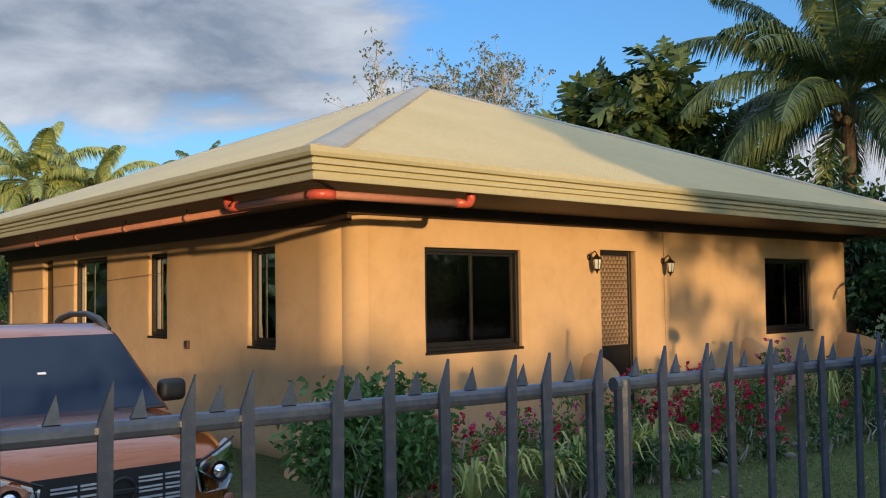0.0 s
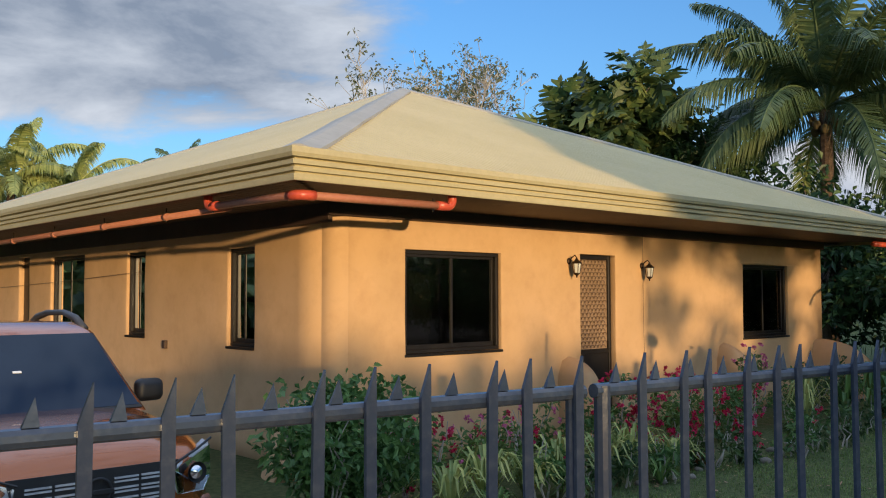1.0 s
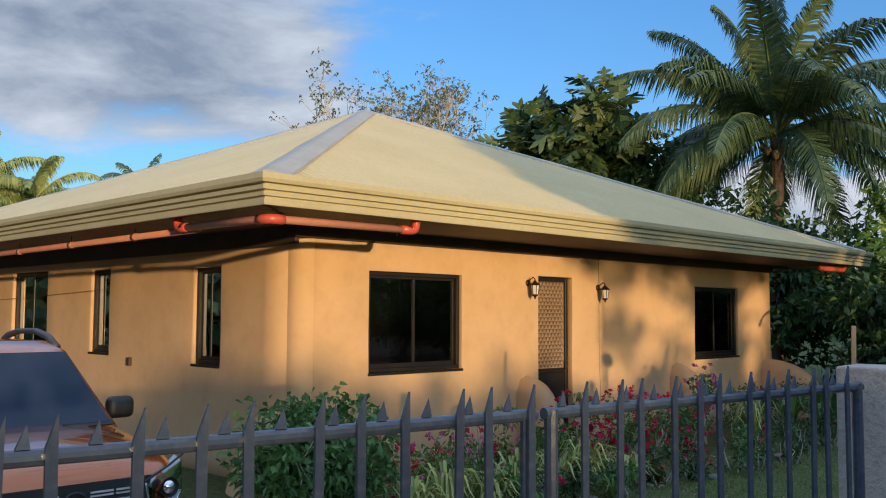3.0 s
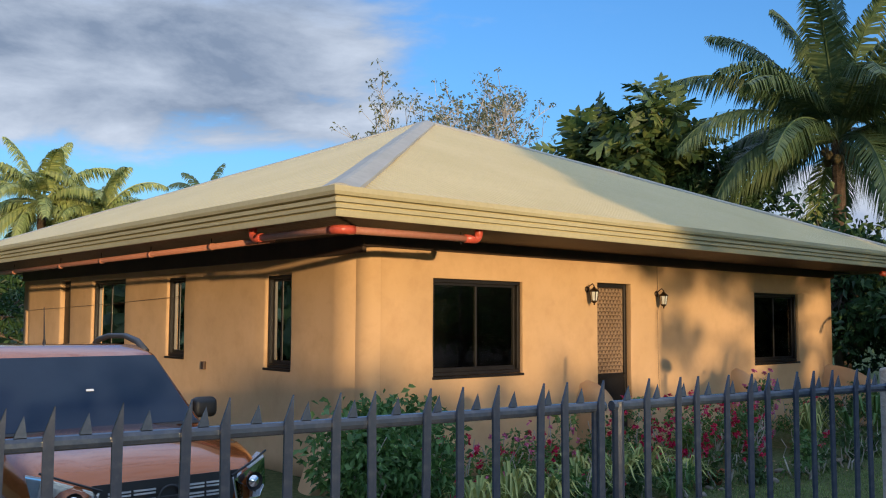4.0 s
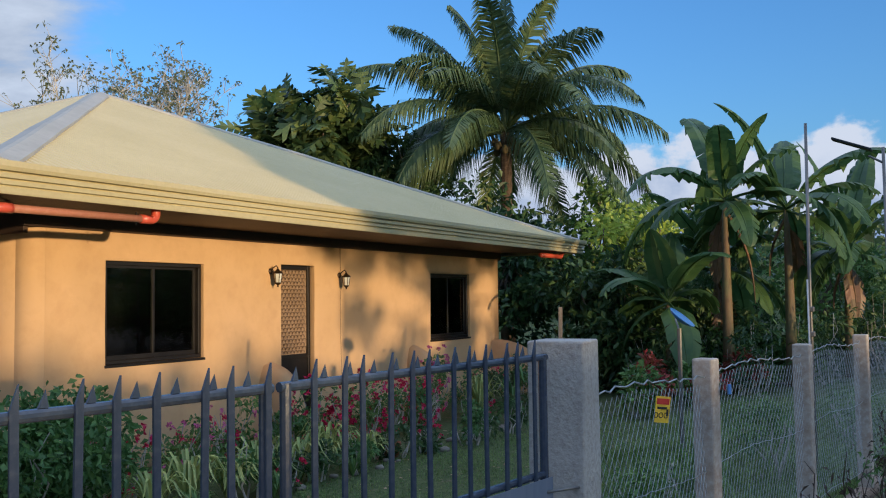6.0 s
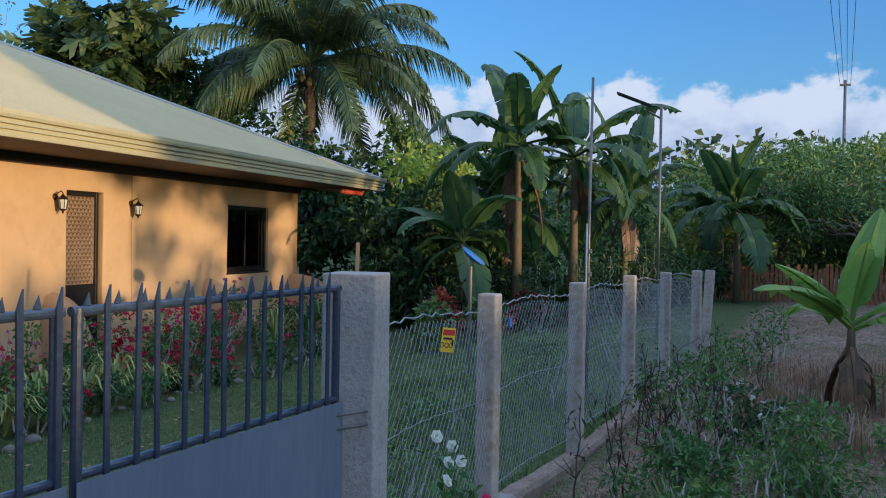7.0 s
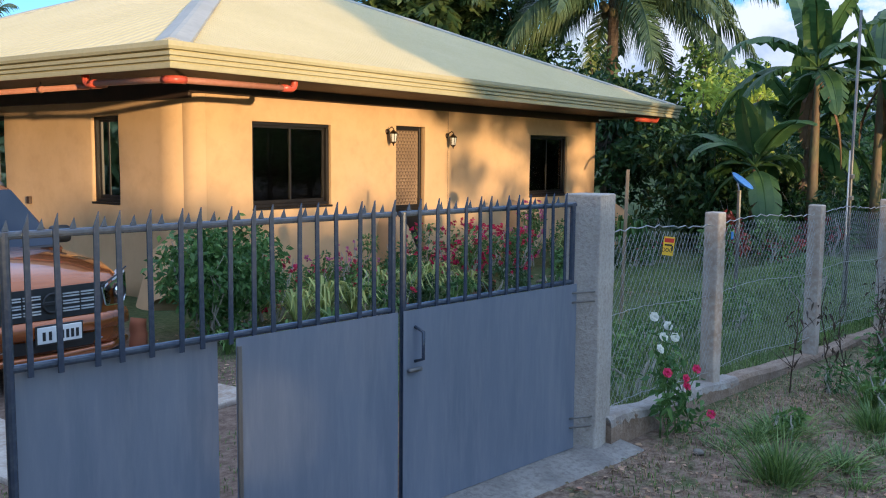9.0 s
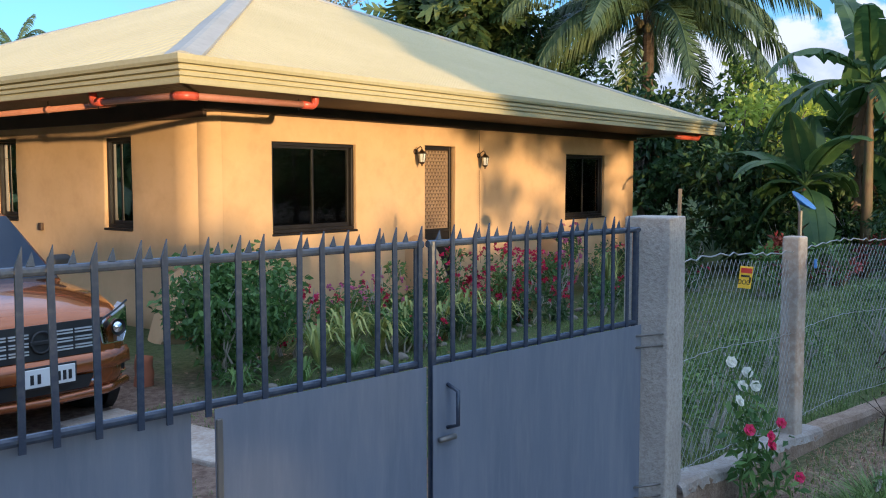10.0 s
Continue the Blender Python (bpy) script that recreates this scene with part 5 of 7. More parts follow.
def shrub(seed, base, r, h, label, leaf, material, n=900, flowers=None, name="shrub", aspect=0.45, group="", stems=9, k=14):
    rng = np.random.default_rng(seed)
    base = Vector((base[0], base[1], ground_z(base[0], base[1])))
    t = thing(name, base, label, "shrub", group)
    w = Geo()
    for i in range(stems):
        a = rng.uniform(0, math.tau)
        limb(w, (0.1 * math.cos(a), 0.1 * math.sin(a), -0.03), (r * 0.7 * math.cos(a), r * 0.7 * math.sin(a), h * rng.uniform(0.55, 0.95)), 0.014, 0.004, rng, 0.2, 4, 5)
    w.obj("woody_base", TWIG, t)["kind"] = "stuff"
    g = Geo()
    for c, q in clumps(rng, (0, 0, h * 0.54), (r * 0.8, r * 0.8, h * 0.42), k, min(r, h) * 0.38):
        p, d = ellipsoid(rng, n // k, c, (q, q, q * 0.85), 0.35)
        p[:, 2] = np.maximum(p[:, 2], 0.03)
        leaves(g, p, d * 0.8 + np.array([0, 0, 0.15]), leaf, aspect, 0.2, rng)
    g.obj("foliage", material, t)
    if flowers:
        mt, count, size = flowers
        f = Geo()
        p, d = ellipsoid(rng, count, (0, 0, h * 0.6), (r * 0.95, r * 0.95, h * 0.48), 0.8)
        for c, q in zip(p, d):
            if c[2] < 0.1:
                continue
            for j in range(3):
                leaves(f, np.repeat([c + rng.normal(size=3) * size * 0.35], 5, 0), np.repeat([q * 0.6 + [0, -0.3, 0.4]], 5, 0), size, 0.75, 0.1, rng)
        f.obj("blossom", mt, t, "clusters of small blossoms")
    return t


def strap_plant(seed, base, r, h, material, label, n=34, width=0.03, name="strap_leaf_plant", group=""):
    rng = np.random.default_rng(seed)
    b = Vector((base[0], base[1], ground_z(base[0], base[1])))
    t = thing(name, b, label, "plant", group)
    g = Geo()
    for i in range(n):
        a = rng.uniform(0, math.tau)
        L, top = r * rng.uniform(0.6, 1.15), h * rng.uniform(0.6, 1.1)
        d = Vector((math.cos(a), math.sin(a), 0))
        s = Vector((-d.y, d.x, 0))
        k = len(g.v)
        m = 6
        for j in range(m + 1):
            q = j / m
            p = d * L * q + Vector((0, 0, top * math.sin(min(1, q * 1.15) * 2.3) * 1.05 * (1 - 0.25 * q)))
            w = width * (1 - q ** 2) * 0.5 + 0.002
            g.v += [tuple(p - s * w), tuple(p + Vector((0, 0, -w * 0.5))), tuple(p + s * w)]
        g.f += [(k + j * 3 + e, k + j * 3 + e + 1, k + j * 3 + e + 4, k + j * 3 + e + 3) for j in range(m) for e in (0, 1)]
    g.obj("foliage", material, t)
    return t


def frond(g, root, d, length, rng, droop, leaflet=0.75, twist=0.0, pairs=60):
    """A feather frond along d, drooping to its tip."""
    d = Vector(d).normalized()
    side = Matrix.Rotation(twist, 3, d) @ d.cross(Vector((0, 0, 1))).normalized()
    pts, p, v = [], Vector(root), d.copy()
    n = 14
    for i in range(n + 1):
        pts.append(p.copy())
        p = p + v * (length / n)
        v = (v + Vector((0, 0, -droop / n * (0.4 + 1.6 * i / n)))).normalized()
    g.tube(pts, [0.05 * (1 - 0.85 * i / n) + 0.006 for i in range(n + 1)], 5)
    for j in range(pairs):
        q = 0.14 + 0.85 * j / pairs
        x = q * n
        i = min(n - 1, int(x))
        c = pts[i].lerp(pts[i + 1], x - i)
        f = (pts[i + 1] - pts[i]).normalized()
        L = leaflet * (math.sin(math.pi * (0.12 + 0.83 * q)) ** 0.7) * rng.uniform(0.85, 1.1)
        for s in (-1, 1):
            w = side * s
            e = (f * 0.55 + w * 0.75 + Vector((0, 0, -0.28 + 0.2 * rng.uniform(-1, 1)))).normalized()
            m = c + e * L * 0.55
            tip = c + e * L * 0.9 + Vector((0, 0, -L * (0.38 + 0.2 * rng.uniform(0, 1))))
            nrm = f * 0.030
            k = len(g.v)
            g.v += [tuple(c - nrm), tuple(c + nrm), tuple(m + nrm * 1.1), tuple(m - nrm * 1.1), tuple(tip)]
            g.f += [(k, k + 1, k + 2, k + 3), (k + 3, k + 2, k + 4)]


def palm(seed, base, height, length, label, count=22, lean=(0, 0), dry=3, nuts=True, trunk=0.19, spread=(-0.45, 1.3), pairs=64):
    rng = np.random.default_rng(seed)
    t = thing("coconut_palm", base, label, "palm tree", "coconut palms behind the house")
    g = Geo()
    n = 40
    top = Vector((lean[0], lean[1], height))
    pts = [Vector((lean[0] * (i / n) ** 2, lean[1] * (i / n) ** 2, -0.3 + (height + 0.3) * i / n)) for i in range(n + 1)]
    g.tube(pts, [trunk * (1.25 - 0.35 * i / n) * (1.06 if i % 2 else 0.97) for i in range(n + 1)], 10)
    g.obj("trunk", PALMBARK, t, "ringed brown trunk", smooth=False)
    f, dr = Geo(), Geo()
    for i in range(count):
        a = i * 2.39996 + rng.uniform(-0.2, 0.2)
        q = i / (count - 1)
        el = spread[1] + (spread[0] - spread[1]) * q ** 0.8 + rng.uniform(-0.08, 0.08)
        d = (math.cos(a) * math.cos(el), math.sin(a) * math.cos(el), math.sin(el))
        tgt = dr if i >= count - dry else f
        frond(tgt, top + Vector(d) * 0.15, d, length * rng.uniform(0.82, 1.08) * (0.85 if q < 0.15 else 1), rng, rng.uniform(0.95, 1.5) + 0.45 * q, length * 0.2, rng.uniform(-0.7, 0.7), pairs)
    f.obj("crown", FROND, t, "dark green feather fronds")
    dr.obj("old_and_sunlit_growth", FROND_OLD_SUNLIT, t, "yellow-green fronds for old growth and painted sunlight")
    if nuts:
        for i in range(9):
            a = i * 0.7
            c = Geo().lathe([(0.0, -0.16), (0.09, -0.12), (0.13, 0.0), (0.10, 0.1), (0.0, 0.15)], (0, 0, 0), 8)
            o = c.obj("coconut", NUT, t, smooth=True)
            o.location = top + Vector((0.36 * math.cos(a), 0.36 * math.sin(a), -0.35 - 0.14 * (i % 3)))
    return t


NUT = mat("coconut_husk", (0.12, 0.10, 0.04), (0.17, 0.12, 0.06), scale=6, fine=30, rough=0.8, bump=0.2)


def banana_leaf(g, root, d, length, width, rng, droop, tears=7):
    d = Vector(d).normalized()
    side = d.cross(Vector((0, 0, 1)))
    side = side.normalized() if side.length > 0.05 else Vector((1, 0, 0))
    n = 22
    pts, p, v = [], Vector(root), d.copy()
    for i in range(n + 1):
        pts.append(p.copy())
        p = p + v * (length / n)
        v = (v + Vector((0, 0, -droop / n * (0.3 + 1.7 * i / n)))).normalized()
    g.tube(pts, [0.03 * (1 - 0.9 * i / n) + 0.004 for i in range(n + 1)], 5)
    torn = {int(x) for x in rng.integers(4, n - 1, tears)}
    for s in (-1, 1):
        run = []
        for i in range(3, n + 1):
            q = (i - 3) / (n - 3)
            w = width * 0.5 * min(1, (q * 6) ** 0.6) * (1 - max(0, q - 0.55) / 0.45) ** 0.55 if q < 1 else 0.01
            f = (pts[min(i + 1, n)] - pts[i - 1]).normalized()
            up = side.cross(f)
            if up.z < 0:
                up = -up
            hang = 0.16 + 0.3 * rng.uniform(0, 1) * (1 if tears > 4 else 0.2)
            e = pts[i] + side * s * w + up * w * 0.12 - Vector((0, 0, w * hang)) + f * w * 0.15
            m = pts[i] + side * s * w * 0.5 + up * w * 0.14
            run.append((pts[i], m, e))
            if (i in torn and rng.uniform() < 0.9) or i == n:
                k = len(g.v)
                for a, b, c in run:
                    g.v += [tuple(a), tuple(b), tuple(c)]
                g.f += [(k + j * 3 + h, k + j * 3 + h + 1, k + j * 3 + h + 4, k + j * 3 + h + 3) for j in range(len(run) - 1) for h in (0, 1)]
                last = run[-1]
                run = [(last[0], last[1], last[2] + f * 0.03 - Vector((0, 0, 0.14 * rng.uniform(0, 1))))]


def banana(seed, base, stem, length, width, label, count=8, material=None, dry=3, tears=8, el=(1.35, 0.35), droop=1.2, lean=0.0, girth=1.0):
    rng = np.random.default_rng(seed)
    b = Vector((base[0], base[1], ground_z(base[0], base[1])))
    t = thing("banana_plant", b, label, "banana plant", "banana plants")
    top = Vector((lean, lean * 0.3, stem))
    Geo().tube([(0, 0, -0.1), (lean * 0.2, 0, stem * 0.35), (lean * 0.6, lean * 0.1, stem * 0.75), top], [girth * q for q in (0.045 + stem * 0.024, 0.04 + stem * 0.018, 0.032 + stem * 0.013, 0.032)], 10).obj("stem", STEM, t, "brown-green sheathed stem", smooth=True)
    for i in range(count):
        a = i * 2.39996 + rng.uniform(-0.7, 0.7) + seed
        q = i / max(1, count - 1)
        e = el[0] + (el[1] - el[0]) * q + rng.uniform(-0.35, 0.3)
        g = Geo()
        banana_leaf(g, top - Vector((0, 0, 0.1 * q)), (math.cos(a) * math.cos(e), math.sin(a) * math.cos(e), math.sin(e)), length * rng.uniform(0.6, 1.12), width * rng.uniform(0.8, 1.15), rng, droop * (0.45 + 0.8 * q) * rng.uniform(0.6, 1.4), tears)
        g.obj("leaf", material or BANANA, t)
    for i in range(dry):
        a = i * 2.1 + seed
        g = Geo()
        banana_leaf(g, top - Vector((0, 0, 0.25)), (math.cos(a) * 0.55, math.sin(a) * 0.55, -0.9), length * rng.uniform(0.45, 0.7), width * 0.6, rng, 2.6, 9)
        g.obj("dead_leaf", BANANA_DRY, t, "brown dead hanging leaf")
    return t


# trees behind the house
palm(5, (20.35, 3.6, -0.2), 7.5, 5.4, "tall coconut palm with dark drooping fronds and nuts", 38, dry=1, spread=(-0.22, 1.5), pairs=92)
# these two take the bright frond throughout, so low sun is in their colour
palm(8, (7.0, 33.7, -0.2), 7.2, 3.9, "distant coconut palm with sunlight painted into its yellow-green fronds", 28, dry=28, nuts=False, pairs=80)
palm(9, (9.4, 33.2, -0.2), 6.8, 3.4, "distant coconut palm with painted sunlight, leaning over the roofline", 26, dry=26, nuts=False, pairs=80)
palm(10, (13.6, 31.0, -0.2), 7.6, 2.4, "small distant coconut palm crown over the roof", 14, nuts=False, pairs=30)
tree(11, (16.6, 9.6, -0.2), (16.9, 9.2, 7.0), (1.9, 2.6, 2.2), "broad-leaved tree with large glossy lobed leaves", 0.95, LEAF_BIG, 28, 30, 0.7, 0.2, 0.42, lobed=True)
tree(12, (19.0, 7.0, -0.2), (18.7, 6.6, 5.2), (1.6, 1.8, 2.1), "dense dark green tree beside the palm", 0.24, LEAF_DARK, 30, 190, 0.75, 0.16)
tree(13, (17.8, 2.6, -0.2), (17.8, 2.4, 2.6), (1.5, 2.4, 2.4), "dense dark tree behind the house end", 0.26, LEAF_DARK, 34, 200, 0.8, 0.16)
tree(14, (21.5, 0.6, -0.2), (21.6, 0.4, 3.3), (1.7, 1.9, 2.2), "leafy green tree catching low sun", 0.26, LEAF_MID, 28, 170, 0.8, 0.15)
tree(15, (18.2, -0.9, -0.2), (18.3, -1.0, 3.0), (1.4, 1.5, 1.7), "bright lime green sunlit shrubby tree", 0.22, LEAF_LIME, 22, 170, 0.65, 0.1)
tree(16, (15.6, -3.0, -0.2), (15.6, -3.1, 1.0), (1.2, 1.3, 1.1), "dark shady shrubby tree", 0.22, LEAF_DARK, 26, 190, 0.65, 0.1)
tree(19, (13.0, -2.6, -0.2), (13.0, -2.6, 1.3), (1.3, 1.5, 1.4), "dark shady tree beyond the yard border", 0.22, LEAF_DARK, 28, 190, 0.65, 0.1)
tree(17, (-1.6, 19.5, -0.2), (-1.4, 19.3, 1.9), (2.0, 2.0, 1.9), "green thicket tree beyond the house end", 0.25, LEAF_MID, 24, 170, 0.8, 0.12)
tree(18, (2.0, 24.0, -0.2), (2.0, 24.0, 2.4), (3.0, 2.0, 2.2), "shaded green tree beyond the house", 0.28, LEAF_DARK, 24, 150, 0.9, 0.14)


def sparse_tree():
    rng = np.random.default_rng(21)
    base = Vector((15.9, 16.2, -0.2))
    t = thing("bare_tree", base, "thin pale-twigged tree with sparse small leaves", "tree")
    w, g, y = Geo(), Geo(), Geo()
    limb(w, (0, 0, 0), (0.1, 0, 4.5), 0.2, 0.13, rng)
    tips = []
    for i in range(22):
        a = rng.uniform(0, math.tau)
        e = (3.2 * math.cos(a) * rng.uniform(0.4, 1), 3.2 * math.sin(a) * rng.uniform(0.4, 1), rng.uniform(7.3, 9.3) + 0.5 * math.cos(a + 0.7))
        p1 = limb(w, (0.1, 0, rng.uniform(3.6, 4.6)), e, 0.07, 0.022, rng, 0.12, 5)
        for j in range(7):
            b = p1[int(rng.integers(2, 6))]
            e2 = b + Vector((rng.normal() * 0.75, rng.normal() * 0.75, rng.uniform(0.5, 1.8)))
            p2 = limb(w, b, e2, 0.02, 0.008, rng, 0.15, 3, 4)
            for k in range(8):
                b2 = p2[int(rng.integers(1, 4))]
                e3 = b2 + Vector((rng.normal() * 0.35, rng.normal() * 0.35, rng.uniform(0.2, 0.7)))
                w.tube([b2, e3], [0.012, 0.007], 4, caps=False)
                tips.append(tuple(e3))
    w.obj("branchwork", TWIG, t, "pale bare branches")
    tips = np.array(tips)
    for k in range(6):
        leaves(g, tips + rng.normal(size=tips.shape) * 0.06, np.zeros_like(tips) + [0, 0, 0.2], 0.14, 0.5, 0.2, rng)
    g.obj("foliage", LEAF_SPARSE, t, "small grey-green leaf tufts")
    for c in ((-0.6, -0.9, 7.4), (-1.6, 0.6, 6.8), (0.9, -1.2, 6.6), (1.6, 0.5, 6.3), (-0.1, 0.2, 6.3)):
        p, d = ellipsoid(rng, 110, c, (0.6, 0.6, 0.5), 0.3)
        leaves(y, p, d, 0.22, 0.35, 0.2, rng)
    y.obj("climber", LEAF_LIME, t, "yellow-green climber leaves")


sparse_tree()

# bananas beside the lane fence
for k, (x, y, st, L, tl) in enumerate(((12.9, -4.9, 4.1, 3.0, 14), (13.8, -6.0, 3.8, 2.8, 15), (12.0, -3.9, 2.0, 1.9, 4), (15.2, -7.0, 2.8, 2.5, 15), (17.8, -9.6, 2.5, 2.2, 15), (14.6, -4.3, 2.7, 2.5, 14), (19.6, -9.2, 2.5, 2.2, 15))):
    banana(30 + k, (x, y), st, L, 0.72, "tall banana plant with wind-torn leaves" if st > 2.5 else "young banana plant with whole leaves", 12, BANANA, 2 if st > 2.5 else 0, tl, (1.3, -0.15), 1.9, 0.2 * math.sin(k * 2))
banana(41, (3.75, -10.5), 1.02, 1.3, 0.52, "young bright green banana plant on the dry plot", 7, BANANA_LIT, 6, 3, (1.25, 0.35), 0.9, 0.0, 1.05)
banana(42, (8.2, -13.6), 1.2, 1.5, 0.45, "low banana plant among weeds", 6, BANANA, 1, 4, (1.1, 0.2), 1.3)

# leafy undergrowth below and behind the bananas
for k in range(34):
    q = np.random.default_rng(2200 + k)
    x = q.uniform(11.5, 21.0)
    y = -4.6 - (x - 11.5) * 0.42 - q.uniform(-1.2, 1.6)
    shrub(2200 + k, (x, y), q.uniform(0.5, 0.9), q.uniform(0.9, 1.9), "dense dark undergrowth shrub below the bananas" if k % 3 else "leafy green undergrowth shrub catching light", q.uniform(0.12, 0.24), LEAF_DARK if k % 3 else LEAF_MID, 420, None, "undergrowth_shrub", 0.32, "undergrowth along the far fence", 5, 10)
for k, (x, y, h) in enumerate(((22.6, -10.9, 3.3), (25.4, -12.6, 3.9), (21.4, -13.4, 2.5))):
    tree(2300 + k, (x, y, ground_z(x, y)), (x, y, ground_z(x, y) + h), (3.0, 3.0, 0.9), "wide low tree with flat layered feathery foliage", 0.2, LEAF_MID, 46, 120, 0.62, 0.14, 0.28, "layered_tree", 0.1, None, "layered trees at the plot's end")

# croton hedge, maroon lean-to
for k in range(9):
    shrub(60 + k, (8.6 + 0.75 * k, -4.3 - 0.16 * k + 0.3 * math.sin(k * 2)), 0.42, 0.85 + 0.25 * math.sin(k * 1.7), "maroon and green croton shrub" if k % 2 else "leafy green border shrub", 0.17, CROTON if k % 2 else LEAF_MID, 360, None, "border_shrub", 0.35, "shrubs of the far border", 5, 9)


def lean_to():
    s = thing("lean_to", (19.9, -2.1, -0.2), "maroon sheet-metal lean-to half hidden by trees", "shed")
    for i in range(14):
        Geo().box((0, -1.3 + 0.2 * i, 0.95), (0.03 + 0.02 * (i % 2), 0.19, 1.9)).obj("wall_sheet", MAROON, s)
    Geo().box((0.6, 0, 1.93), (1.5, 2.9, 0.05)).obj("roof_sheet", MAROON, s)


lean_to()


# ---------------------------------------------------------------- garden in front of the house
shrub(101, (-1.45, -2.25), 0.78, 1.38, "dense dark green rounded shrub", 0.085, LEAF_BUSH, 5200, None, "garden_shrub", 0.5, "", 14, 34)
shrub(102, (-0.75, -1.75), 0.5, 1.1, "leafy green garden shrub", 0.085, LEAF_BUSH, 1800, None, "garden_shrub", 0.5, "", 9, 16)
shrub(103, (-2.55, -1.2), 0.28, 0.55, "small yellowish pot shrub", 0.07, LEAF_MID, 420, None, "pot_shrub", 0.3)
shrub(104, (-0.25, -1.75), 0.42, 0.85, "rose shrub with crimson blossoms", 0.07, LEAF_MID, 620, (ROSE_RED, 34, 0.04), "flower_shrub", 0.5, "flowering shrubs of the bed")
for k, (x, y, r, h, mt, fl) in enumerate((
        (0.75, -1.55, 0.40, 0.72, LEAF_MID, (ROSE_PINK, 14, 0.035)), (1.45, -1.3, 0.38, 0.75, LEAF_MID, (ROSE_RED, 22, 0.038)), (2.1, -1.1, 0.38, 0.95, LEAF_MID, (ROSE_PINK, 16, 0.035)), (2.75, -1.5, 0.36, 0.8, LEAF_BUSH, None),
        (3.35, -1.5, 0.45, 0.98, LEAF_BUSH, (ROSE_RED, 46, 0.042)), (4.0, -1.75, 0.48, 1.0, LEAF_MID, (ROSE_RED, 60, 0.042)), (4.75, -1.7, 0.45, 0.92, LEAF_MID, (ROSE_RED, 54, 0.042)), (5.5, -1.8, 0.45, 0.85, LEAF_BUSH, (ROSE_RED, 36, 0.042)),
        (6.2, -1.5, 0.42, 0.8, LEAF_BUSH, (ROSE_PINK, 18, 0.04)), (6.9, -1.3, 0.30, 1.25, LEAF_MID, (ROSE_PINK, 20, 0.045)), (7.7, -1.6, 0.45, 0.85, LEAF_BUSH, None), (8.6, -1.4, 0.45, 0.8, LEAF_DARK, (ROSE_RED, 8, 0.04)),
        (9.5, -1.5, 0.5, 0.9, LEAF_DARK, None), (10.4, -1.3, 0.42, 0.75, LEAF_MID, None), (11.3, -1.7, 0.45, 0.8, LEAF_DARK, None))):
    shrub(110 + k, (x, y), r, h, "flowering garden shrub with " + ("red" if fl and fl[0] is ROSE_RED else "pink") + " blossoms" if fl else "green garden shrub without blossoms", 0.075, mt, 620, fl, "flower_shrub", 0.45, "flowering shrubs of the bed", 7, 11)
for k, (x, y, r, h) in enumerate(((-0.55, -2.55, 0.5, 0.55), (0.05, -2.4, 0.52, 0.62), (0.55, -2.45, 0.48, 0.5), (1.15, -2.35, 0.52, 0.62), (1.75, -2.45, 0.5, 0.55), (2.45, -2.3, 0.46, 0.6), (3.05, -2.5, 0.42, 0.45), (7.2, -2.0, 0.5, 0.85))):
    strap_plant(130 + k, (x, y), r, h, VARIEG, "clump of cream-striped arching strap leaves", 40, 0.036, group="strap-leaf clumps along the bed")
for k in range(14):
    q = np.random.default_rng(170 + k)
    shrub(170 + k, (0.6 + k * 0.68 + q.uniform(-0.2, 0.2), -2.75 + q.uniform(-0.35, 0.2)), q.uniform(0.22, 0.36), q.uniform(0.35, 0.7), "low dark green bedding plant on the soil", 0.09, LEAF_DARK if k % 3 else LEAF_BUSH, 300, (ROSE_RED, 6, 0.035) if k % 4 == 1 else None, "bedding_plant", 0.4, "bedding plants of the flower bed", 5, 8)
for k, (x, y) in enumerate(((-1.9, -2.85), (-1.2, -3.0), (-0.2, -2.75), (0.9, -2.75), (2.2, -2.85))):
    strap_plant(145 + k, (x, y), 0.3, 0.3, LEAF_MID, "low green tuft of strap leaves", 26, 0.022, "low_tuft", "low tufts along the bed")
for k, (x, y, h) in enumerate(((8.1, -2.2, 0.95), (8.9, -2.3, 1.0), (9.8, -2.2, 0.9))):
    strap_plant(150 + k, (x, y), 0.4, h, LEAF_BUSH, "upright dark broad-bladed garden plant", 16, 0.09, "blade_plant", "blade plants of the bed")


def pot(x, y, r, h, label, material=None):
    g = Geo().lathe([(0.0, 0.0), (r * 0.7, 0.0), (r * 0.92, h * 0.8), (r, h * 0.82), (r, h), (r * 0.88, h), (r * 0.82, h * 0.8), (0, h * 0.78)], (0, 0, 0), 18)
    o = g.obj("flower_pot", material or TERRA, None, smooth=True)
    o.location = (x, y, ground_z(x, y) - 0.01)
    tagged(o, label, "flower pot", "pots of the flower bed")


for x, y, r, h in ((-2.55, -1.2, 0.15, 0.22), (3.6, -2.5, 0.13, 0.2), (6.6, -2.2, 0.15, 0.22), (9.3, -2.4, 0.16, 0.24), (10.2, -2.3, 0.16, 0.24)):
    pot(x, y, r, h, "small terracotta flower pot on the soil")
pot(5.3, -2.75, 0.10, 0.13, "small white flower pot on the lawn edge", PLATE)


def stump():
    g = Geo()
    rng = np.random.default_rng(5)
    limb(g, (0, 0, -0.05), (0.03, 0.02, 0.3), 0.10, 0.085, rng, 0.05, 6, 10)
    o = g.obj("stump", TERRA, None, smooth=True)
    o.location = (-2.2, -1.75, ground_z(-2.2, -1.75))
    tagged(o, "reddish brown stump beside the shrub", "stump")


stump()


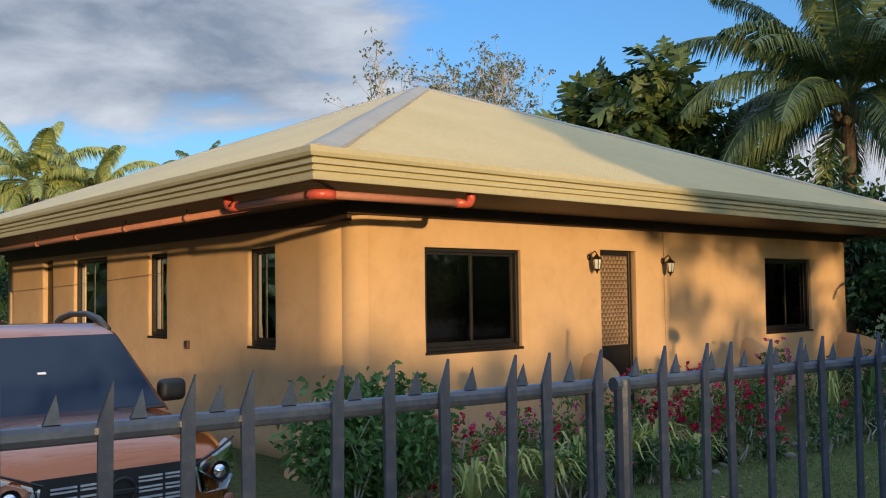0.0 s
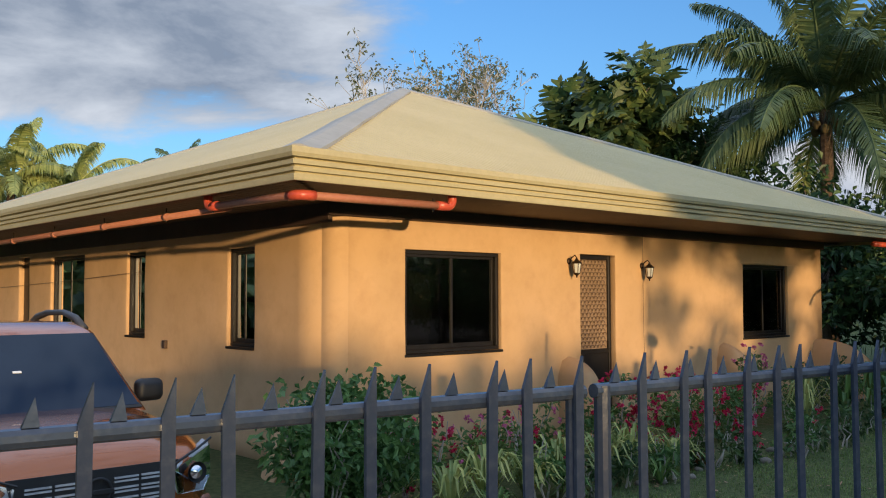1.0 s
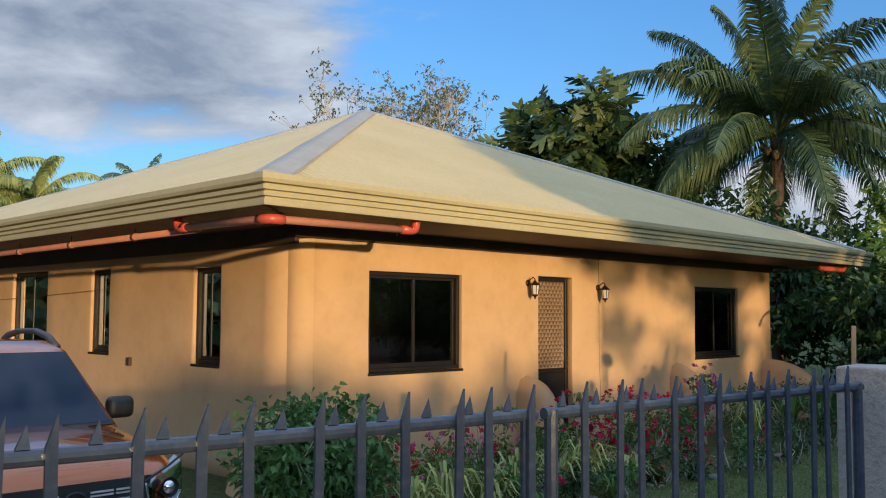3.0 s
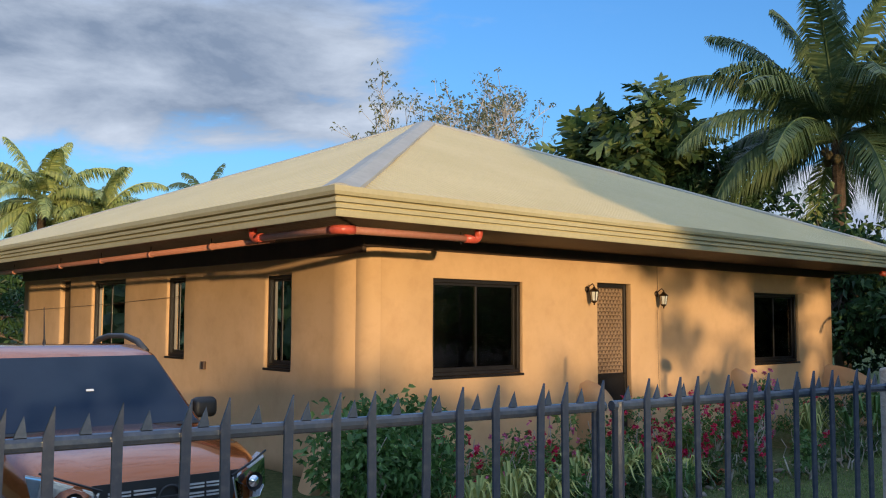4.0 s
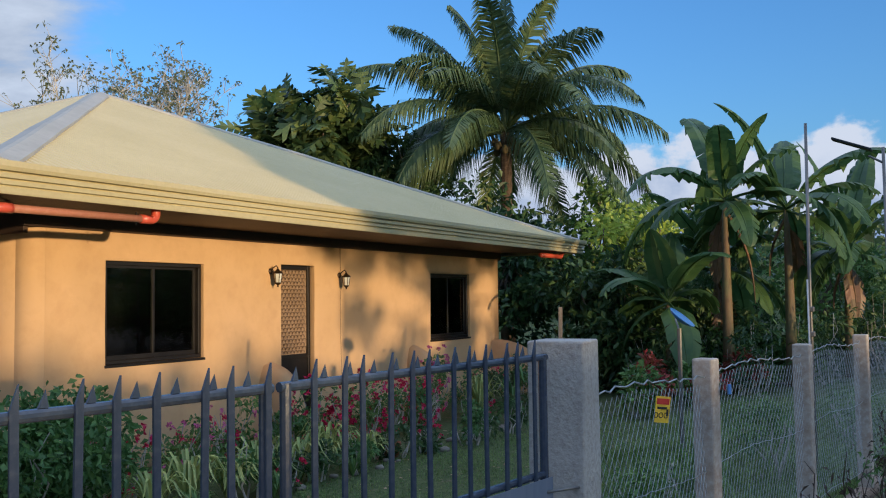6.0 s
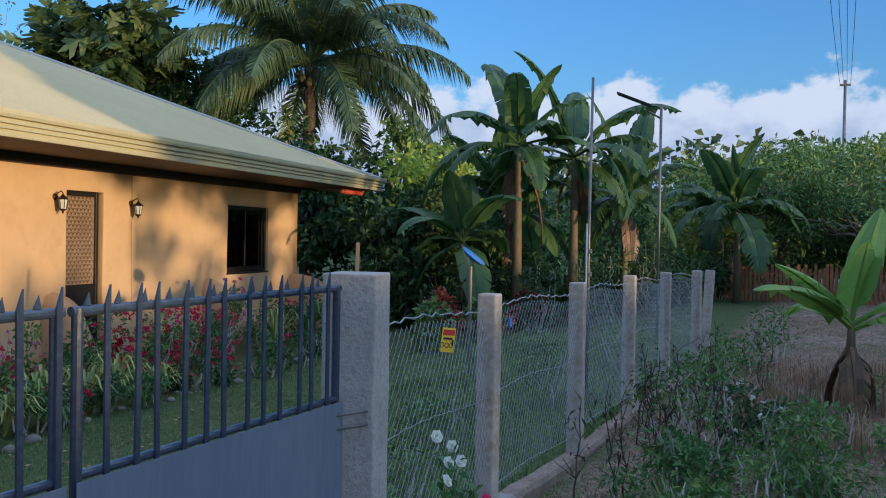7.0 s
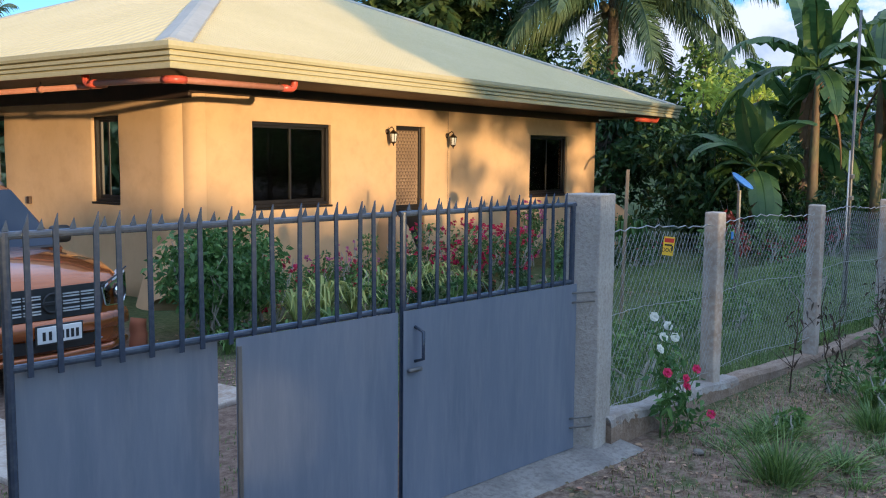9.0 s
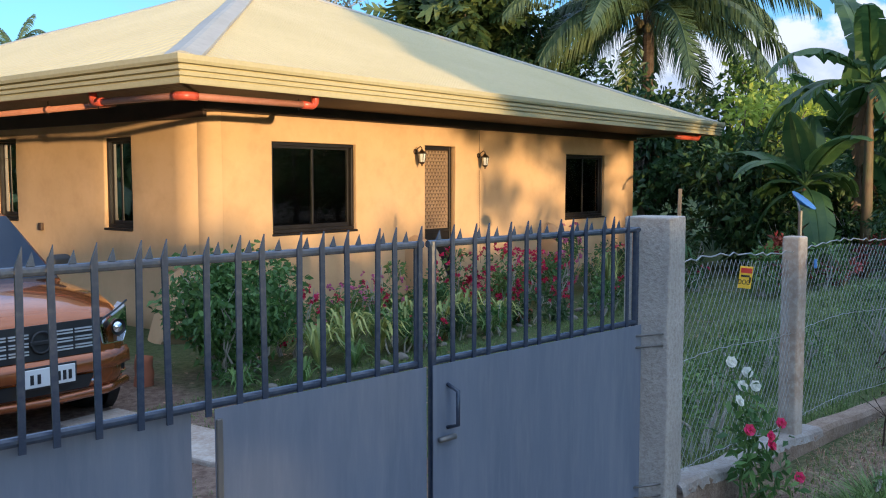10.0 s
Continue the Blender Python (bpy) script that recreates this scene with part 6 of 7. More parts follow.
def stone(seed, x, y, r, label="rounded grey edging stone on the soil", group="edging stones of the bed"):
    rng = np.random.default_rng(seed)
    bm = bmesh.new()
    bmesh.ops.create_icosphere(bm, subdivisions=2, radius=r)
    for v in bm.verts:
        v.co *= 1 + 0.28 * noise.noise(v.co / r * 1.1 + Vector((seed * 3.1, 0, 0)))
        v.co.z *= 0.6
    me = bpy.data.meshes.new("stone")
    bm.to_mesh(me)
    bm.free()
    me.polygons.foreach_set("use_smooth", [True] * len(me.polygons))
    me.materials.append(STONE)
    o = new("stone", me)
    o.location = (x, y, ground_z(x, y) + r * 0.25)
    o.rotation_euler = (0, 0, rng.uniform(0, 6))
    tagged(o, label, "stone", group)


for k in range(22):
    q = np.random.default_rng(200 + k)
    stone(200 + k, -2.3 + k * 0.42 + q.uniform(-0.3, 0.3), -2.9 + q.uniform(-0.22, 0.22) + 0.012 * k, q.uniform(0.035, 0.085))
for k, (x, y, r) in enumerate(((-1.6, -9.2, 0.09), (2.8, -10.0, 0.09), (-0.6, -9.0, 0.06), (-2.3, -8.5, 0.035), (4.3, -10.3, 0.08), (-1.0, -10.3, 0.05), (-2.62, -8.2, 0.04), (0.6, -9.9, 0.05))):
    stone(240 + k, x, y, r, "pale stone lying on the dry plot", "stones on the plot")


# ---------------------------------------------------------------- grass and weeds
def blades(name, label, material, pts, h, seed, w=0.0035, lean=0.7):
    rng = np.random.default_rng(seed)
    n = len(pts)
    a = rng.uniform(0, math.tau, n)
    d = np.stack([np.cos(a), np.sin(a), np.zeros(n)], 1)
    s = np.stack([-np.sin(a), np.cos(a), np.zeros(n)], 1)
    H = (h * rng.uniform(0.5, 1.3, n))[:, None]
    base = np.asarray(pts)
    up = np.array([0, 0, 1.0])
    mid = base + up * H * 0.6 + d * H * 0.2 * lean
    tip = base + up * H * (1 - 0.25 * lean) + d * H * lean * rng.uniform(0.4, 1.2, n)[:, None]
    v = np.stack([base - s * w, base + s * w, mid + s * w * 0.8, mid - s * w * 0.8, tip], 1).reshape(-1, 3)
    g = Geo()
    g.v = list(map(tuple, v.tolist()))
    g.f = [q for i in range(n) for q in ((5 * i, 5 * i + 1, 5 * i + 2, 5 * i + 3), (5 * i + 3, 5 * i + 2, 5 * i + 4))]
    tagged(g.obj(name, material, None), label, "grass", kind="stuff")


def scatter(seed, n, x0, x1, y0, y1, keep):
    rng = np.random.default_rng(seed)
    res = []
    while len(res) < n:
        x, y = rng.uniform(x0, x1), rng.uniform(y0, y1)
        if keep(x, y, rng):
            res.append((x, y, ground_z(x, y) - 0.01))
    return res


def fence_y(x):
    return -7.62 - 0.125 * (x + 2.86)


def lawn_keep(x, y, rng):
    if y < fence_y(x) + 0.12 or (x < -3.1 and y < -6.9):
        return False
    c = noise.noise((x * 0.7, y * 0.7, 2.2))
    return rng.uniform() < (0.15 if x < -1.8 else 0.55) + 0.9 * c


def plot_keep(x, y, rng):
    if y > fence_y(x) - 0.12:
        return False
    c = noise.noise((x * 0.5, y * 0.5, 7.7))
    return rng.uniform() < 0.35 + 1.1 * c


blades("lawn_grass", "short worn lawn grass in the yard", GRASS, scatter(301, 60000, -5.5, 9, -8.4, -2.6, lawn_keep), 0.05, 1)
blades("long_grass", "long grass along the inside of the fence", GRASS, scatter(302, 16000, -2.6, 10, -8.9, -5.2, lambda x, y, r: y > fence_y(x) + 0.1 and r.uniform() < 0.15 + 0.6 * (noise.noise((x, y, 3)) > 0.1)), 0.26, 2)
blades("plot_grass", "patchy green grass on the dry plot", GRASS, scatter(303, 24000, -3.6, 12, -14, -7.9, plot_keep), 0.055, 3)
blades("dry_straw", "dry straw litter on the plot", STRAW, scatter(304, 45000, -3.6, 14, -15, -7.9, lambda x, y, r: y < fence_y(x) - 0.05 and r.uniform() < 0.5 + noise.noise((x * 0.8, y * 0.8, 9))), 0.07, 4, 0.003, 2.0)
blades("dry_grass", "standing reddish dry grass on the plot", STRAW, scatter(305, 3500, 1.5, 7, -12, -9.2, lambda x, y, r: r.uniform() < 0.05 + 0.9 * (noise.noise((x * 0.9, y * 0.9, 4)) > 0.12)), 0.42, 5, 0.004, 0.5)


def tuft(seed, x, y, r, h, n=260, label="tuft of coarse green grass"):
    rng = np.random.default_rng(seed)
    p = rng.normal(size=(n, 2)) * r * 0.4
    pts = [(px, py, 0) for px, py in p]
    a = rng.uniform(0, math.tau, n)
    g = Geo()
    for (px, py, _), q in zip(pts, a):
        H = h * rng.uniform(0.5, 1.2)
        d = Vector((px, py, 0)) * 1.2 + Vector((math.cos(q), math.sin(q), 0)) * 0.05
        s = Vector((-math.sin(q), math.cos(q), 0)) * 0.004
        k = len(g.v)
        b = Vector((px, py, 0))
        g.v += [tuple(b - s), tuple(b + s), tuple(b + d * 0.6 + s + Vector((0, 0, H * 0.6))), tuple(b + d * 0.6 - s + Vector((0, 0, H * 0.6))), tuple(b + d * 1.6 + Vector((0, 0, H)))]
        g.f += [(k, k + 1, k + 2, k + 3), (k + 3, k + 2, k + 4)]
    o = g.obj("grass_tuft", GRASS, None)
    o.location = (x, y, ground_z(x, y) - 0.01)
    tagged(o, label, "grass", "grass tufts on the plot")


for k, (x, y, r, h) in enumerate(((-2.75, -8.75, 0.16, 0.24), (-2.3, -9.0, 0.15, 0.10), (-1.35, -9.0, 0.15, 0.2), (-1.9, -8.5, 0.2, 0.14), (-0.7, -8.9, 0.16, 0.28), (-1.9, -9.6, 0.15, 0.12), (0.4, -9.6, 0.2, 0.2), (-0.2, -10.2, 0.18, 0.18))):
    tuft(400 + k, x, y, r, h)
for k in range(46):
    q = np.random.default_rng(1400 + k)
    x = q.uniform(-2.9, 5.0)
    tuft(1400 + k, x, fence_y(x) - q.uniform(0.45, 3.4), q.uniform(0.06, 0.16), q.uniform(0.04, 0.13), int(q.uniform(40, 120)))
for k in range(22):
    q = np.random.default_rng(1500 + k)
    x = q.uniform(-1.8, 5.5)
    r = q.uniform(0.1, 0.24)
    shrub(1500 + k, (x, fence_y(x) - q.uniform(0.5, 3.2)), r, r * q.uniform(1.0, 2.0), "small leafy green weed on the bare soil", 0.055, LEAF_MID if k % 2 else LEAF_BUSH, 200, None, "small_weed", 0.35, "weeds on the plot", 5, 8)
shrub(420, (-0.1, -9.75), 0.42, 0.72, "bright green leafy weed bush on the plot", 0.07, LEAF_MID, 1500, None, "weed_bush", 0.32, "weeds on the plot", 10, 18)
shrub(421, (0.2, -8.95), 0.36, 0.5, "low green weed with broad leaves", 0.09, LEAF_BUSH, 600, None, "weed_bush", 0.4, "weeds on the plot")
shrub(422, (-0.9, -9.05), 0.26, 0.35, "low green weed with broad leaves", 0.08, LEAF_MID, 360, None, "weed_bush", 0.4, "weeds on the plot")
shrub(423, (1.4, -9.4), 0.4, 0.6, "leafy weed with small white flower heads", 0.08, LEAF_DARK, 600, (PETAL_WHITE, 24, 0.02), "weed_bush", 0.35, "weeds on the plot")
shrub(424, (0.9, -10.6), 0.3, 0.45, "weed bush with a single crimson flower", 0.08, LEAF_MID, 420, (ROSE_RED, 3, 0.05), "weed_bush", 0.4, "weeds on the plot")
shrub(425, (2.4, -12.2), 0.5, 0.6, "feathery bright weed at the plot edge", 0.08, LEAF_MID, 1100, None, "weed_bush", 0.25, "weeds on the plot")
for k in range(10):
    q = np.random.default_rng(430 + k)
    x = 1.2 + k * 0.75
    shrub(430 + k, (x, fence_y(x) - 0.35 - q.uniform(0, 0.7)), q.uniform(0.28, 0.45), q.uniform(0.5, 0.95), "dusty green weed growing against the fence", 0.08, LEAF_BUSH if k % 3 else LEAF_MID, 240, None, "fence_weed", 0.3, "weeds along the fence", 6, 10)
for k in range(9):
    q = np.random.default_rng(460 + k)
    x = -1.6 + k * 1.15
    shrub(460 + k, (x, fence_y(x) + 0.5 + q.uniform(0, 0.9)), q.uniform(0.25, 0.45), q.uniform(0.35, 0.8), "feathery green weed inside the fence", 0.10, LEAF_MID, 360, None, "yard_weed", 0.22, "weeds inside the fence", 6, 9)


def dead_stalks():
    rng = np.random.default_rng(77)
    for k in range(26):
        x = rng.uniform(-0.8, 4.5)
        y = fence_y(x) - rng.uniform(0.15, 1.2)
        t = thing("dead_stalk", (x, y, ground_z(x, y)), "dark dry weed stalk with withered leaves", "weed", "dead stalks along the fence")
        g = Geo()
        h = rng.uniform(0.45, 0.95)
        p = limb(g, (0, 0, -0.02), (rng.normal() * 0.08, rng.normal() * 0.08, h), 0.007, 0.003, rng, 0.08, 6, 5)
        for j in range(9):
            b = p[int(rng.integers(1, 7))]
            g.tube([b, b + Vector((rng.normal() * 0.07, rng.normal() * 0.07, rng.uniform(0.05, 0.16)))], [0.004, 0.002], 4, caps=False)
        g.obj("stalk", WEED_DRY, t)["kind"] = "stuff"
        f = Geo()
        c = np.array([tuple(p[int(rng.integers(2, 7))] + Vector(rng.normal(size=3)) * 0.05) for _ in range(26)])
        leaves(f, c, np.zeros_like(c), 0.06, 0.3, 0.5, rng)
        f.obj("foliage", WEED_DRY, t)


dead_stalks()


def fence_rose():
    rng = np.random.default_rng(88)
    x, y = -2.35, -7.88
    t = thing("rose_bush", (x, y, 0.0), "thin rose bush with cream and crimson blooms at the fence", "rose bush")
    g, f = Geo(), Geo()
    heads = [((-0.05, 0.10, 0.82), 0), ((0.10, 0.06, 0.74), 0), ((0.13, 0.02, 0.66), 0), ((-0.12, 0.02, 0.62), 0), ((0.0, 0.05, 0.68), 0), ((-0.18, -0.06, 0.48), 1), ((0.06, -0.10, 0.40), 1), ((0.30, -0.08, 0.42), 1), ((0.02, -0.12, 0.36), 1), ((0.28, -0.2, 0.12), 1)]
    for (hx, hy, hz), kind in heads:
        limb(g, (rng.normal() * 0.04, rng.normal() * 0.04, -0.02), (hx, hy, hz), 0.006, 0.003, rng, 0.12, 5, 5)
        for _ in range(9):
            q = rng.uniform(0.25, 0.95)
            leaves(f, np.array([[hx * q, hy * q, hz * q]]) + rng.normal(size=(3, 3)) * 0.05, np.zeros((3, 3)), 0.07, 0.5, 0.2, rng)
    g.obj("cane_work", LEAF_MID, t)
    f.obj("foliage", LEAF_BUSH, t)
    for (hx, hy, hz), kind in heads:
        b = Geo()
        face = Vector((-0.45 + 0.3 * math.sin(hx * 40), -0.7, 0.45)).to_track_quat("Z", "Y").to_matrix()
        for ring, (n, s) in enumerate(((4, 0.016), (5, 0.026), (6, 0.036))):
            for i in range(n):
                a = i * math.tau / n + ring
                d = Vector((math.cos(a), math.sin(a), 0.9 - 0.45 * ring)).normalized()
                sd = Vector((-math.sin(a), math.cos(a), 0)) * s * 0.55
                c = Vector((hx, hy, hz))
                d, sd = face @ d, face @ sd
                k = len(b.v)
                b.v += [tuple(c), tuple(c + d * s * 0.7 + sd), tuple(c + d * s + Vector((0, 0, 0.004))), tuple(c + d * s * 0.7 - sd)]
                b.f.append((k, k + 1, k + 2, k + 3))
        b.obj("bloom", ROSE_RED if kind else PETAL_WHITE, t, "open crimson bloom" if kind else "open cream bloom")


fence_rose()


def fallen_leaf():
    g = Geo()
    n = 8
    for i in range(n + 1):
        q = i / n
        w = 0.045 * math.sin(math.pi * min(1, q * 1.02)) ** 0.8 + 0.001
        z = 0.03 * math.sin(q * 3)
        g.v += [(q * 0.16, -w, z + 0.015), (q * 0.16, 0, z), (q * 0.16, w, z + 0.02)]
    g.f = [(i * 3 + e, i * 3 + e + 1, i * 3 + e + 4, i * 3 + e + 3) for i in range(n) for e in (0, 1)]
    o = g.obj("fallen_leaf", DRYLEAF, None, smooth=True)
    o.matrix_world = pose(-2.05, -9.35, ground_z(-2.05, -9.35) + 0.02, 0, 8, 30)
    tagged(o, "curled orange-brown fallen leaf on the soil", "leaf")


DRYLEAF = mat("fallen_leaf", (0.42, 0.20, 0.08), (0.34, 0.15, 0.06), scale=8, fine=60, rough=0.7, bump=0.1)
fallen_leaf()


# ---------------------------------------------------------------- poles, dish, far fence, woods
def street_lamp():
    x, y = 9.2, -8.15
    z = ground_z(x, y)
    t = thing("solar_street_lamp", (x, y, z), "thin steel pole with a tilted black solar lamp", "street lamp")
    H = 4.15 - z
    Geo().tube([(0, 0, -0.3), (0.02, 0, H * 0.5), (0.0, 0, H)], 0.025, 8).obj("pole", POLE, t, smooth=True)
    Geo().tube([(0, 0, H - 0.25), (-0.02, 0.22, H - 0.12)], 0.018, 6).obj("arm", POLE, t)
    p = Geo().box((0, 0, 0), (0.26, 0.62, 0.035)).obj("lamp_panel", BLACK, t, "black solar panel lamp head", bevel=0.008)
    p.matrix_local = pose(-0.02, 0.45, H + 0.08, 22, 0, 0)


street_lamp()


def steel_pole():
    x, y = 3.2, -7.78
    t = thing("steel_pole", (x, y, 0), "bare galvanised pole with clamps rising at the fence", "pole")
    Geo().tube([(0, 0, -0.3), (0.02, 0.01, 1.8), (0.05, 0.0, 3.6)], [0.02, 0.019, 0.016], 8).obj("tube", POLE, t, smooth=True)
    Geo().tube([(-0.06, 0.02, -0.2), (-0.05, 0.02, 2.0)], 0.010, 6).obj("side_tube", WIRE, t, smooth=True)
    for z in (1.45, 1.7):
        Geo().box((0, 0, z), (0.08, 0.06, 0.05)).obj("clamp", POLE, t, bevel=0.008)


steel_pole()


def utility_pole():
    t = thing("utility_pole", (52.8, -16.2, 2.0), "distant pale steel power pole with wires", "utility pole")
    Geo().tube([(0, 0, -2), (0, 0, 9.6)], [0.13, 0.08], 10).obj("pole", POLE, t, smooth=True)
    Geo().box((0, 0, 9.3), (0.15, 0.6, 0.12)).obj("cross_arm", POLE, t)
    for k in range(4):
        q = t.location
        a = Vector((0, -0.3 + 0.2 * k, 9.4))
        b = Vector((-14 - q.x, -8.6 + 0.5 * k - q.y, 13.5 - q.z))
        pts = [a.lerp(b, i / 14) - Vector((0, 0, 1.2 * math.sin(math.pi * i / 14))) for i in range(15)]
        Geo().tube(pts, 0.012, 4).obj("wire", BLACK, t)


utility_pole()


def dish():
    t = thing("satellite_dish", (3.85, -6.27, ground_z(3.85, -6.27)), "blue satellite dish on a short post", "satellite dish")
    z = 1.56 - t.location.z
    Geo().tube([(0, 0, -0.1), (0, 0, z - 0.08)], 0.025, 8).obj("post", POLE, t)
    r = 0.17
    m = Vector((0.02, -0.62, 0.76)).to_track_quat("Z", "Y").to_matrix()
    Geo().lathe([(0.0, 0.0), (r * 0.5, 0.015), (r * 0.8, 0.04), (r, 0.065), (r, 0.058), (r * 0.8, 0.032), (0, -0.008)], (0, 0, z), 24, m).obj("reflector", BLUE, t, "blue dish reflector", smooth=True)
    Geo().tube([(0, 0, z - 0.1), (0.22, 0.1, z + 0.02)], 0.012, 6).obj("arm", POLE, t)


dish()


def stick_post():
    x, y = 1.5, -5.72
    g = Geo().box((0, 0, 0.93), (0.038, 0.038, 2.06))
    o = g.obj("wooden_stake", WOOD, None, bevel=0.006)
    o.matrix_world = pose(x, y, ground_z(x, y) - 0.1, 1, 1, 20)
    tagged(o, "pale wooden stake standing in the yard", "stake")


stick_post()


def slat_fence():
    t = thing("slat_fence", (19.1, -11.6, ground_z(19.1, -11.6)), "rough red-brown slat fence at the plot's end", "fence")
    rng = np.random.default_rng(6)
    for k in (0.3, 0.75):
        Geo().box((0, 0, k), (0.04, 4.6, 0.06)).obj("rail", WOOD_RED, t)
    base = Geo().box((0, 0, 0.45), (0.02, 0.075, 1.0)).obj("slat", WOOD_RED, t)
    for i in range(44):
        o = base if i == 0 else new("slat", base.data)
        o.parent = t
        o.location = (-0.035, -2.3 + 0.106 * i, rng.uniform(-0.08, 0.08))
        o.rotation_euler = (radians(rng.uniform(-2, 2)), 0, 0)


slat_fence()

for k, (x, y, rx, rz, m, lf) in enumerate(((21.5, -9.3, 1.8, 1.6, LEAF_SUN, 0.22), (23.5, -11.8, 2.0, 1.9, LEAF_BUSH, 0.24), (24.5, -14.5, 2.3, 2.2, LEAF_SUN, 0.26), (22.5, -16.5, 2.2, 2.1, LEAF_DARK, 0.24), (26.5, -8.6, 2.0, 2.0, LEAF_SUN, 0.26), (27.5, -18.0, 2.6, 2.4, LEAF_BUSH, 0.28), (18.5, -15.6, 1.8, 1.8, LEAF_DARK, 0.2), (30, -13, 2.6, 2.6, LEAF_MID, 0.3), (15.5, -14.8, 1.5, 1.3, LEAF_BUSH, 0.2), (24, -5.6, 1.8, 1.8, LEAF_MID, 0.25), (27, -2.5, 2.2, 2.4, LEAF_DARK, 0.28))):
    z = ground_z(x, y)
    tree(500 + k, (x, y, z), (x, y, z + rz * 1.15), (rx, rx, rz), "spreading leafy roadside tree of the far plot", lf, m, 22, 130, 0.8, 0.12, 0.4, "tree", 0.2, None, "trees beyond the plot")


def woods():
    """Far woods over the rise, and unseen trees added to keep the low sun off the ground."""
    rng = np.random.default_rng(700)
    g = Geo()
    for i in range(420):
        a = rng.uniform(-0.75, 1.5)
        d = rng.uniform(38, 95)
        x, y = d * math.cos(a), d * math.sin(a) - 8
        z = ground_z(x, y)
        h = rng.uniform(1.5, 3.6)
        p, q = ellipsoid(rng, 42, (x, y, z + h * 0.7), (2.4, 2.4, h), 0.5)
        leaves(g, p, q, 0.95, 0.6, 0.2, rng)
    tagged(g.obj("far_woods", LEAF_WOODS, None), "distant green woods on the rise", "woods", kind="stuff")
    g = Geo()
    back, across = Vector((-0.348, -0.937, 0)), Vector((0.937, -0.348, 0))
    c0 = Vector((6, 0, 0)) + back * 42
    for i in range(300):
        u = rng.uniform(-60, 60)
        p0 = c0 + across * u + back * rng.uniform(-2, 3)
        h = SUN_BLOCK_HEIGHT + 0.1 * noise.noise((u * 0.16, 0, 3.3)) + (0.24 if u < -5.2 else 0.0)
        p, q = ellipsoid(rng, 110, (p0.x, p0.y, h * 0.45), (1.9, 1.9, h * 0.47), 0.2)
        leaves(g, p, q, 0.75, 0.8, 0.1, rng)
    # unseen western ring, added to darken what the side windows reflect
    for i in range(460):
        a = rng.uniform(radians(85), radians(228))
        d = rng.uniform(30, 46)
        h = rng.uniform(6, 10)
        p, q = ellipsoid(rng, 46, (d * math.cos(a), d * math.sin(a) - 2, h * 0.5), (2.2, 2.2, h * 0.5), 0.3)
        leaves(g, p, q, 1.2, 0.7, 0.1, rng)
    tagged(g.obj("sun_block_trees", LEAF_WOODS, None), "unseen trees added behind the view to block the low sun", "woods", kind="stuff")


SUN_BLOCK_HEIGHT = 4.25
LEAF_WOODS = leafmat("woodland_leaf", (0.06, 0.098, 0.034), (0.125, 0.155, 0.055), island=0.7)
woods()


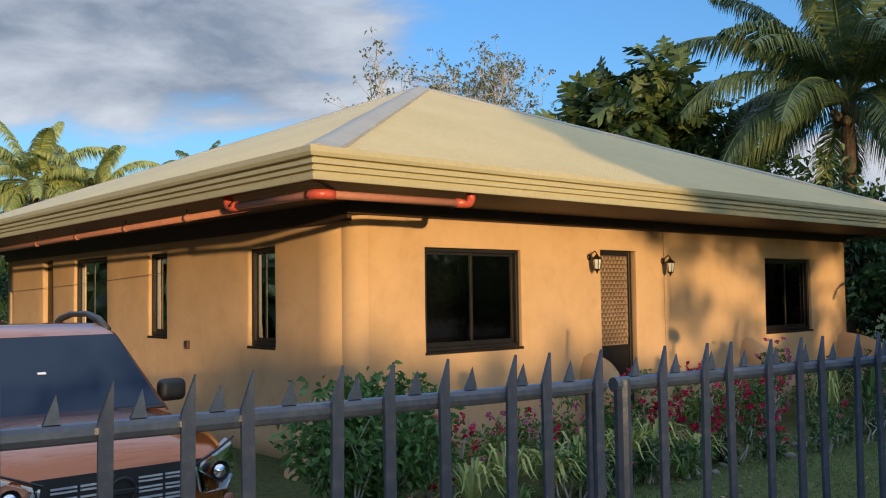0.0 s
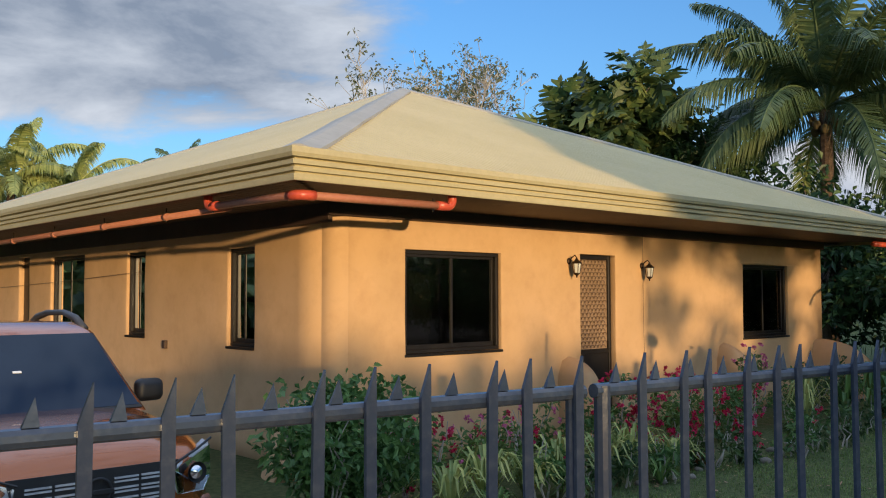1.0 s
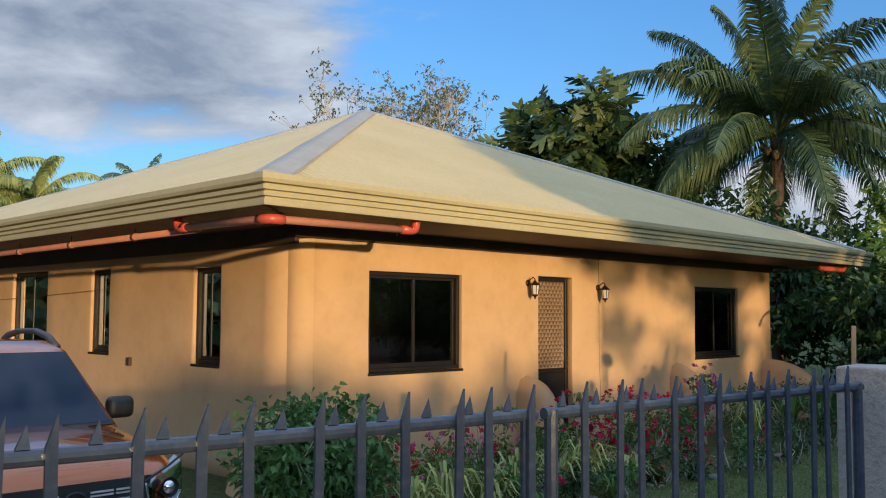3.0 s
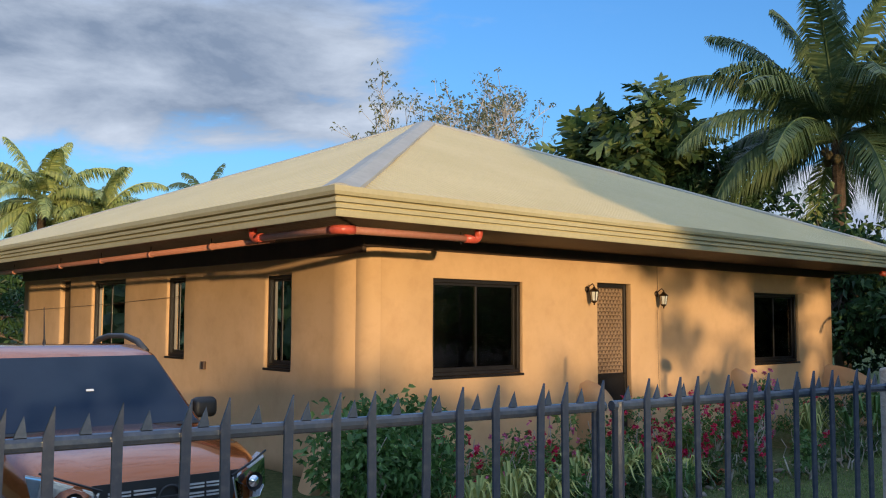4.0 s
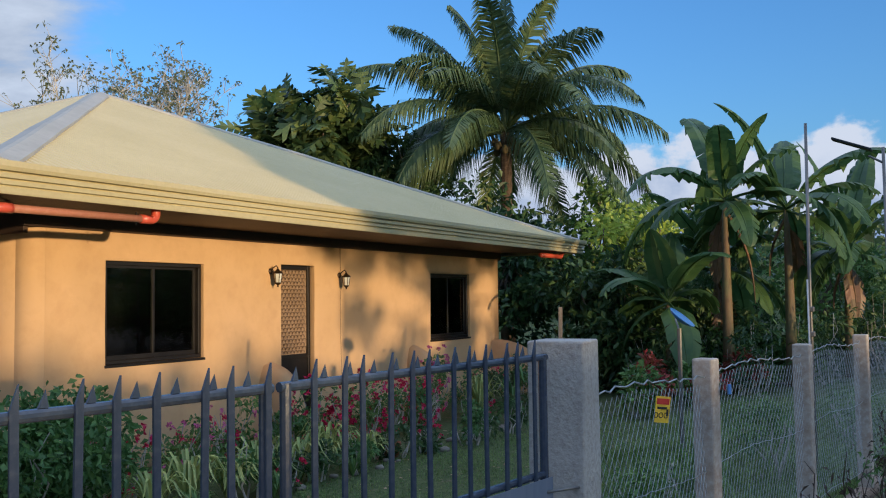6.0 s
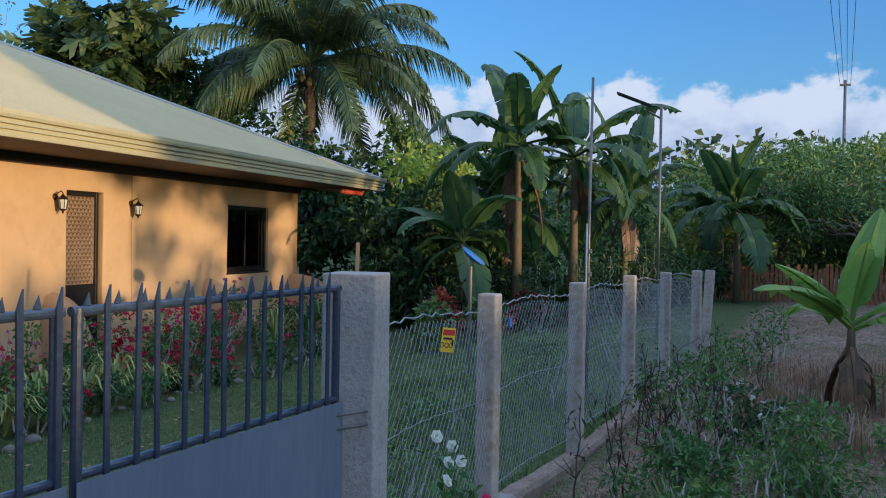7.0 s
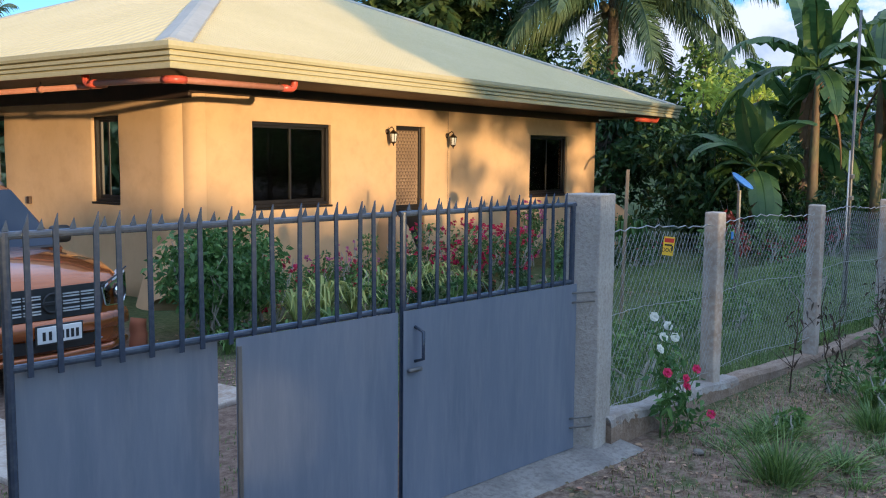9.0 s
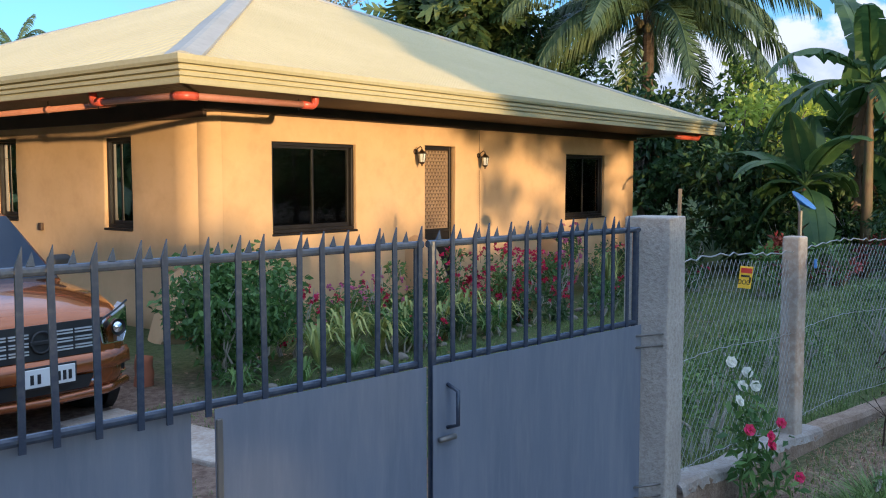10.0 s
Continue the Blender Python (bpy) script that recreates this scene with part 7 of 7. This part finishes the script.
def shade_tree():
    """An unseen tree, added so that its crown dapples the far end of the house front and the roof."""
    rng = np.random.default_rng(710)
    back = Vector((-0.348, -0.937, 0.0762))
    D = 24.0
    # crown spots by where their shade falls: along the front, height, size
    spots = [(6.6, 2.55, 0.4), (6.6, 1.5, 0.45), (7.9, 2.75, 0.35), (9.5, 2.1, 0.5), (10.6, 1.4, 0.5), (10.2, 2.6, 0.5), (9.4, 2.8, 0.45), (11.6, 2.75, 0.3), (8.2, 0.9, 0.5), (10.0, 0.8, 0.7), (11.8, 0.9, 0.6), (13.0, 1.6, 0.4)]
    rng_s = np.random.default_rng(31)
    for z in (3.3, 3.9, 4.5, 5.1, 5.7, 6.2):
        x = 4.75 + (z - 3.2) * 0.58
        while x < 13.5:
            if rng_s.uniform() < 0.86:
                spots.append((x, z + rng_s.uniform(-0.15, 0.15), rng_s.uniform(0.32, 0.5)))
            x += rng_s.uniform(0.5, 0.85)
    base = Vector((10, 0, 0)) + back * D
    t = thing("unseen_shade_tree", (base.x, base.y, ground_z(base.x, base.y)), "unseen tree added with a broken crown shaped to dapple the house", "tree")
    o = t.location
    w, g = Geo(), Geo()
    fork = Vector((0, 0, 3.6))
    limb(w, (0, 0, -0.2), fork, 0.2, 0.14, rng)
    for x, z, r in spots:
        c = Vector((x, 0, z)) + back * (D + rng.uniform(-1, 1)) - o
        limb(w, fork, c, 0.05, 0.02, rng, 0.1, 4, 5)
        p, d = ellipsoid(rng, int((750 if z > 3.1 else 230) * r * r) + (60 if z > 3.1 else 22), tuple(c), (r * 1.2, r * 1.2, r * 1.2), 0.1)
        leaves(g, p, d * 0.3, 0.32, 0.6, 0.1, rng)
    w.obj("trunk", BARK, t, smooth=True)
    g.obj("crown", LEAF_DARK, t, "broken leafy crown")


shade_tree()


def litter():
    """Small dry leaves and bits of straw lying about on the plot and under the bed."""
    rng = np.random.default_rng(900)
    g = Geo()
    pts = scatter(901, 5200, -3.8, 9, -13.5, -7.8, lambda x, y, r: y < fence_y(x) - 0.1 and r.uniform() < 0.45 + 0.8 * noise.noise((x * 0.7, y * 0.7, 12))) + scatter(902, 1500, -3.0, 6, -6.5, -1.0, lambda x, y, r: r.uniform() < 0.4 + noise.noise((x, y, 15)))
    p = np.array(pts) + [0, 0, 0.018]
    d = rng.normal(size=p.shape) * [1, 1, 0.12]
    n = len(p)
    d /= np.linalg.norm(d, axis=1)[:, None]
    s = np.cross(d, [0, 0, 1.0]) + rng.normal(size=p.shape) * 0.15
    L = rng.uniform(0.02, 0.065, n)[:, None]
    v = np.stack([p, p + d * L * 0.5 + s * L * 0.28 + [0, 0, 0.006], p + d * L, p + d * L * 0.5 - s * L * 0.28], 1).reshape(-1, 3)
    g.v = list(map(tuple, v.tolist()))
    g.f = [(4 * i, 4 * i + 1, 4 * i + 2, 4 * i + 3) for i in range(n)]
    tagged(g.obj("leaf_litter", LITTER, None), "small dry brown leaves scattered on the soil", "leaf litter", kind="stuff")


LITTER = leafmat("leaf_litter", (0.24, 0.14, 0.075), (0.36, 0.26, 0.16), island=0.6, trans=0.0, rough=0.8)
litter()
